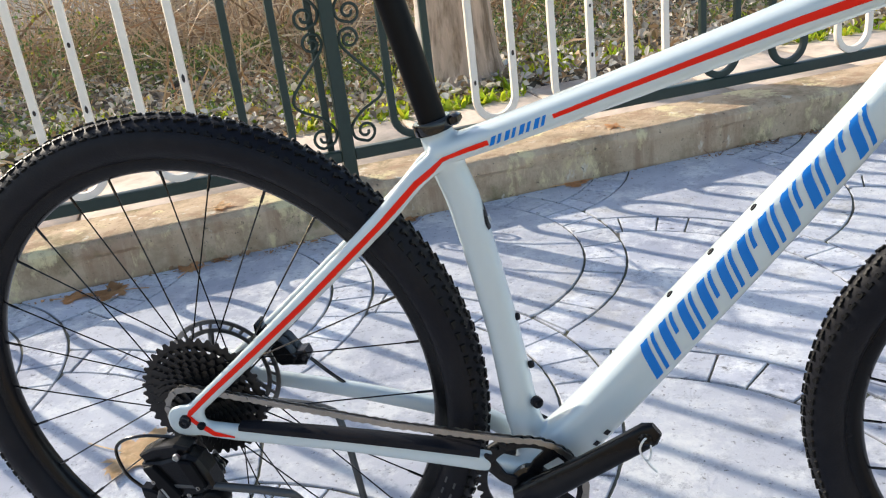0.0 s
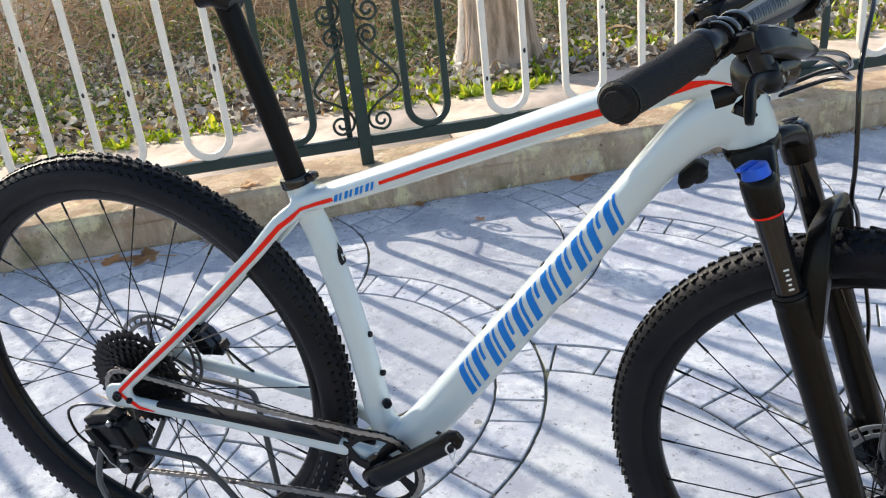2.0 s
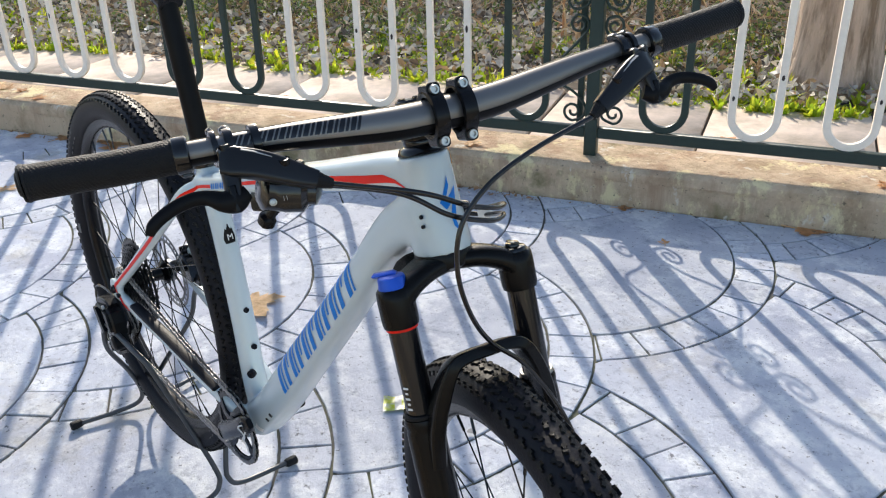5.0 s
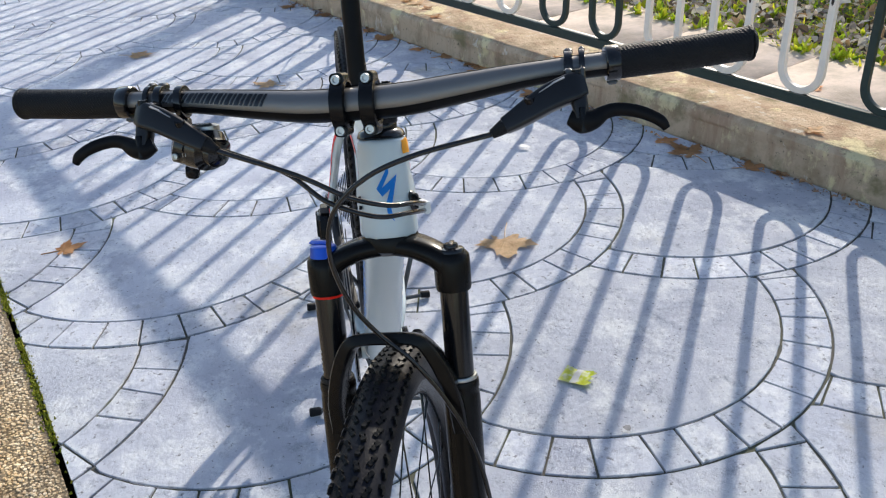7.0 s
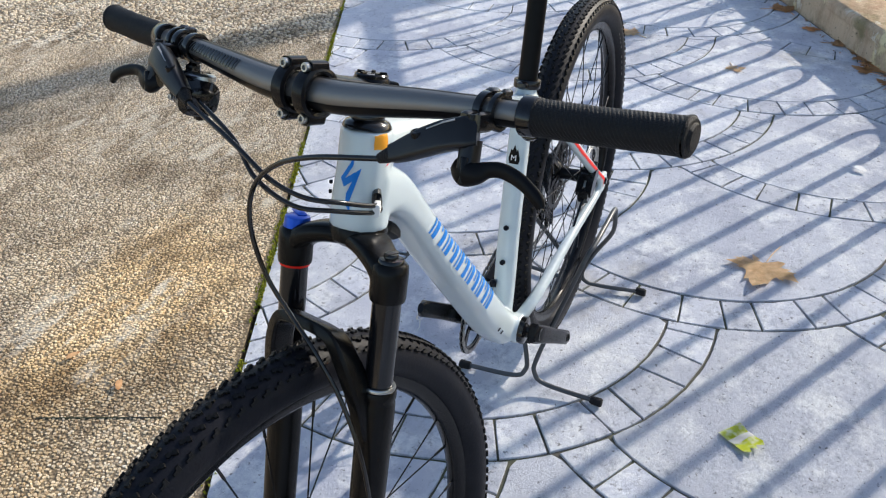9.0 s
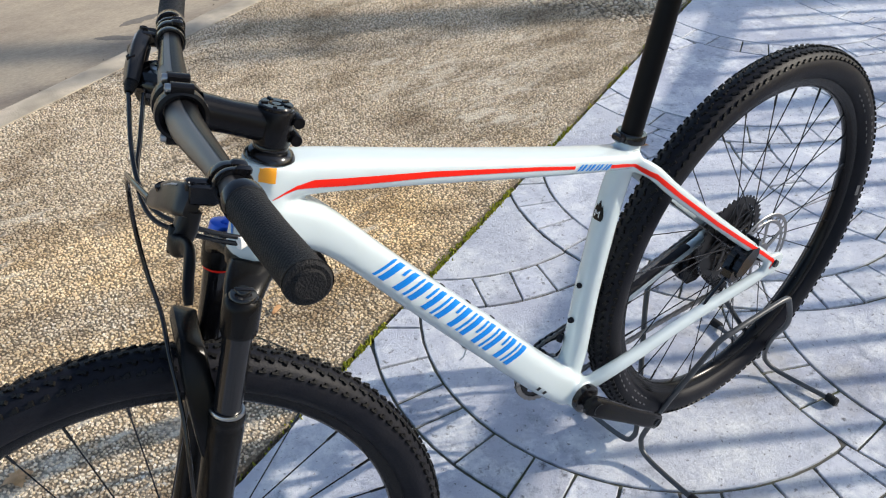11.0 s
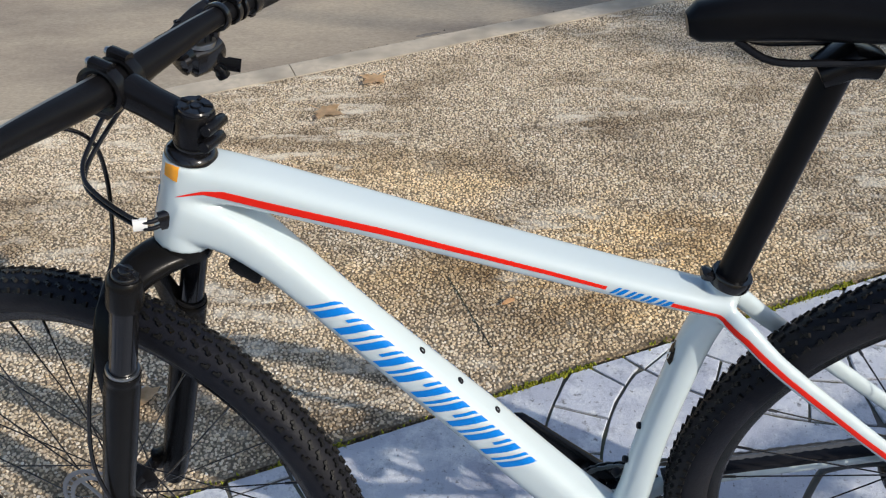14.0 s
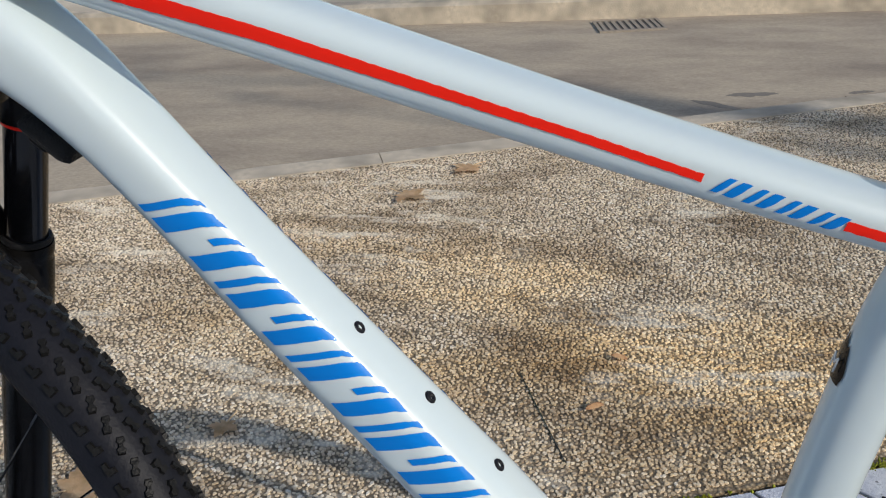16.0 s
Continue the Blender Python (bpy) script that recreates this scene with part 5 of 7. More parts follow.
w.target, w.wrap_method, w.offset, w.wrap_mode = frame_ob, "NEAREST_SURFACEPOINT", 0.0008, "OUTSIDE_SURFACE"


def lettering(text, size, m, material, parent, depth=0.0003):
    c = bpy.data.curves.new("lettering", "FONT")
    c.body, c.size, c.extrude, c.align_x, c.align_y = text, size, depth, "CENTER", "CENTER"
    c.materials.append(material)
    ob = new("lettering", c)
    ob.matrix_basis = m
    return under(ob, parent)


lettering("M", 0.014, Matrix.Translation((0.4165, 0, 0.6725)) @ Matrix.Rotation(radians(-13.5), 4, "Y") @ Matrix(((0, 0, 1, 0), (1, 0, 0, 0), (0, 1, 0, 0), (0, 0, 0, 1))), M_LABEL, frame_ob)

# bottle bosses, cable plugs and other fittings of the frame
boss = bmesh.new()
lathe(boss, [(0.0, 0.0012), (0.0022, 0.0012), (0.0026, 0.0032), (0.0046, 0.0032), (0.0056, 0.0020), (0.0058, -0.004)], None, 14)
me_boss = bpy.data.meshes.new("boss_bolt")
boss.to_mesh(me_boss)
boss.free()
me_boss.shade_smooth()
me_boss.materials.append(M_RUBBER)


def bolt_at(p, n, scale=0.82):
    ob = new("boss_bolt", me_boss)
    ob.matrix_basis = Matrix.Translation(Vector(p) + Vector(n).normalized() * 0.0014) @ Vector(n).normalized().to_track_quat("Z", "Y").to_matrix().to_4x4() @ Matrix.Scale(scale, 4)
    under(ob, frame_ob)


for x, z in ((0.7035, 0.6730), (0.6598, 0.6229), (0.6155, 0.572)):
    bolt_at((x, 0, z), (-0.77, 0, 0.64))
for x, z in ((0.4365, 0.547), (0.4485, 0.482)):
    bolt_at((x, 0, z), (0.97, 0, 0.24))
bolt_at((0.4545, -0.0135, 0.437), (0.55, -0.83, 0.1), 1.25)
for z in (0.891, 0.881):
    bolt_at((0.951 + (0.886 - z) * 0.3, -0.0285, z), (0.2, -1, 0), 0.38)
bolt_at((0.016, -0.0775, 0.442), (0, -1, 0), 1.3)
bolt_at((0.037, -0.0765, 0.437), (0, -1, 0), 0.9)
for x, z in ((0.520, 0.390), (0.533, 0.406)):
    decal("small_mark", [[(x, z), (x + 0.006, z - 0.006), (x + 0.011, z), (x + 0.005, z + 0.006)]], -1, M_BLACK)
    decal("small_mark", [[(x, z), (x + 0.006, z - 0.006), (x + 0.011, z), (x + 0.005, z + 0.006)]], 1, M_BLACK)
decal("serial_label", [[(0.480, 0.352), (0.497, 0.340), (0.505, 0.352), (0.488, 0.364)]], -1, M_LABEL, "small white label")
# rubber bump stop under the down tube
bm = bmesh.new()
BSM = Matrix.Translation((0.884, 0, 0.806)) @ Matrix.Rotation(radians(-42), 4, "Y")
box(bm, (0, 0, -0.004), (0.040, 0.030, 0.018), BSM, 0.005, 0.9)
box(bm, (0.004, 0, -0.014), (0.018, 0.016, 0.012), BSM, 0.004)
part("bump_stop", bm, M_GRIP, bike, "black rubber bump stop")
# protector on the drive-side chain stay
bm = bmesh.new()
sweep(bm, smooth_path([(0.085, -0.0665, 0.4315), (0.13, -0.064, 0.4265), (0.20, -0.059, 0.4175), (0.30, -0.053, 0.4035), (0.385, -0.046, 0.3885)], 4), [(0.0095 + 0.003 * k / 16, 0.0042 + 0.0024 * math.sin(k / 16 * 2.6)) for k in range(17)], 12, 3.0, side=(0, 1, 0))
part("chain_stay_guard", bm, M_RUBBER, bike, "ribbed black rubber chain stay guard")

# seat clamp, post, saddle
post_dir = (Vector((0.306, 0, 1.043)) - Vector((0.366, 0, 0.781))).normalized()
bm = bmesh.new()
SC = Matrix.Translation((0.3655, 0, 0.779)) @ post_dir.to_track_quat("Z", "Y").to_matrix().to_4x4()
lathe(bm, [(0.0165, 0.0), (0.0215, 0.0), (0.0225, 0.002), (0.0225, 0.012), (0.0215, 0.014), (0.0165, 0.014)], SC, 32, True)
box(bm, (0.0, 0.026, 0.007), (0.018, 0.013, 0.012), SC, 0.003)
lathe(bm, [(0.0, 0.0), (0.004, 0.0), (0.004, 0.018), (0.0, 0.018)], SC @ Matrix.Translation((-0.008, 0.026, 0.007)) @ Matrix.Rotation(radians(90), 4, "Y"), 10)
part("seat_clamp", bm, M_GLOSS, bike)
bm = bmesh.new()
sweep(bm, [Vector((0.366, 0, 0.781)) + post_dir * d for d in (-0.01, 0.0, 0.1, 0.2, 0.252)], [0.0158] * 5, 28)
part("seatpost", bm, M_CARBON, bike, "matte black seatpost")
bm = bmesh.new()
sweep(bm, [(0.326, 0, 1.026), (0.300, 0, 1.040), (0.276, 0, 1.034)], [(0.020, 0.013), (0.023, 0.016), (0.019, 0.012)], 16, 3, side=(0, 1, 0))
part("seat_head", bm, M_BLACK, bike)
for s in (-1, 1):
    bm = bmesh.new()
    sweep(bm, smooth_path([(0.405, 0.010 * s, 1.062), (0.375, 0.020 * s, 1.047), (0.330, 0.022 * s, 1.045), (0.270, 0.022 * s, 1.047), (0.215, 0.036 * s, 1.070)], 5), 0.0036, 8)
    part("saddle_rail", bm, M_BLACK, bike)
bm = bmesh.new()
secs = [(0.447, 0.010, 0.010, 1.068), (0.438, 0.017, 0.017, 1.070), (0.40, 0.020, 0.021, 1.074), (0.34, 0.027, 0.023, 1.077), (0.28, 0.047, 0.023, 1.079), (0.22, 0.068, 0.023, 1.082), (0.185, 0.071, 0.020, 1.086), (0.172, 0.055, 0.010, 1.088)]
sweep(bm, [(x, 0, z + 0.006) for x, w_, h_, z in secs], [(w_, h_) for x, w_, h_, z in secs], 24, 2.7, side=(0, 1, 0))
part("saddle", bm, M_CARBON, bike, "black padded saddle")


# ---- wheels ----
R_TYRE = 0.3745


def spoke_mesh(side, lead, flange_r, flange_z):
    bm = bmesh.new()
    a = Vector((flange_r, 0, flange_z * side))
    ang = radians(58 if lead else -58) / 1.0
    b = Vector((0.306 * math.cos(ang * 0.32), 0.306 * math.sin(ang * 0.32), 0.003 * side))
    a = Vector((flange_r * math.cos(-ang * 0.9), flange_r * math.sin(-ang * 0.9), flange_z * side))
    n = (b - a).normalized()
    sweep(bm, [a, a.lerp(b, 0.93)], 0.00105, 6)
    sweep(bm, [a.lerp(b, 0.93), b], 0.0019, 6)
    me = bpy.data.meshes.new("spoke")
    bm.to_mesh(me)
    bm.free()
    me.materials.append(M_GLOSS)
    return me


def wheel(name, M, rear):
    bm = bmesh.new()
    prof = [(0.3050, 0.0), (0.3070, 0.0075), (0.3135, 0.0128), (0.327, 0.0140), (0.3285, 0.0128), (0.322, 0.0115), (0.3205, 0.0), (0.322, -0.0115), (0.3285, -0.0128), (0.327, -0.0140), (0.3135, -0.0128), (0.3070, -0.0075)]
    lathe(bm, prof, M, 96, True)
    rim = part(name, bm, M_BLACK, bike, "black alloy rim with wire spokes and knobbly tyre")
    # tyre casing
    bm = bmesh.new()
    prof = []
    for k in range(22):
        a = radians(-152 + 304 * k / 21)
        prof.append((0.3475 + 0.0272 * math.cos(a), 0.0278 * math.sin(a)))
    lathe(bm, prof, M, 128, True)
    tyre = part("tyre", bm, M_RUBBER, rim, "black knobbly tyre")
    # knobs: waisted blocks on the crown, short hooked ones on the shoulders
    v, f = [], []
    n = 140
    waist = [(-1.0, -0.75), (-0.45, -1.0), (-0.18, -0.50), (0.18, -0.50), (0.45, -1.0), (1.0, -0.75), (1.0, 0.75), (0.45, 1.0), (0.18, 0.50), (-0.18, 0.50), (-0.45, 1.0), (-1.0, 0.75)]
    hook = [(-1.0, -1.0), (1.0, -1.0), (1.0, -0.1), (0.0, 0.1), (-0.2, 1.0), (-1.0, 1.0)]
    for k in range(n):
        for z, w_, l_, ph, skew, outline in ((-0.0228, 0.0062, 0.0098, 0.5, 0.0, hook), (-0.0125, 0.0060, 0.0122, 0.0, 0.55, waist), (0.0, 0.0062, 0.0116, 0.5, 0.35 if k % 2 else -0.35, waist), (0.0125, 0.0060, 0.0122, 0.05, -0.55, waist), (0.0228, 0.0062, 0.0098, 0.55, 0.0, hook)):
            th = 2 * math.pi * (k + ph) / n
            sa = max(-1, min(1, z / 0.0278))
            ca = math.sqrt(max(0.02, 1 - sa * sa))
            r0 = 0.3475 + 0.0272 * ca
            up = Vector((ca * math.cos(th), ca * math.sin(th), sa)).normalized()
            tan = (Vector((-math.sin(th), math.cos(th), 0)) + Vector((0, 0, skew))).normalized()
            lat = up.cross(tan) * (1 if z <= 0 else -1)
            c = Vector((r0 * math.cos(th), r0 * math.sin(th), z))
            h_ = 0.0030 if abs(z) > 0.02 else 0.0026
            i0, m = len(v), len(outline)
            for hh, k_ in ((-0.002, 1.10), (h_, 0.90)):
                for sx, sy in outline:
                    v.append(tuple(M @ (c + up * hh + tan * (sx * l_ / 2 * k_) + lat * (sy * w_ / 2 * k_))))
            f += [tuple(range(i0 + m, i0 + 2 * m))] + [(i0 + q, i0 + (q + 1) % m, i0 + m + (q + 1) % m, i0 + m + q) for q in range(m)]
    raw("tread_knob", v, f, M_KNOB, rim, "rows of small rubber knobs", kind="stuff")
    # plain sidewall marks
    for s in (-1, 1) if rear else ():
        for a0, cnt in ((200, 9), (20, 9)):
            for k in range(cnt):
                if k == 4:
                    continue
                bm = bmesh.new()
                q = []
                for da, r_, z_ in ((0, 0.3340, 0.0246), (1.6, 0.3340, 0.0246), (2.3, 0.3490, 0.0284), (0.7, 0.3490, 0.0284)):
                    a = radians(a0 + k * 3.1 + da)
                    q.append(bm.verts.new(M @ Vector((r_ * math.cos(a), r_ * math.sin(a), s * z_))))
                bm.faces.new(q)
                bmesh.ops.solidify(bm, geom=bm.faces[:], thickness=0.0004)
                part("sidewall_mark", bm, M_GREYMARK, rim)
        bm = bmesh.new()
        strip = []
        for k in range(9):
            a = radians(178 + k * 0.5)
            strip.append([bm.verts.new(M @ Vector((r_ * math.cos(a), r_ * math.sin(a), s * z_))) for r_, z_ in ((0.3350, 0.0252), (0.3420, 0.0276))])
        for a_, b_ in zip(strip, strip[1:]):
            bm.faces.new((a_[0], b_[0], b_[1], a_[1]))
        part("sidewall_label", bm, M_GREYMARK, rim, "grey printed strip")
    # hub
    zf = 0.029
    bm = bmesh.new()
    end = 0.068 if rear else 0.055
    lathe(bm, [(0.009, -end), (0.009, -end + 0.008), (0.013, -zf - 0.006), (0.024, -zf - 0.002), (0.026, -zf), (0.024, -zf + 0.003), (0.014, -zf + 0.010), (0.0125, 0.0), (0.014, zf - 0.010), (0.024, zf - 0.003), (0.026, zf), (0.024, zf + 0.002), (0.013, zf + 0.006), (0.009, end - 0.008), (0.009, end)], M, 32)
    part("hub", bm, M_BLACK, rim)
    kinds = [(s, l, spoke_mesh(s, l, 0.023, zf)) for s in (-1, 1) for l in (0, 1)]
    for q, (s, l, me) in enumerate(kinds):
        for k in range(7):
            ob = new("spoke", me)
            ob.matrix_basis = M @ Matrix.Rotation(2 * math.pi * (k / 7) + (0, 2, 1, 3)[q] * 2 * math.pi / 28 - radians(18.56 if l else -18.56), 4, "Z")
            under(ob, rim)
    # brake rotor on the left (+z of the axle frame is +y)
    bm = bmesh.new()
    zr = 0.040
    for r_ in (0.0785, 0.0655):
        sweep(bm, [(r_ * math.cos(a), r_ * math.sin(a), zr) for a in [2 * math.pi * k / 72 for k in range(72)]], [(0.0036, 0.0009)] * 72, 6, 6.0, closed=True, mtx=M)
    for k in range(30):
        a = 2 * math.pi * k / 30
        sweep(bm, [(0.067 * math.cos(a), 0.067 * math.sin(a), zr), (0.077 * math.cos(a + .05), 0.077 * math.sin(a + .05), zr)], [(0.0024, 0.0009)] * 2, 4, 4, mtx=M)
    for k in range(6):
        a = 2 * math.pi * k / 6
        sweep(bm, [(0.020 * math.cos(a), 0.020 * math.sin(a), zr), (0.045 * math.cos(a + .30), 0.045 * math.sin(a + .30), zr), (0.0645 * math.cos(a + .42), 0.0645 * math.sin(a + .42), zr)], [(0.0045, 0.0009)] * 3, 6, 5, mtx=M)
    lathe(bm, [(0.010, zr - 0.004), (0.023, zr - 0.004), (0.023, zr + 0.004), (0.010, zr + 0.004)], M, 24, True)
    part("brake_rotor", bm, M_ROTOR, rim, "steel brake disc with slots")
    return rim


M_ROTOR = mat("rotor_steel", (0.30, 0.30, 0.30), 0.38, metal=1.0, var=0.15, scale=80)
M_GREYMARK = mat("sidewall_print", (0.16, 0.16, 0.165), 0.7, var=0.2, scale=200)


def gear(bm, r, teeth, inner, z, t, M, tooth=0.0035):
    """A flat toothed ring."""
    n = teeth * 4
    lo, hi = [], []
    rings = []
    for h in (z - t / 2, z + t / 2):
        outer, inn = [], []
        for k in range(n):
            a = 2 * math.pi * k / n
            rr = r + (tooth if k % 4 in (1, 2) else -tooth * 0.6)
            outer.append(bm.verts.new(M @ Vector((rr * math.cos(a), rr * math.sin(a), h))))
            inn.append(bm.verts.new(M @ Vector((inner * math.cos(a), inner * math.sin(a), h))))
        rings.append((outer, inn))
    for k in range(n):
        e = (k + 1) % n
        (o0, i0), (o1, i1) = rings
        bm.faces.new((o0[k], o0[e], o1[e], o1[k]))
        bm.faces.new((i0[e], i0[k], i1[k], i1[e]))
        bm.faces.new((o1[k], o1[e], i1[e], i1[k]))
        bm.faces.new((o0[e], o0[k], i0[k], i0[e]))


front_wheel = wheel("front_wheel", FRONT_AXLE, False)
rear_wheel = wheel("rear_wheel", REAR_AXLE, True)
bm = bmesh.new()
for k, T in enumerate((42, 36, 32, 28, 25, 22, 19, 17, 15, 13, 11)):
    r = T * 0.00202
    z = -0.0235 - 0.0038 * k
    gear(bm, r, T, max(0.009, r - (0.013 if k < 5 else 0.02)), z, 0.0018, REAR_AXLE)
    if k < 5:
        for q in range(6):
            a = 2 * math.pi * q / 6 + 0.2 * k
            sweep(bm, [(0.015 * math.cos(a), 0.015 * math.sin(a), z), ((r - 0.012) * math.cos(a + .22), (r - 0.012) * math.sin(a + .22), z)], [(0.004, 0.0009)] * 2, 4, 4, mtx=REAR_AXLE)
lathe(bm, [(0.014, -0.022), (0.016, -0.022), (0.016, -0.063), (0.010, -0.064)], REAR_AXLE, 24)
part("cassette", bm, M_CASS := mat("black_steel", (0.035, 0.034, 0.034), 0.35, metal=0.8, var=0.2, scale=80), rear_wheel, "black steel sprocket cassette")

# chainset
CR = axis_y(BB.x, -0.050, BB.z)
bm = bmesh.new()
gear(bm, 0.0655, 32, 0.055, 0, 0.003, CR, 0.004)
lathe(bm, [(0.012, -0.004), (0.020, -0.004), (0.020, 0.003), (0.012, 0.003)], CR, 24, True)
for q in range(4):
    a = radians(q * 90 + 12)
    sweep(bm, [(0.016 * math.cos(a), 0.016 * math.sin(a), -0.001), (0.036 * math.cos(a + .1), 0.036 * math.sin(a + .1), -0.001), (0.057 * math.cos(a + .32), 0.057 * math.sin(a + .32), 0)], [(0.010, 0.002), (0.0075, 0.002), (0.010, 0.0016)], 8, 4, mtx=CR)
part("chainring", bm, M_BLACK, bike, "black toothed chainring")
arm_dir = Vector((0.152, 0, 0.115)).normalized()
for s, name, sgn in ((-1, "crank_arm", 1), (1, "crank_arm", -1)):
    d = arm_dir * sgn
    bm = bmesh.new()
    pts = [BB + d * t + Vector((0, s * y, 0)) for t, y in ((-0.018, 0.066), (-0.012, 0.067), (0.02, 0.072), (0.09, 0.083), (0.15, 0.090), (0.178, 0.092), (0.188, 0.092))]
    sweep(bm, pts, [(0.006, 0.010), (0.010, 0.0175), (0.0105, 0.0180), (0.0085, 0.0150), (0.0078, 0.0150), (0.0075, 0.0145), (0.0045, 0.0085)], 20, 3.2, side=(0, 1, 0))
    arm = part(name, bm, M_BLACK, bike, "black alloy crank arm without a pedal")
    bm = bmesh.new()
    lathe(bm, [(0.0, 0.004), (0.005, 0.004), (0.005, 0.001), (0.0085, 0.001), (0.0095, 0.006), (0.011, 0.006), (0.0115, -0.01)], axis_y(BB.x, 0, BB.z) @ Matrix.Translation((0, 0, s * 0.073)) @ (Matrix() if s > 0 else Matrix.Rotation(math.pi, 4, "X")), 20)
    part("axle_bolt", bm, M_GLOSS, arm)
    bm = bmesh.new()
    e = BB + d * 0.172
    lathe(bm, [(0.0, 0.0004), (0.0058, 0.0006), (0.0075, 0.0022), (0.0082, 0.0004)], axis_y(e.x, s * 0.0985, e.z) @ (Matrix() if s > 0 else Matrix.Rotation(math.pi, 4, "X")), 16)
    part("pedal_eye", bm, M_GLOSS, arm)
    bm = bmesh.new()
    lathe(bm, [(0.021, 0.0), (0.025, 0.0), (0.026, 0.004), (0.026, 0.010), (0.021, 0.012)], axis_y(BB.x, 0, BB.z) @ Matrix.Translation((0, 0, s * 0.040)) @ (Matrix() if s > 0 else Matrix.Rotation(math.pi, 4, "X")), 28)
    sweep(bm, [BB + Vector((0, s * 0.045, 0)), BB + Vector((0, s * 0.068, 0))], 0.0125, 20)
    part("bearing_cup", bm, M_GLOSS, bike)
    if s < 0:
        bm = bmesh.new()
        c = e + Vector((0, s * 0.1, 0))
        sweep(bm, [c + Vector((0.006 * math.cos(a), 0.004 * math.sin(2 * a), 0.014 * math.sin(a) - 0.012)) for a in [2 * math.pi * k / 20 for k in range(20)]], 0.0013, 6, closed=True)
        sweep(bm, [c + Vector((0, 0, -0.026)), c + Vector((0.006, 0.002, -0.037)), c + Vector((0.012, 0, -0.042))], 0.0012, 6)
        part("cable_tie", bm, M_LABEL, arm, "white plastic tie")

# chain: side plates in pairs along the loop of sprocket, ring and pulleys
PU, PL = Vector((0.020, 0, 0.358)), Vector((-0.032, 0, 0.293))
loop = []
for k in range(13):
    a = radians(260 - k * 15)
    loop.append((RA.x + 0.034 * math.cos(a), RA.z + 0.034 * math.sin(a), -0.056))
loop += [(RA.x + 0.10, RA.z + 0.016, -0.0555), (0.28, 0.428, -0.0525), (BB.x - 0.02, BB.z + 0.066, -0.050)]
for k in range(13):
    a = radians(95 - k * 15.5)
    loop.append((BB.x + 0.066 * math.cos(a), BB.z + 0.066 * math.sin(a), -0.050))
loop += [(0.30, 0.279, -0.052), (0.12, 0.2795, -0.054)]
for k in range(8):
    a = radians(-85 - k * 25)
    loop.append((PL.x + 0.019 * math.cos(a), PL.z + 0.019 * math.sin(a), -0.055))
for k in range(6):
    a = radians(-50 + k * 30)
    loop.append((PU.x + 0.018 * math.cos(a), PU.z + 0.018 * math.sin(a), -0.056))
P3 = [Vector((x, y, z)) for x, z, y in loop]
P3.append(P3[0])
seglen = [0]
for a, b in zip(P3, P3[1:]):
    seglen.append(seglen[-1] + (b - a).length)
count = 2 * round(seglen[-1] / 0.0127 / 2)


def on_loop(d):
    d = d % seglen[-1]
    for k in range(len(seglen) - 1):
        if seglen[k + 1] >= d:
            return P3[k].lerp(P3[k + 1], (d - seglen[k]) / max(1e-9, seglen[k + 1] - seglen[k]))


v, f = [], []
for k in range(count):
    a, b = on_loop(seglen[-1] * k / count), on_loop(seglen[-1] * (k + 1) / count)
    d = (b - a).normalized()
    n_ = d.cross(Vector((0, 1, 0))).normalized()
    off = 0.0027 if k % 2 else 0.0018
    for s in (-1, 1):
        i0 = len(v)
        for yy in (off, off + 0.0009):
            for t, h in ((-0.30, 0.0020), (-0.12, 0.0042), (0.2, 0.0042), (0.5, 0.0031), (0.8, 0.0042), (1.12, 0.0042), (1.30, 0.0020)):
                v.append(tuple(a + d * (0.0127 * t) + n_ * h + Vector((0, s * yy, 0))))
            for t, h in ((1.30, -0.0020), (1.12, -0.0042), (0.8, -0.0042), (0.5, -0.0031), (0.2, -0.0042), (-0.12, -0.0042), (-0.30, -0.0020)):
                v.append(tuple(a + d * (0.0127 * t) + n_ * h + Vector((0, s * yy, 0))))
        f.append(tuple(range(i0, i0 + 14)))
        f.append(tuple(range(i0 + 27, i0 + 13, -1)))
        f += [(i0 + q, i0 + (q + 1) % 14, i0 + 14 + (q + 1) % 14, i0 + 14 + q) for q in range(14)]
raw("chain", v, f, M_CHAIN, bike, "steel roller chain", kind="stuff")

# rear derailleur
DX = Matrix(((1, 0, 0, 0), (0, 0, -1, 0), (0, 1, 0, 0), (0, 0, 0, 1)))     # flat outlines (x, z), thickness out along -y
bm = bmesh.new()
prism(bm, [(-0.050, 0.403), (-0.030, 0.414), (0.004, 0.420), (0.024, 0.416), (0.020, 0.402), (-0.010, 0.392), (-0.040, 0.388)], 0.074, 0.098, DX, 0.003)
prism(bm, [(-0.046, 0.394), (-0.018, 0.398), (0.022, 0.410), (0.036, 0.404), (0.046, 0.384), (0.052, 0.360), (0.030, 0.350), (0.006, 0.345), (-0.014, 0.350), (-0.030, 0.366)], 0.078, 0.104, DX, 0.004)
derailleur = part("derailleur", bm, M_BLACK, bike, "black clutch rear derailleur", smooth=False)
bm = bmesh.new()
prism(bm, [(-0.040, 0.392), (-0.026, 0.396), (0.004, 0.352), (-0.006, 0.340), (-0.022, 0.352)], 0.104, 0.110, DX, 0.002)
prism(bm, [(0.010, 0.404), (0.028, 0.402), (0.042, 0.366), (0.028, 0.358)], 0.104, 0.1085, DX, 0.002)
part("outer_link", bm, M_CARBON, derailleur, smooth=False)
bm = bmesh.new()
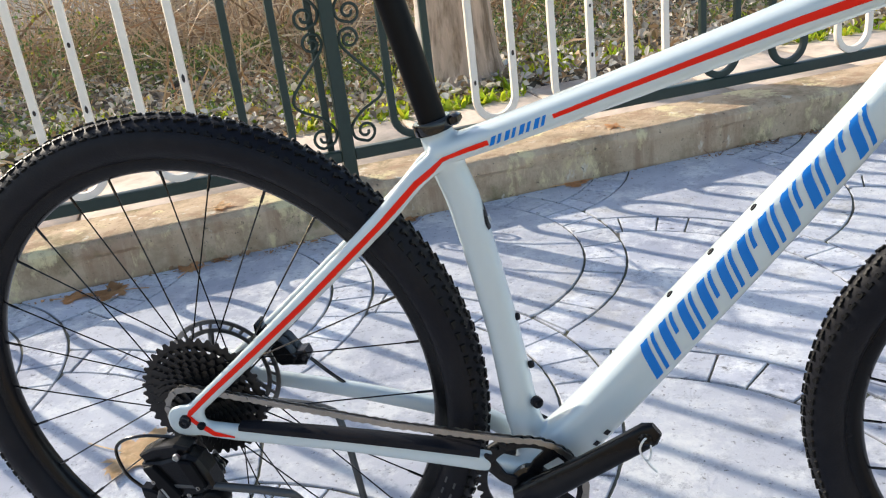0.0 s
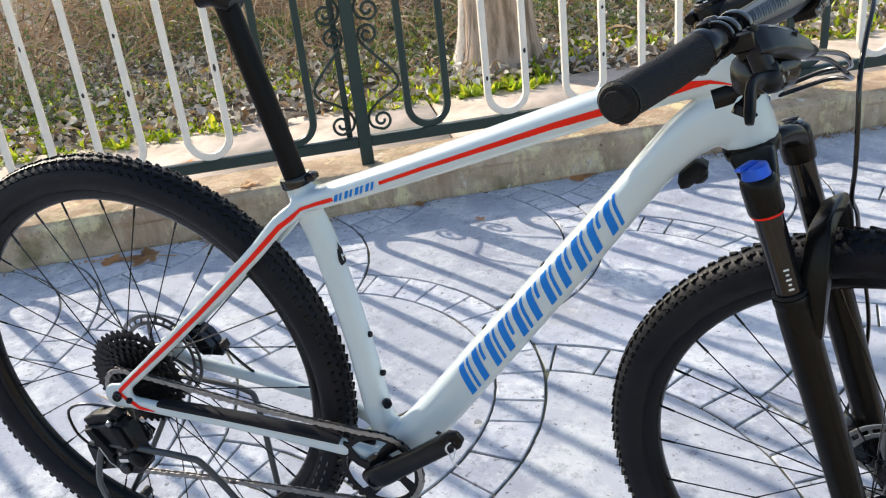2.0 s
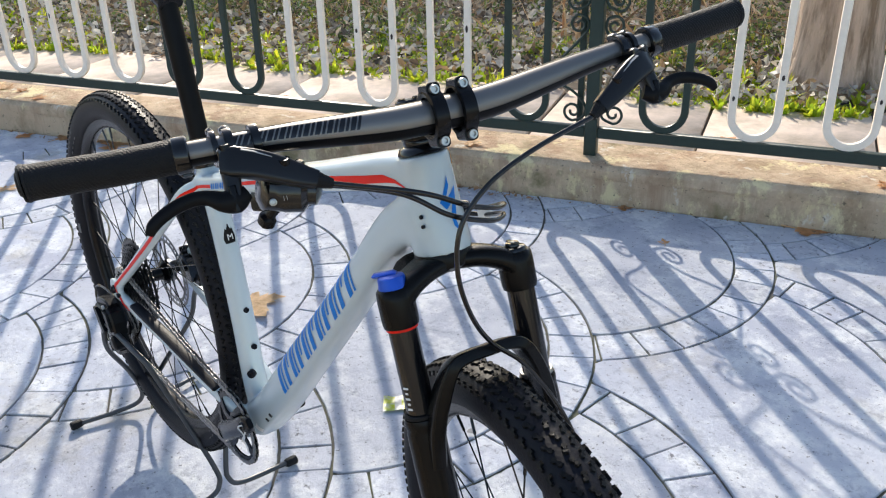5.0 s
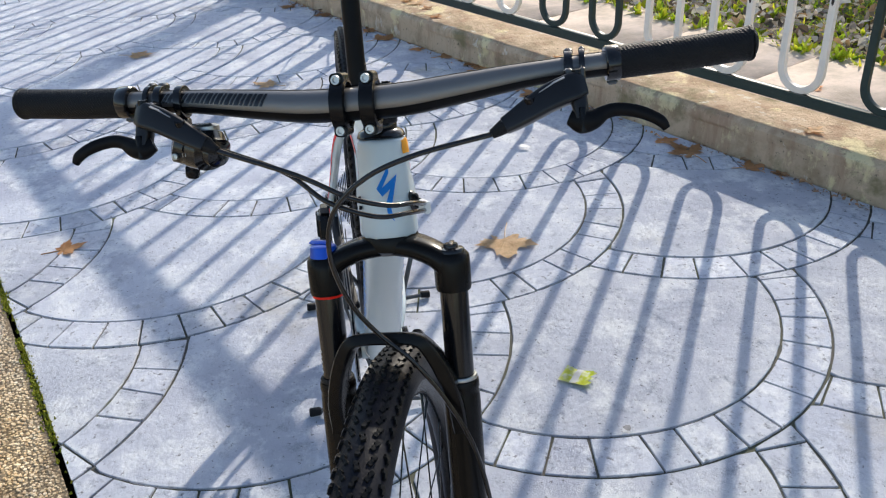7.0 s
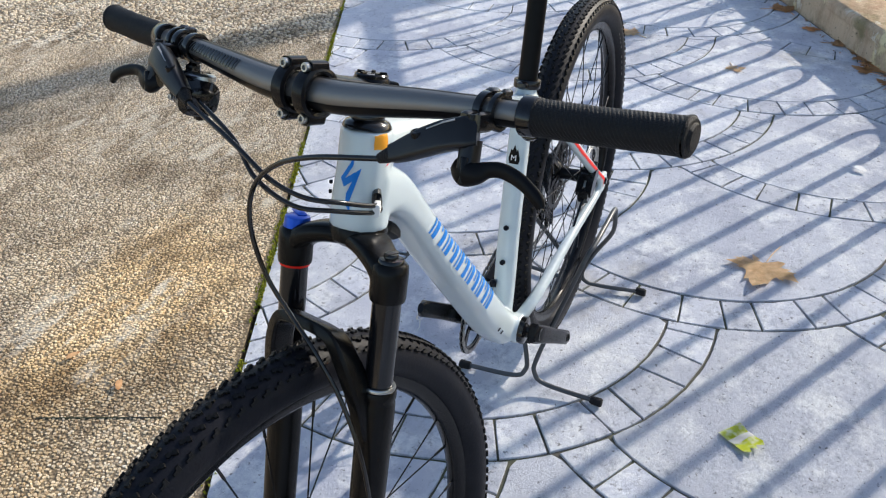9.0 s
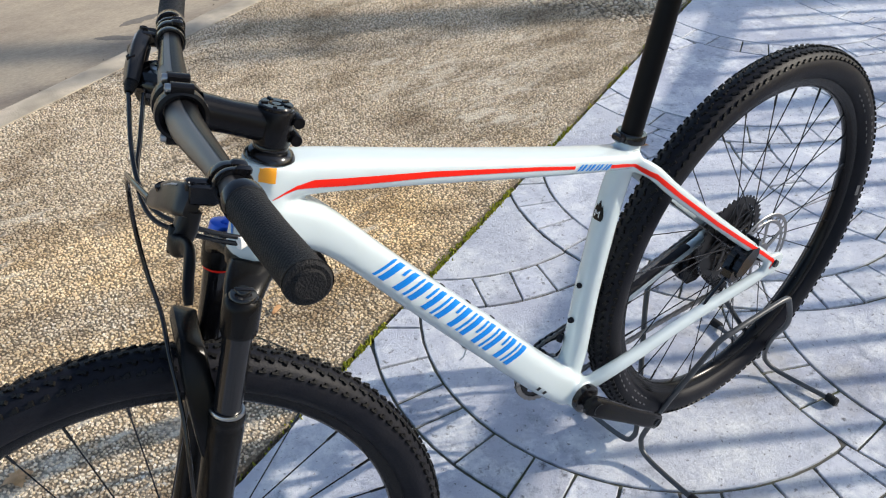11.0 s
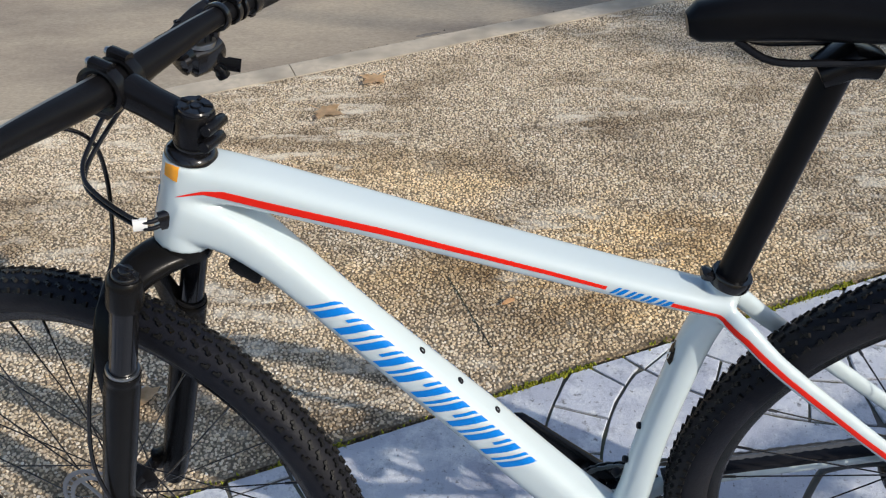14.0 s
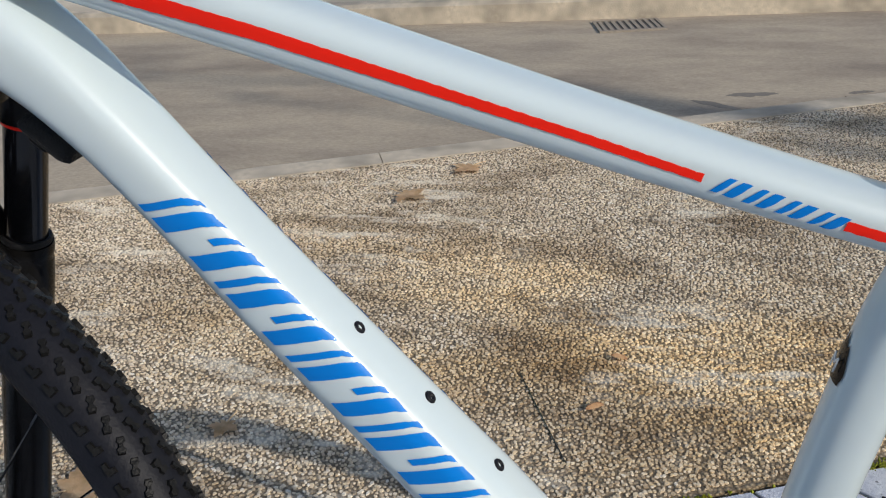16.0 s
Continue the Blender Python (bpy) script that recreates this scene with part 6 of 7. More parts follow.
prism(bm, [(0.000, 0.346), (0.030, 0.352), (0.050, 0.362), (0.060, 0.346), (0.056, 0.326), (0.040, 0.309), (0.010, 0.306), (-0.010, 0.318)], 0.080, 0.102, DX, 0.004)
part("knuckle", bm, M_BLACK, derailleur, smooth=False)
bm = bmesh.new()
lathe(bm, [(0.0, 0.013), (0.011, 0.013), (0.015, 0.010), (0.0165, 0.004), (0.0165, -0.010)], axis_y(0.046, -0.098, 0.343) @ Matrix.Rotation(math.pi, 4, "X"), 22)
part("clutch_housing", bm, M_CARBON, derailleur)
bm = bmesh.new()
lathe(bm, [(0.0, 0.010), (0.008, 0.010), (0.0105, 0.008), (0.0115, 0.002), (0.0115, -0.010)], axis_y(0.014, -0.098, 0.320) @ Matrix.Rotation(math.pi, 4, "X"), 20)
part("cage_pivot", bm, M_GLOSS, derailleur)
bm = bmesh.new()
prism(bm, [(-0.064, 0.348), (-0.050, 0.346), (-0.022, 0.332), (-0.012, 0.316), (-0.018, 0.306), (-0.050, 0.298), (-0.062, 0.316)], 0.078, 0.094, DX, 0.003)
part("cable_anchor", bm, M_BLACK, derailleur, smooth=False)
bm = bmesh.new()
for y in (-0.066, -0.046):
    sweep(bm, smooth_path([(0.034, y, 0.366), (0.018, y, 0.345), (-0.010, y, 0.312), (-0.040, y, 0.284)], 4), [(0.0012, 0.011)] * 13, 8, 5, side=(0, 1, 0))
part("cage", bm, M_BLACK, derailleur)
for p in (PU, PL):
    bm = bmesh.new()
    gear(bm, 0.0185, 12, 0.004, 0, 0.003, axis_y(p.x, -0.056, p.z), 0.002)
    part("pulley", bm, M_GRIP, derailleur)
for x, z, y, r in ((-0.030, 0.372, -0.1085, 0.0034), (0.030, 0.364, -0.1075, 0.0032), (0.012, 0.349, -0.103, 0.0036), (-0.038, 0.318, -0.0935, 0.0036), (0.008, 0.407, -0.104, 0.0050)):
    bm = bmesh.new()
    lathe(bm, [(0.0, 0.0006), (r * .5, 0.0006), (r * .6, 0.0020), (r * .9, 0.0018), (r, -0.002)], axis_y(x, y, z) @ Matrix.Rotation(math.pi, 4, "X"), 12)
    part("screw", bm, M_STEEL, derailleur, "steel screw")
bm = bmesh.new()
prism(bm, [(0.004, 0.336), (0.022, 0.339), (0.024, 0.333), (0.006, 0.330)], 0.102, 0.1026, DX)
part("plain_mark", bm, M_LABEL, derailleur, "short white printed bar", smooth=False)
bm = bmesh.new()
prism(bm, [(-0.022, 0.362), (-0.019, 0.363), (-0.009, 0.343), (-0.012, 0.342)], 0.110, 0.1106, DX)
part("plain_mark", bm, M_GREYTXT, derailleur, smooth=False)
bm = bmesh.new()
sweep(bm, [(-0.032, -0.095, 0.336), (-0.018, -0.100, 0.324), (0.004, -0.098, 0.306)], 0.0010, 6)
part("cable_end", bm, M_STEEL, derailleur, "bare cable end")

# rear brake caliper on the left stays
bm = bmesh.new()
for y in (0.047, 0.066):
    prism(bm, [(0.072, 0.500), (0.090, 0.505), (0.112, 0.490), (0.126, 0.468), (0.120, 0.456), (0.104, 0.454), (0.082, 0.470), (0.070, 0.486)], -y - 0.007, -y + 0.007, DX, 0.002)
prism(bm, [(0.106, 0.470), (0.136, 0.474), (0.140, 0.462), (0.134, 0.450), (0.112, 0.450)], -0.070, -0.048, DX, 0.003)
caliper = part("brake_caliper", bm, M_GLOSS, bike, "black hydraulic brake caliper")
for k in range(4):
    bm = bmesh.new()
    box(bm, (0.074 + 0.010 * k, 0.057, 0.508 - 0.005 * k), (0.004, 0.026, 0.016), None, 0.001)
    part("cooling_fin", bm, M_GLOSS, caliper)
bm = bmesh.new()
sweep(bm, smooth_path([(0.138, 0.060, 0.456), (0.165, 0.058, 0.432), (0.19, 0.058, 0.412), (0.205, 0.060, 0.400)], 5), 0.0026, 8)
part("brake_hose", bm, M_GLOSS, bike)
bm = bmesh.new()
sweep(bm, smooth_path([(-0.058, -0.086, 0.338), (-0.084, -0.086, 0.366), (-0.090, -0.082, 0.405), (-0.052, -0.078, 0.420), (0.02, -0.073, 0.414)], 6), 0.0023, 8)
part("gear_cable", bm, M_GLOSS, bike)
for s in (-1, 1):
    bm = bmesh.new()
    lathe(bm, [(0.0, 0.004), (0.006, 0.004), (0.0075, 0.002), (0.0075, -0.004)], axis_y(0.017, s * 0.0775, 0.445) @ (Matrix() if s > 0 else Matrix.Rotation(math.pi, 4, "X")), 18)
    part("axle_cap", bm, M_GLOSS, bike)

# ---- fork ----
LEG_X = 0.0235
bm = bmesh.new()
crown = [(LEG_X, -0.0695, -0.050), (LEG_X, -0.067, -0.036), (0.020, -0.055, -0.0235), (0.012, -0.034, -0.0150), (0.004, -0.015, -0.0125), (0.0, 0.0, -0.0120), (0.004, 0.015, -0.0125), (0.012, 0.034, -0.0150), (0.020, 0.055, -0.0235), (LEG_X, 0.067, -0.036), (LEG_X, 0.0695, -0.050)]
cp = smooth_path(crown, 4)
sweep(bm, cp, [(0.0175 + 0.0095 * math.sin(k / 40 * math.pi) ** 2, 0.0125 + 0.001 * math.cos(k / 20 * math.pi)) for k in range(41)], 18, 2.8, side=(1, 0, 0), mtx=STEER)
lathe(bm, [(0.031, 0.0), (0.0325, -0.005), (0.031, -0.016), (0.022, -0.022)], STEER, 32)
for s in (-1, 1):
    lathe(bm, [(0.0, -0.0185), (0.0165, -0.0185), (0.0192, -0.0215), (0.0199, -0.030), (0.0197, -0.056), (0.0188, -0.0602), (0.0157, -0.0608)], STEER @ Matrix.Translation((LEG_X, 0.0705 * s, 0)), 28)
fork = part("fork", bm, M_FORK := mat("fork_black", (0.006, 0.0057, 0.0055), 0.26, spec=0.16, var=0.15, scale=60, bump=0.04, bump_scale=500), bike, "black suspension fork crown")
for s in (-1, 1):
    LEG = STEER @ Matrix.Translation((LEG_X, 0.0705 * s, 0))
    bm = bmesh.new()
    lathe(bm, [(0.0156, -0.060), (0.0156, -0.200)], LEG, 28)
    part("stanchion", bm, M_GLOSS, fork, "glossy black stanchion")
    bm = bmesh.new()
    lathe(bm, [(0.0162, -0.163), (0.0198, -0.163), (0.0206, -0.166), (0.0206, -0.172), (0.0196, -0.175), (0.0203, -0.179), (0.0208, -0.192), (0.0206, -0.24), (0.0202, -0.34), (0.0195, -0.46), (0.0185, -0.505), (0.0160, -0.530), (0.0, -0.534)], LEG, 28)
    sweep(bm, [(0.026, 0.068 * s, -0.47), (0.040, 0.066 * s, -0.492), (0.051, 0.0635 * s, -0.498)], [(0.012, 0.018), (0.011, 0.019), (0.011, 0.018)], 14, 2.6, side=(0, 1, 0), mtx=STEER)
    part("lower_leg", bm, M_FORK, fork)
    bm = bmesh.new()
    lathe(bm, [(0.0161, -0.1625), (0.0188, -0.1625), (0.0193, -0.160), (0.0183, -0.158), (0.0161, -0.158)], LEG, 28, True)
    part("wiper_ring", bm, M_STEEL if s > 0 else M_GRIP, fork)
    bm = bmesh.new()
    lathe(bm, [(0.0, -0.0095), (0.007, -0.0095), (0.008, -0.011), (0.008, -0.0135), (0.0135, -0.0145), (0.0150, -0.0165), (0.0150, -0.020)] if s > 0 else [(0.0, -0.0050), (0.0110, -0.0052), (0.0138, -0.0066), (0.0146, -0.0090), (0.0150, -0.0150), (0.0156, -0.0165), (0.0156, -0.020)], LEG, 20)
    if s < 0:
        box(bm, (-0.004, -0.007, -0.0045), (0.011, 0.026, 0.0050), LEG @ Matrix.Rotation(radians(-25), 4, "Z"), 0.002)
    else:
        box(bm, (0, 0, -0.0095), (0.020, 0.0055, 0.0030), LEG, 0.001)
    part("adjuster", bm, M_GLOSS if s > 0 else M_BLUE_ANO, fork, "blue compression dial" if s < 0 else "black air cap")
LEG = STEER @ Matrix.Translation((LEG_X, -0.0705, 0))
bm = bmesh.new()
lathe(bm, [(0.0157, -0.0608), (0.0172, -0.0608), (0.0172, -0.0634), (0.0157, -0.0634)], LEG, 28, True)
part("travel_ring", bm, M_RED, fork, "thin red ring")
for k in range(5):
    bm = bmesh.new()
    box(bm, (0, 0, 0), (0.0006, 0.0035 if k % 2 else 0.006, 0.0022), LEG @ Matrix.Rotation(radians(-60), 4, "Z") @ Matrix.Translation((0.0157, 0, -0.150 + k * 0.006)))
    part("sag_mark", bm, M_LABEL, fork, smooth=False)
# arch
bm = bmesh.new()
arch = [(0.030, -0.069, -0.215), (0.042, -0.066, -0.178), (0.054, -0.055, -0.138), (0.061, -0.041, -0.110), (0.063, -0.026, -0.1025), (0.0635, 0.0, -0.1015), (0.063, 0.026, -0.1025), (0.061, 0.041, -0.110), (0.054, 0.055, -0.138), (0.042, 0.066, -0.178), (0.030, 0.069, -0.215)]
ap = smooth_path(arch, 4)
sweep(bm, ap, [(0.0165 - 0.003 * math.sin(k / 40 * math.pi) ** 2, 0.0090 - 0.0022 * math.sin(k / 40 * math.pi) ** 2) for k in range(41)], 16, 5.0, side=(1, 0, 0.3), mtx=STEER)
part("arch", bm, M_FORK, fork)
bm = bmesh.new()
lathe(bm, [(0.0, 0.078), (0.009, 0.078), (0.010, 0.07), (0.0095, -0.07), (0.010, -0.078), (0.0, -0.078)], FRONT_AXLE, 20)
part("through_axle", bm, M_BLACK, fork)
bm = bmesh.new()
box(bm, (0.002, 0.050, -0.462), (0.034, 0.016, 0.062), STEER, 0.005)
box(bm, (0.000, 0.068, -0.462), (0.030, 0.014, 0.056), STEER, 0.005)
box(bm, (0.001, 0.059, -0.434), (0.022, 0.030, 0.012), STEER, 0.003)
box(bm, (-0.016, 0.060, -0.446), (0.022, 0.022, 0.024), STEER, 0.005)
for k in range(4):
    box(bm, (-0.002, 0.059, -0.450 - 0.008 * k), (0.044, 0.026, 0.003), STEER, 0.001)
part("brake_caliper", bm, M_GLOSS, fork, "black front brake caliper")

# ---- headset, stem, bars ----
bm = bmesh.new()
lathe(bm, [(0.0255, 0.1060), (0.0266, 0.1065), (0.0262, 0.1085), (0.0238, 0.1128), (0.0205, 0.1145), (0.0190, 0.1152)], STEER, 32)
part("headset_cover", bm, M_GLOSS, bike)
bm = bmesh.new()
lathe(bm, [(0.0150, 0.1152), (0.0180, 0.1152), (0.0183, 0.1162), (0.0183, 0.1197), (0.0180, 0.1206), (0.0150, 0.1206)], STEER, 28, True)
part("spacer", bm, M_GLOSS, bike)
bm = bmesh.new()
lathe(bm, [(0.0, 0.1206), (0.0185, 0.1206), (0.0195, 0.1222), (0.0195, 0.1560), (0.0185, 0.1580), (0.0, 0.1580)], STEER, 28)
sweep(bm, [(0.012, 0, 0.1405), (0.045, 0, 0.1445), (0.074, 0, 0.1485)], [(0.0165, 0.0175), (0.0155, 0.0165), (0.017, 0.0175)], 22, 2.6, side=(0, 1, 0), mtx=STEER)
stem = part("stem", bm, M_BLACK, bike, "black alloy stem with a four-bolt faceplate")
for z in (0.130, 0.149):
    bm = bmesh.new()
    lathe(bm, [(0.0, -0.0165), (0.0055, -0.0165), (0.0062, -0.0155), (0.0062, 0.0155), (0.0055, 0.0165), (0.0, 0.0165)], STEER @ Matrix.Translation((-0.0215, 0, z)) @ Matrix.Rotation(radians(90), 4, "X"), 14)
    part("pinch_bolt", bm, M_BLACK, stem)
for s in (-1, 1):
    bm = bmesh.new()
    sweep(bm, [(0.0915 + 0.0215 * math.cos(a), 0.0145 * s, 0.148 + 0.0215 * math.sin(a)) for a in [2 * math.pi * k / 28 for k in range(28)]], [(0.0078, 0.0042)] * 28, 8, 4, side=(0, 1, 0), closed=True, mtx=STEER)
    for z in (0.172, 0.124):
        sweep(bm, [(0.083, 0.0145 * s, z), (0.104, 0.0145 * s, z)], [(0.0072, 0.0066)] * 2, 12, 3, side=(0, 1, 0), mtx=STEER)
    part("faceplate_band", bm, M_BLACK, stem)
bm = bmesh.new()
lathe(bm, [(0.0, 0.1625), (0.0045, 0.1625), (0.005, 0.1605), (0.0075, 0.1605), (0.0085, 0.1625), (0.0165, 0.1625), (0.0178, 0.1610), (0.0178, 0.1580)], STEER, 28)
part("top_cap", bm, M_GLOSS, stem)
for k in range(5):
    a = 2 * math.pi * k / 5
    bm = bmesh.new()
    sweep(bm, [(0.0085 * math.cos(a), 0.0085 * math.sin(a), 0.1632), (0.0158 * math.cos(a), 0.0158 * math.sin(a), 0.1632)], [(0.0012, 0.0010), (0.0024, 0.0010)], 8, 3, mtx=STEER)
    part("cap_rib", bm, M_BLACK, stem)
for s in (-1, 1):
    for z in (0.172, 0.124):
        bm = bmesh.new()
        lathe(bm, [(0.0, 0.002), (0.0022, 0.002), (0.0026, 0.0045), (0.0042, 0.0045), (0.0048, 0.003), (0.0048, -0.002)], STEER @ Matrix.Translation((0.1045, 0.0145 * s, z)) @ Matrix.Rotation(radians(90), 4, "Y"), 14)
        part("faceplate_bolt", bm, M_STEEL, stem, "bright steel bolt")
bar_pts = [(0.0600, 0.372, 0.1735), (0.0692, 0.30, 0.1685), (0.0785, 0.22, 0.1652), (0.0842, 0.165, 0.1618), (0.0885, 0.105, 0.1550), (0.0910, 0.055, 0.1495), (0.0915, 0.02, 0.148)]
LEAN = 0.010          # the bar stands a little higher on the one side
bar_all = [(x, y, z + LEAN * y) for x, y, z in bar_pts] + [(0.0915, 0, 0.148)] + [(x, -y, z - LEAN * y) for x, y, z in bar_pts[::-1]]
bp = smooth_path(bar_all, 4)
rads = []
for p in bp:
    y = abs(p.y)
    rads.append(0.0159 if y < 0.045 else 0.0159 - (0.0159 - 0.0111) * min(1, (y - 0.045) / 0.13) ** 1.3)
bm = bmesh.new()
sweep(bm, bp, rads, 22, mtx=STEER)
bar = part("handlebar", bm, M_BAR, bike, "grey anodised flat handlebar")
# black shell: the dark underside, and the rear's loss of sheen put into colour
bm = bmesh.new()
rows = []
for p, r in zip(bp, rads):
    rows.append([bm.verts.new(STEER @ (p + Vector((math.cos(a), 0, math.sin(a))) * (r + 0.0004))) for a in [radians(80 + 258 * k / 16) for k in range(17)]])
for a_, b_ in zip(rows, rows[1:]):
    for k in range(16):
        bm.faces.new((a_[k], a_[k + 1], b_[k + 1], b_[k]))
part("bar_underside", bm, M_CARBON, bar, "black underside and a rear painted dark for lost sheen")
for k in range(11):
    bm = bmesh.new()
    for s, w_ in ((0, 0.0046), (0.0062, 0.0026)):
        q = []
        for da, dy in ((-24, 0), (-24, w_), (24, w_ + 0.006), (24, 0.006)):
            y = -0.205 + k * 0.0105 + s + dy
            cx = np.interp(-y, [p[1] for p in bar_pts[::-1]], [p[0] for p in bar_pts[::-1]])
            cz = LEAN * y + np.interp(-y, [p[1] for p in bar_pts[::-1]], [p[2] for p in bar_pts[::-1]])
            rr = 0.0155 - (0.0159 - 0.0111) * min(1, max(0, (-y - 0.045)) / 0.13) ** 1.3 + 0.0011
            q.append((y, cx, cz, rr, da))
        n = 6
        rows = []
        for i in range(n + 1):
            t = i / n
            row = []
            for j in (0, 1):
                y = q[j][0] + (q[3 - j][0] - q[j][0]) * t
                a = radians(22 + -24 + 48 * t)
                row.append(bm.verts.new(STEER @ Vector((q[j][1] + q[j][3] * math.cos(a), y, q[j][2] + q[j][3] * math.sin(a)))))
            rows.append(row)
        for a_, b_ in zip(rows, rows[1:]):
            bm.faces.new((a_[0], a_[1], b_[1], b_[0]))
    part("bar_mark", bm, M_GLOSS, bar)


def bar_at(y):
    ys = [p[1] for p in bar_pts[::-1]]
    a = abs(y)
    return Vector((np.interp(a, ys, [p[0] for p in bar_pts[::-1]]), y, LEAN * y + np.interp(a, ys, [p[2] for p in bar_pts[::-1]])))


for s in (-1, 1):
    # grip: a sleeve with slanting ridges, a plain flange and a clamp ring
    bm = bmesh.new()
    rows = []
    n, m = 150, 96
    for k in range(n + 1):
        y = 0.371 - 0.123 * k / n
        o = bar_at(y * s)
        plain = k < 4 or k > n - 5
        ring = []
        for q in range(m):
            a = 2 * math.pi * q / m
            ridge = 0.0 if plain else 0.00026 * math.sin(16 * a + 2 * math.pi * y / 0.0034 * s)
            r = (0.0160 if plain else 0.0153) + ridge + 0.0005 * max(0, 1 - k / 12)
            ring.append(bm.verts.new(STEER @ (o + Vector((r * math.cos(a), 0, r * math.sin(a))))))
        rows.append(ring)
    for r0, r1 in zip(rows, rows[1:]):
        for q in range(m):
            bm.faces.new((r0[q], r0[(q + 1) % m], r1[(q + 1) % m], r1[q]))
    bm.faces.new(rows[-1])
    sweep(bm, [bar_at(0.3738 * s), bar_at(0.3728 * s), bar_at(0.3709 * s)], [0.0138, 0.0154, 0.0163], 32, mtx=STEER)
    grip = part("grip", bm, M_GRIP, bike, "black rubber grip with fine slanting ridges")
    a, b = bar_at(0.250 * s), bar_at(0.237 * s)
    bm = bmesh.new()
    sweep(bm, [a, a.lerp(b, 0.1), a.lerp(b, 0.9), b], [0.0158, 0.0168, 0.0168, 0.0155], 24, mtx=STEER)
    box(bm, tuple(a.lerp(b, 0.5) + Vector((-0.003, 0, -0.0165))), (0.010, 0.010, 0.007), STEER, 0.002)
    part("lock_ring", bm, M_GLOSS, grip)
    bm = bmesh.new()
    e = bar_at(0.372 * s)
    sweep(bm, [e, Vector((e.x - 0.0003, 0.3755 * s, e.z))], [0.0125, 0.0100], 20, mtx=STEER)
    part("end_cap", bm, M_GRIP, grip)

    # brake lever: two clamp bands, a tapering reservoir, a web down to the pivot, the blade
    lv = lambda x, y, z: Vector((x, y * s, z))
    body = smooth_path([lv(0.1070, 0.2170, 0.1520), lv(0.1105, 0.2080, 0.1505), lv(0.1155, 0.1900, 0.1445), lv(0.1195, 0.1720, 0.1355), lv(0.1220, 0.1560, 0.1265), lv(0.1240, 0.1440, 0.1205)], 4)
    def along(k, sizes):
        x = k / 20 * (len(sizes) - 1)
        i = min(int(x), len(sizes) - 2)
        return tuple(sizes[i][d] + (sizes[i + 1][d] - sizes[i][d]) * (x - i) for d in (0, 1))
    bm = bmesh.new()
    sweep(bm, body, [along(k, ((0.0060, 0.0105), (0.0084, 0.0132), (0.0086, 0.0126), (0.0084, 0.0115), (0.0078, 0.0095), (0.0070, 0.0076))) for k in range(21)], 24, 5.0, side=(1, 0, 0.3), mtx=STEER)
    sweep(bm, [lv(0.1075, 0.2110, 0.1450), lv(0.1100, 0.2130, 0.1310), lv(0.1130, 0.2145, 0.1215)], [(0.0085, 0.0085), (0.0075, 0.0092), (0.0070, 0.0090)], 14, 3.5, side=(0, 1, 0), mtx=STEER)
    lever = part("brake_lever", bm, M_LEVER, bike, "black hydraulic brake lever")
    for y, w_ in ((0.2035, 0.0042), (0.2160, 0.0028)):
        c = bar_at(y * s)
        bm = bmesh.new()
        sweep(bm, [c + Vector((0.0142 * math.cos(t), 0, 0.0142 * math.sin(t))) for t in [2 * math.pi * k / 22 for k in range(22)]], [(w_, 0.0026)] * 22, 8, 4, side=(0, 1, 0), closed=True, mtx=STEER)
        box(bm, tuple(c + Vector((-0.006, 0, 0.0150))), (0.013, w_ * 2.1, 0.0075), STEER, 0.002)
        box(bm, tuple(c + Vector((0.0210, 0, -0.007))), (0.022, w_ * 1.9, 0.017), STEER, 0.002)
        part("clamp_band", bm, M_GLOSS, lever)
    bm = bmesh.new()
    blade = smooth_path([lv(0.1115, 0.2040, 0.1235), lv(0.1150, 0.2140, 0.1195), lv(0.1145, 0.2240, 0.1208), lv(0.1122, 0.2345, 0.1262), lv(0.1112, 0.2470, 0.1282), lv(0.1125, 0.2620, 0.1258), lv(0.1145, 0.2750, 0.1210), lv(0.1152, 0.2840, 0.1152), lv(0.1148, 0.2885, 0.1088)], 4)
    wide = ((0.0060, 0.0075), (0.0078, 0.0112), (0.0068, 0.0092), (0.0046, 0.0066), (0.0042, 0.0062), (0.0042, 0.0060), (0.0040, 0.0056), (0.0040, 0.0054), (0.0030, 0.0036))
    sweep(bm, blade, [(wide[k // 4][0] + (wide[min(8, k // 4 + 1)][0] - wide[k // 4][0]) * (k % 4) / 4, wide[k // 4][1] + (wide[min(8, k // 4 + 1)][1] - wide[k // 4][1]) * (k % 4) / 4) for k in range(33)], 14, 2.8, side=(1, 0, 0), mtx=STEER)
    part("blade", bm, M_CARBON, lever)
    bm = bmesh.new()
    lathe(bm, [(0.0, 0.100), (0.0030, 0.100), (0.0036, 0.099), (0.0036, 0.078), (0.0, 0.078)], STEER @ Matrix.Translation(lv(0.1190, 0.2150, 0.0330)), 14)
    part("pivot_pin", bm, M_BLACK, lever)
    bm = bmesh.new()
    sweep(bm, [body[6] + Vector((0.0040, 0, 0.0124)), body[8] + Vector((0.0040, 0, 0.0121)), body[11] + Vector((0.0040, 0, 0.0112))], [(0.0005, 0.0018)] * 3, 6, 4, side=(0.4, 0, 1), mtx=STEER)
    part("lever_mark", bm, M_GREYTXT, lever, "short pale printed bar")
    bm = bmesh.new()
    lathe(bm, [(0.0, 0.0016), (0.0026, 0.0016), (0.0034, 0.0026), (0.0046, 0.0022), (0.0048, -0.004)], STEER @ Matrix.Translation(body[3] + Vector((-0.001, 0, 0.0128))), 14)
    part("bleed_screw", bm, M_BLACK, lever)
    bm = bmesh.new()
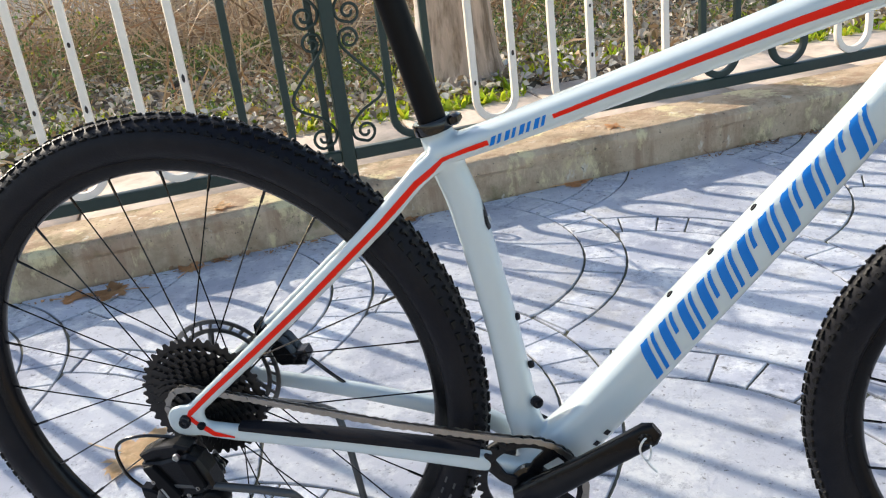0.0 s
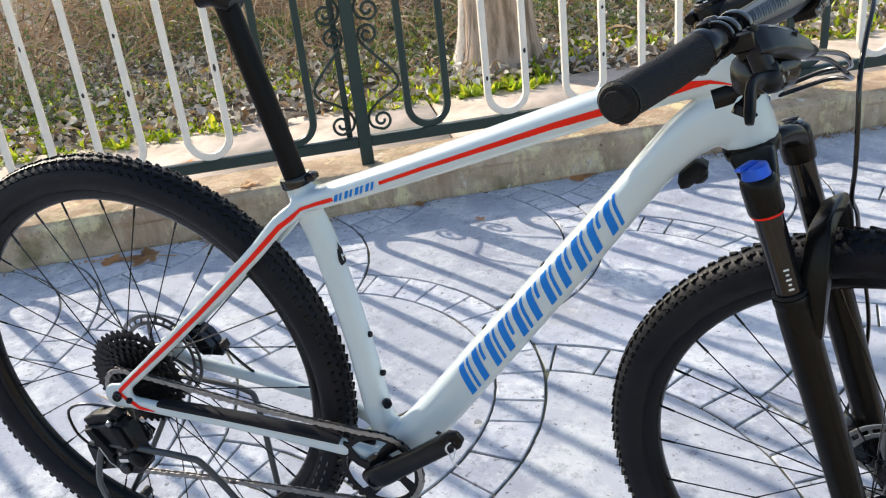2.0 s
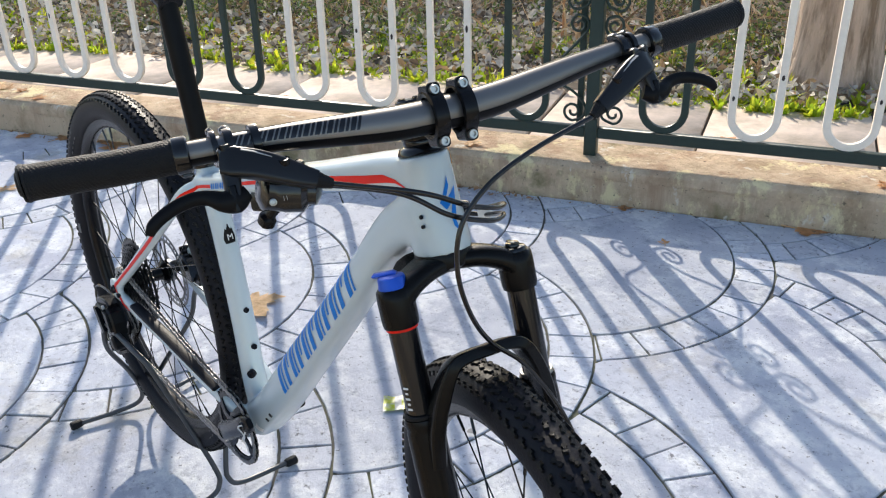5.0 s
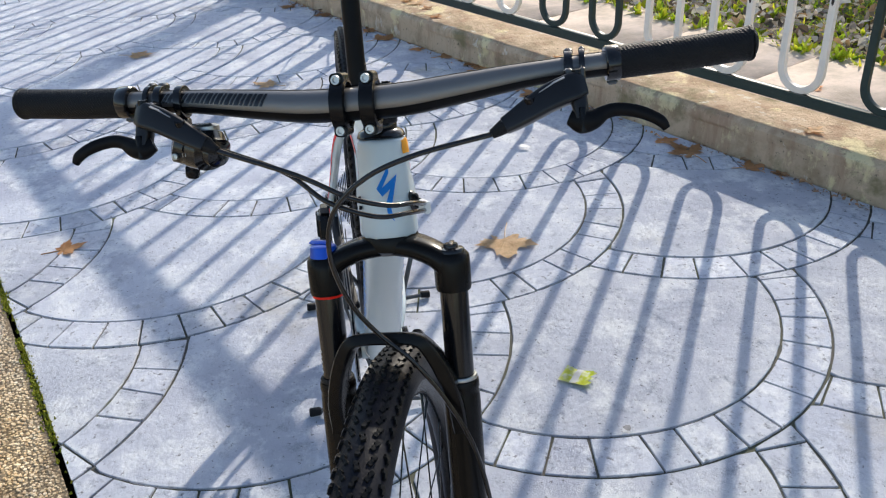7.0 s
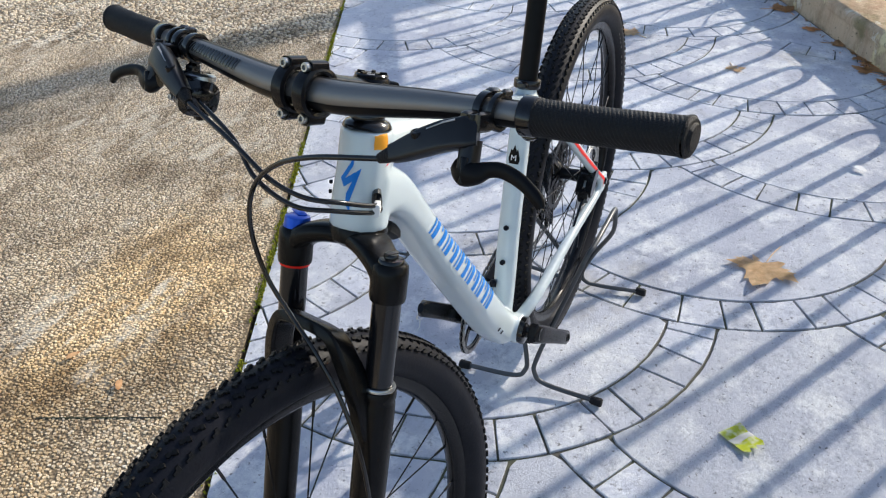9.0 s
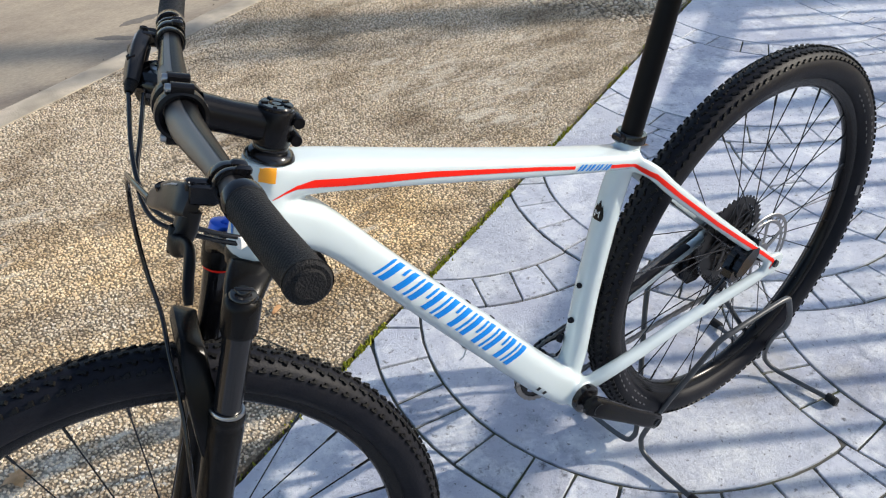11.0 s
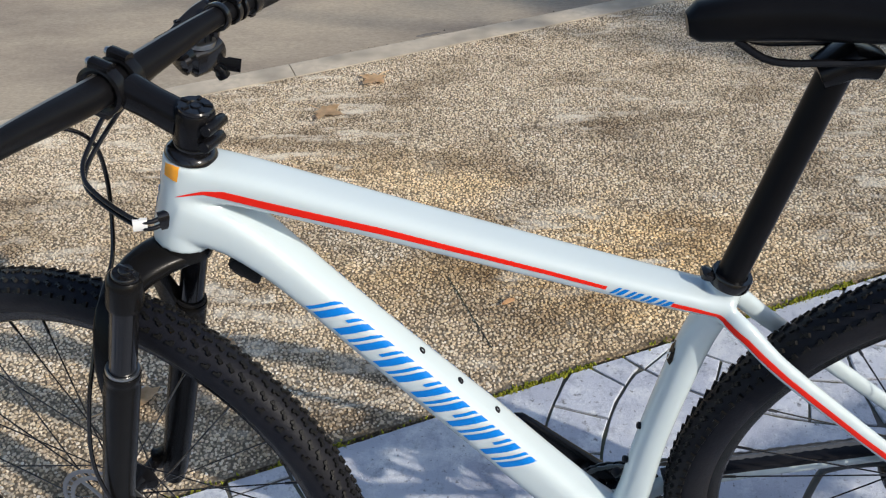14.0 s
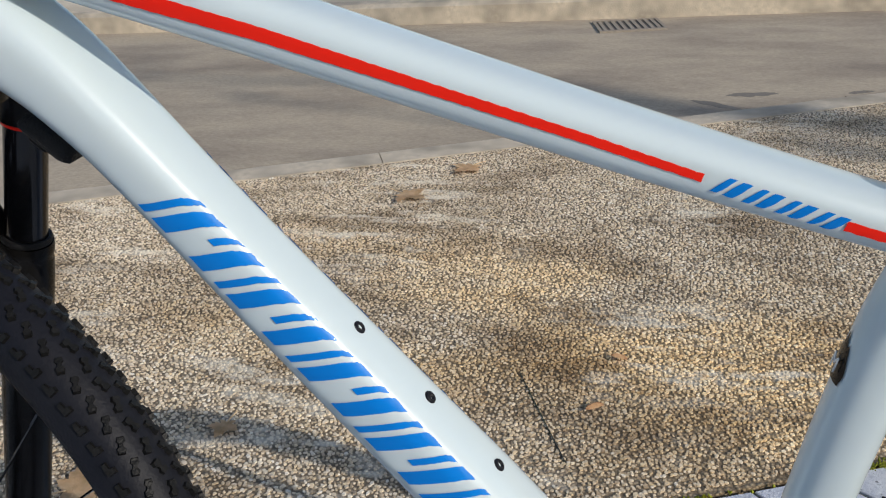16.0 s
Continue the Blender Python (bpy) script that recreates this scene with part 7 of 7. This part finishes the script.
    lathe(bm, [(0.0, 0.0004), (0.0036, 0.0004), (0.0046, 0.0012), (0.0052, 0.0008), (0.0052, -0.004)], STEER @ Matrix.Translation(body[13] + Vector((0.004, 0, 0.0108))) @ Matrix.Rotation(radians(22), 4, "Y"), 16)
    part("cover_screw", bm, M_BLACK, lever)
    hose0 = body[-1]
    bm = bmesh.new()
    sweep(bm, [hose0, hose0 + Vector((0.0015, -0.006 * s, -0.0035)), hose0 + Vector((0.003, -0.012 * s, -0.0065))], [0.0072, 0.0060, 0.0044], 12, mtx=STEER)
    part("hose_boot", bm, M_GRIP, lever)
    tip = hose0 + Vector((0.003, -0.012 * s, -0.0065))
    if s > 0:
        pts = [STEER @ q for q in (tip, Vector((0.138, 0.060, 0.100)), Vector((0.136, 0.010, 0.080)), Vector((0.130, -0.024, 0.048)), Vector((0.121, -0.034, 0.004)), Vector((0.106, -0.024, -0.046)), Vector((0.090, -0.002, -0.086)), Vector((0.082, 0.030, -0.120)), Vector((0.068, 0.060, -0.170)), Vector((0.056, 0.086, -0.235)), Vector((0.040, 0.098, -0.32)), Vector((0.010, 0.090, -0.40)), Vector((-0.012, 0.072, -0.440)))]
        bm = bmesh.new()
        sweep(bm, smooth_path(pts, 8), 0.0026, 10)
        part("brake_hose", bm, M_GLOSS, bike, "black front brake hose")
    else:
        port = Vector((0.9535, 0.0255, 0.888))
        for q, dz in ((0, 0.0), (1, -0.008)):
            start = tip if q == 0 else Vector((0.1115, -0.134, 0.1130))
            start = STEER @ start
            mid = [STEER @ m_ for m_ in ((Vector((0.128, -0.055, 0.086)), Vector((0.122, -0.010, 0.062)), Vector((0.108, 0.024, 0.050)), Vector((0.080, 0.044, 0.046))) if q == 0 else (Vector((0.118, -0.070, 0.088)), Vector((0.122, -0.030, 0.058)), Vector((0.112, 0.014, 0.040)), Vector((0.084, 0.040, 0.037))))]
            bm = bmesh.new()
            sweep(bm, smooth_path([start] + mid + [port + Vector((0.020, 0.012, dz + 0.002)), port + Vector((-0.006, -0.002, dz))], 8), 0.0026, 10)
            part("brake_hose" if q == 0 else "gear_cable", bm, M_GLOSS, bike)
        bm = bmesh.new()
        sweep(bm, [port + Vector((0.027, 0.0145, -0.001)), port + Vector((0.014, 0.0095, -0.003))], [(0.0036, 0.0068)] * 2, 12, 4, mtx=None)
        part("cable_sleeve", bm, M_LABEL, bike, "white tape round the cables")
        bm = bmesh.new()
        sweep(bm, [port + Vector((0.004, 0.0035, -0.004)), port + Vector((-0.010, -0.004, -0.004))], [(0.0055, 0.0105)] * 2, 14, 3)
        part("cable_port", bm, M_GLOSS, bike)
        # gear shifter under the right end of the bar
        hold = bar_at(-0.181)
        bm = bmesh.new()
        o = Vector((0.0915, -0.1715, 0.1165))
        sweep(bm, [hold + Vector((0.0142 * math.cos(t), 0, 0.0142 * math.sin(t))) for t in [2 * math.pi * k / 22 for k in range(22)]], [(0.0042, 0.0026)] * 22, 8, 4, side=(0, 1, 0), closed=True, mtx=STEER)
        sweep(bm, smooth_path([o + Vector((0.0, -0.018, 0.006)), o, o + Vector((0.008, 0.020, -0.004)), o + Vector((0.013, 0.034, -0.008))], 4), [(0.013, 0.012)] + [(0.021, 0.0195)] * 4 + [(0.022, 0.0205)] * 4 + [(0.016, 0.014)] * 3 + [(0.007, 0.006)], 18, 2.8, side=(1, 0, 0), mtx=STEER)
        box(bm, tuple(hold + Vector((0.004, 0.001, -0.0225))), (0.016, 0.010, 0.018), STEER, 0.004)
        shifter = part("shifter", bm, M_GLOSS, bike, "black eleven-speed gear shifter pod")
        bm = bmesh.new()
        lathe(bm, [(0.0, 0.003), (0.012, 0.0028), (0.0145, 0.001), (0.0145, -0.004)], STEER @ Matrix.Translation(o + Vector((-0.002, 0.008, 0.0185))) @ Matrix.Diagonal((1.0, 1.35, 1, 1)), 20)
        part("shifter_cover", bm, M_STEEL, shifter, "silver patterned cover")
        for k in range(4):
            bm = bmesh.new()
            box(bm, (-0.010 + 0.006 * k, 0.004 * (k % 2), 0.0), (0.0026, 0.014, 0.001), STEER @ Matrix.Translation(o + Vector((-0.001, 0.008, 0.0217))) @ Matrix.Rotation(radians(30), 4, "Z"))
            part("cover_mark", bm, M_GLOSS, shifter, smooth=False)
        bm = bmesh.new()
        sweep(bm, smooth_path([o + Vector((-0.012, -0.006, -0.006)), o + Vector((-0.026, -0.013, -0.010)), o + Vector((-0.040, -0.019, -0.010))], 4), [(0.003, 0.006)] * 4 + [(0.0035, 0.009)] * 5, 10, 3, mtx=STEER)
        part("release_lever", bm, M_BLACK, shifter)
        bm = bmesh.new()
        sweep(bm, smooth_path([o + Vector((-0.006, -0.004, -0.014)), o + Vector((-0.016, -0.012, -0.022)), o + Vector((-0.022, -0.016, -0.030))], 4), [(0.004, 0.006)] * 5 + [(0.0075, 0.008)] * 4, 10, 2.6, mtx=STEER)
        part("thumb_lever", bm, M_BLACK, shifter)
        for dx, dy in ((0.013, -0.012), (0.015, 0.020)):
            bm = bmesh.new()
            lathe(bm, [(0.0, 0.0008), (0.0016, 0.0008), (0.002, 0.0018), (0.0032, 0.0016), (0.0034, -0.002)], STEER @ Matrix.Translation(o + Vector((0.0205, dy, -0.007))) @ Matrix.Rotation(radians(90), 4, "Y"), 12)
            part("screw", bm, M_STEEL, shifter)
        lettering("11 SPEED", 0.0055, STEER @ Matrix.Translation(o + Vector((0.0232, 0.007, -0.006))) @ Matrix(((0, 0, 1, 0), (1, 0, 0, 0), (0, 1, 0, 0), (0, 0, 0, 1))), M_GREYTXT, shifter)

# ---- display stand under the rear hub ----
stand = thing("bike_stand", (0, 0, 0), "dark steel rod display stand holding the rear wheel off the ground", "bike stand")
for s in (-1, 1):
    rod = [(-0.224, 0.153 * s, 0.012), (-0.205, 0.060 * s, 0.016), (-0.190, 0.016 * s, 0.030), (-0.165, 0.012 * s, 0.075), (-0.105, 0.050 * s, 0.180), (-0.060, 0.094 * s, 0.275), (-0.030, 0.100 * s, 0.345),
           (-0.010, 0.100 * s, 0.362), (0.06, 0.098 * s, 0.360), (0.130, 0.094 * s, 0.352), (0.155, 0.084 * s, 0.330), (0.185, 0.048 * s, 0.210), (0.212, 0.013 * s, 0.085), (0.220, 0.011 * s, 0.045), (0.222, 0.040 * s, 0.022), (0.220, 0.155 * s, 0.012)]
    bm = bmesh.new()
    sweep(bm, smooth_path(rod, 5), 0.0054, 10)
    part("rod", bm, M_STAND, stand)
    for x in (-0.226, 0.220):
        bm = bmesh.new()
        sweep(bm, [(x, 0.142 * s, 0.0125), (x, 0.146 * s, 0.0120), (x, 0.166 * s, 0.0110), (x, 0.169 * s, 0.0110)], [0.008, 0.0098, 0.0105, 0.008], 12)
        part("rubber_foot", bm, M_GRIP, stand)
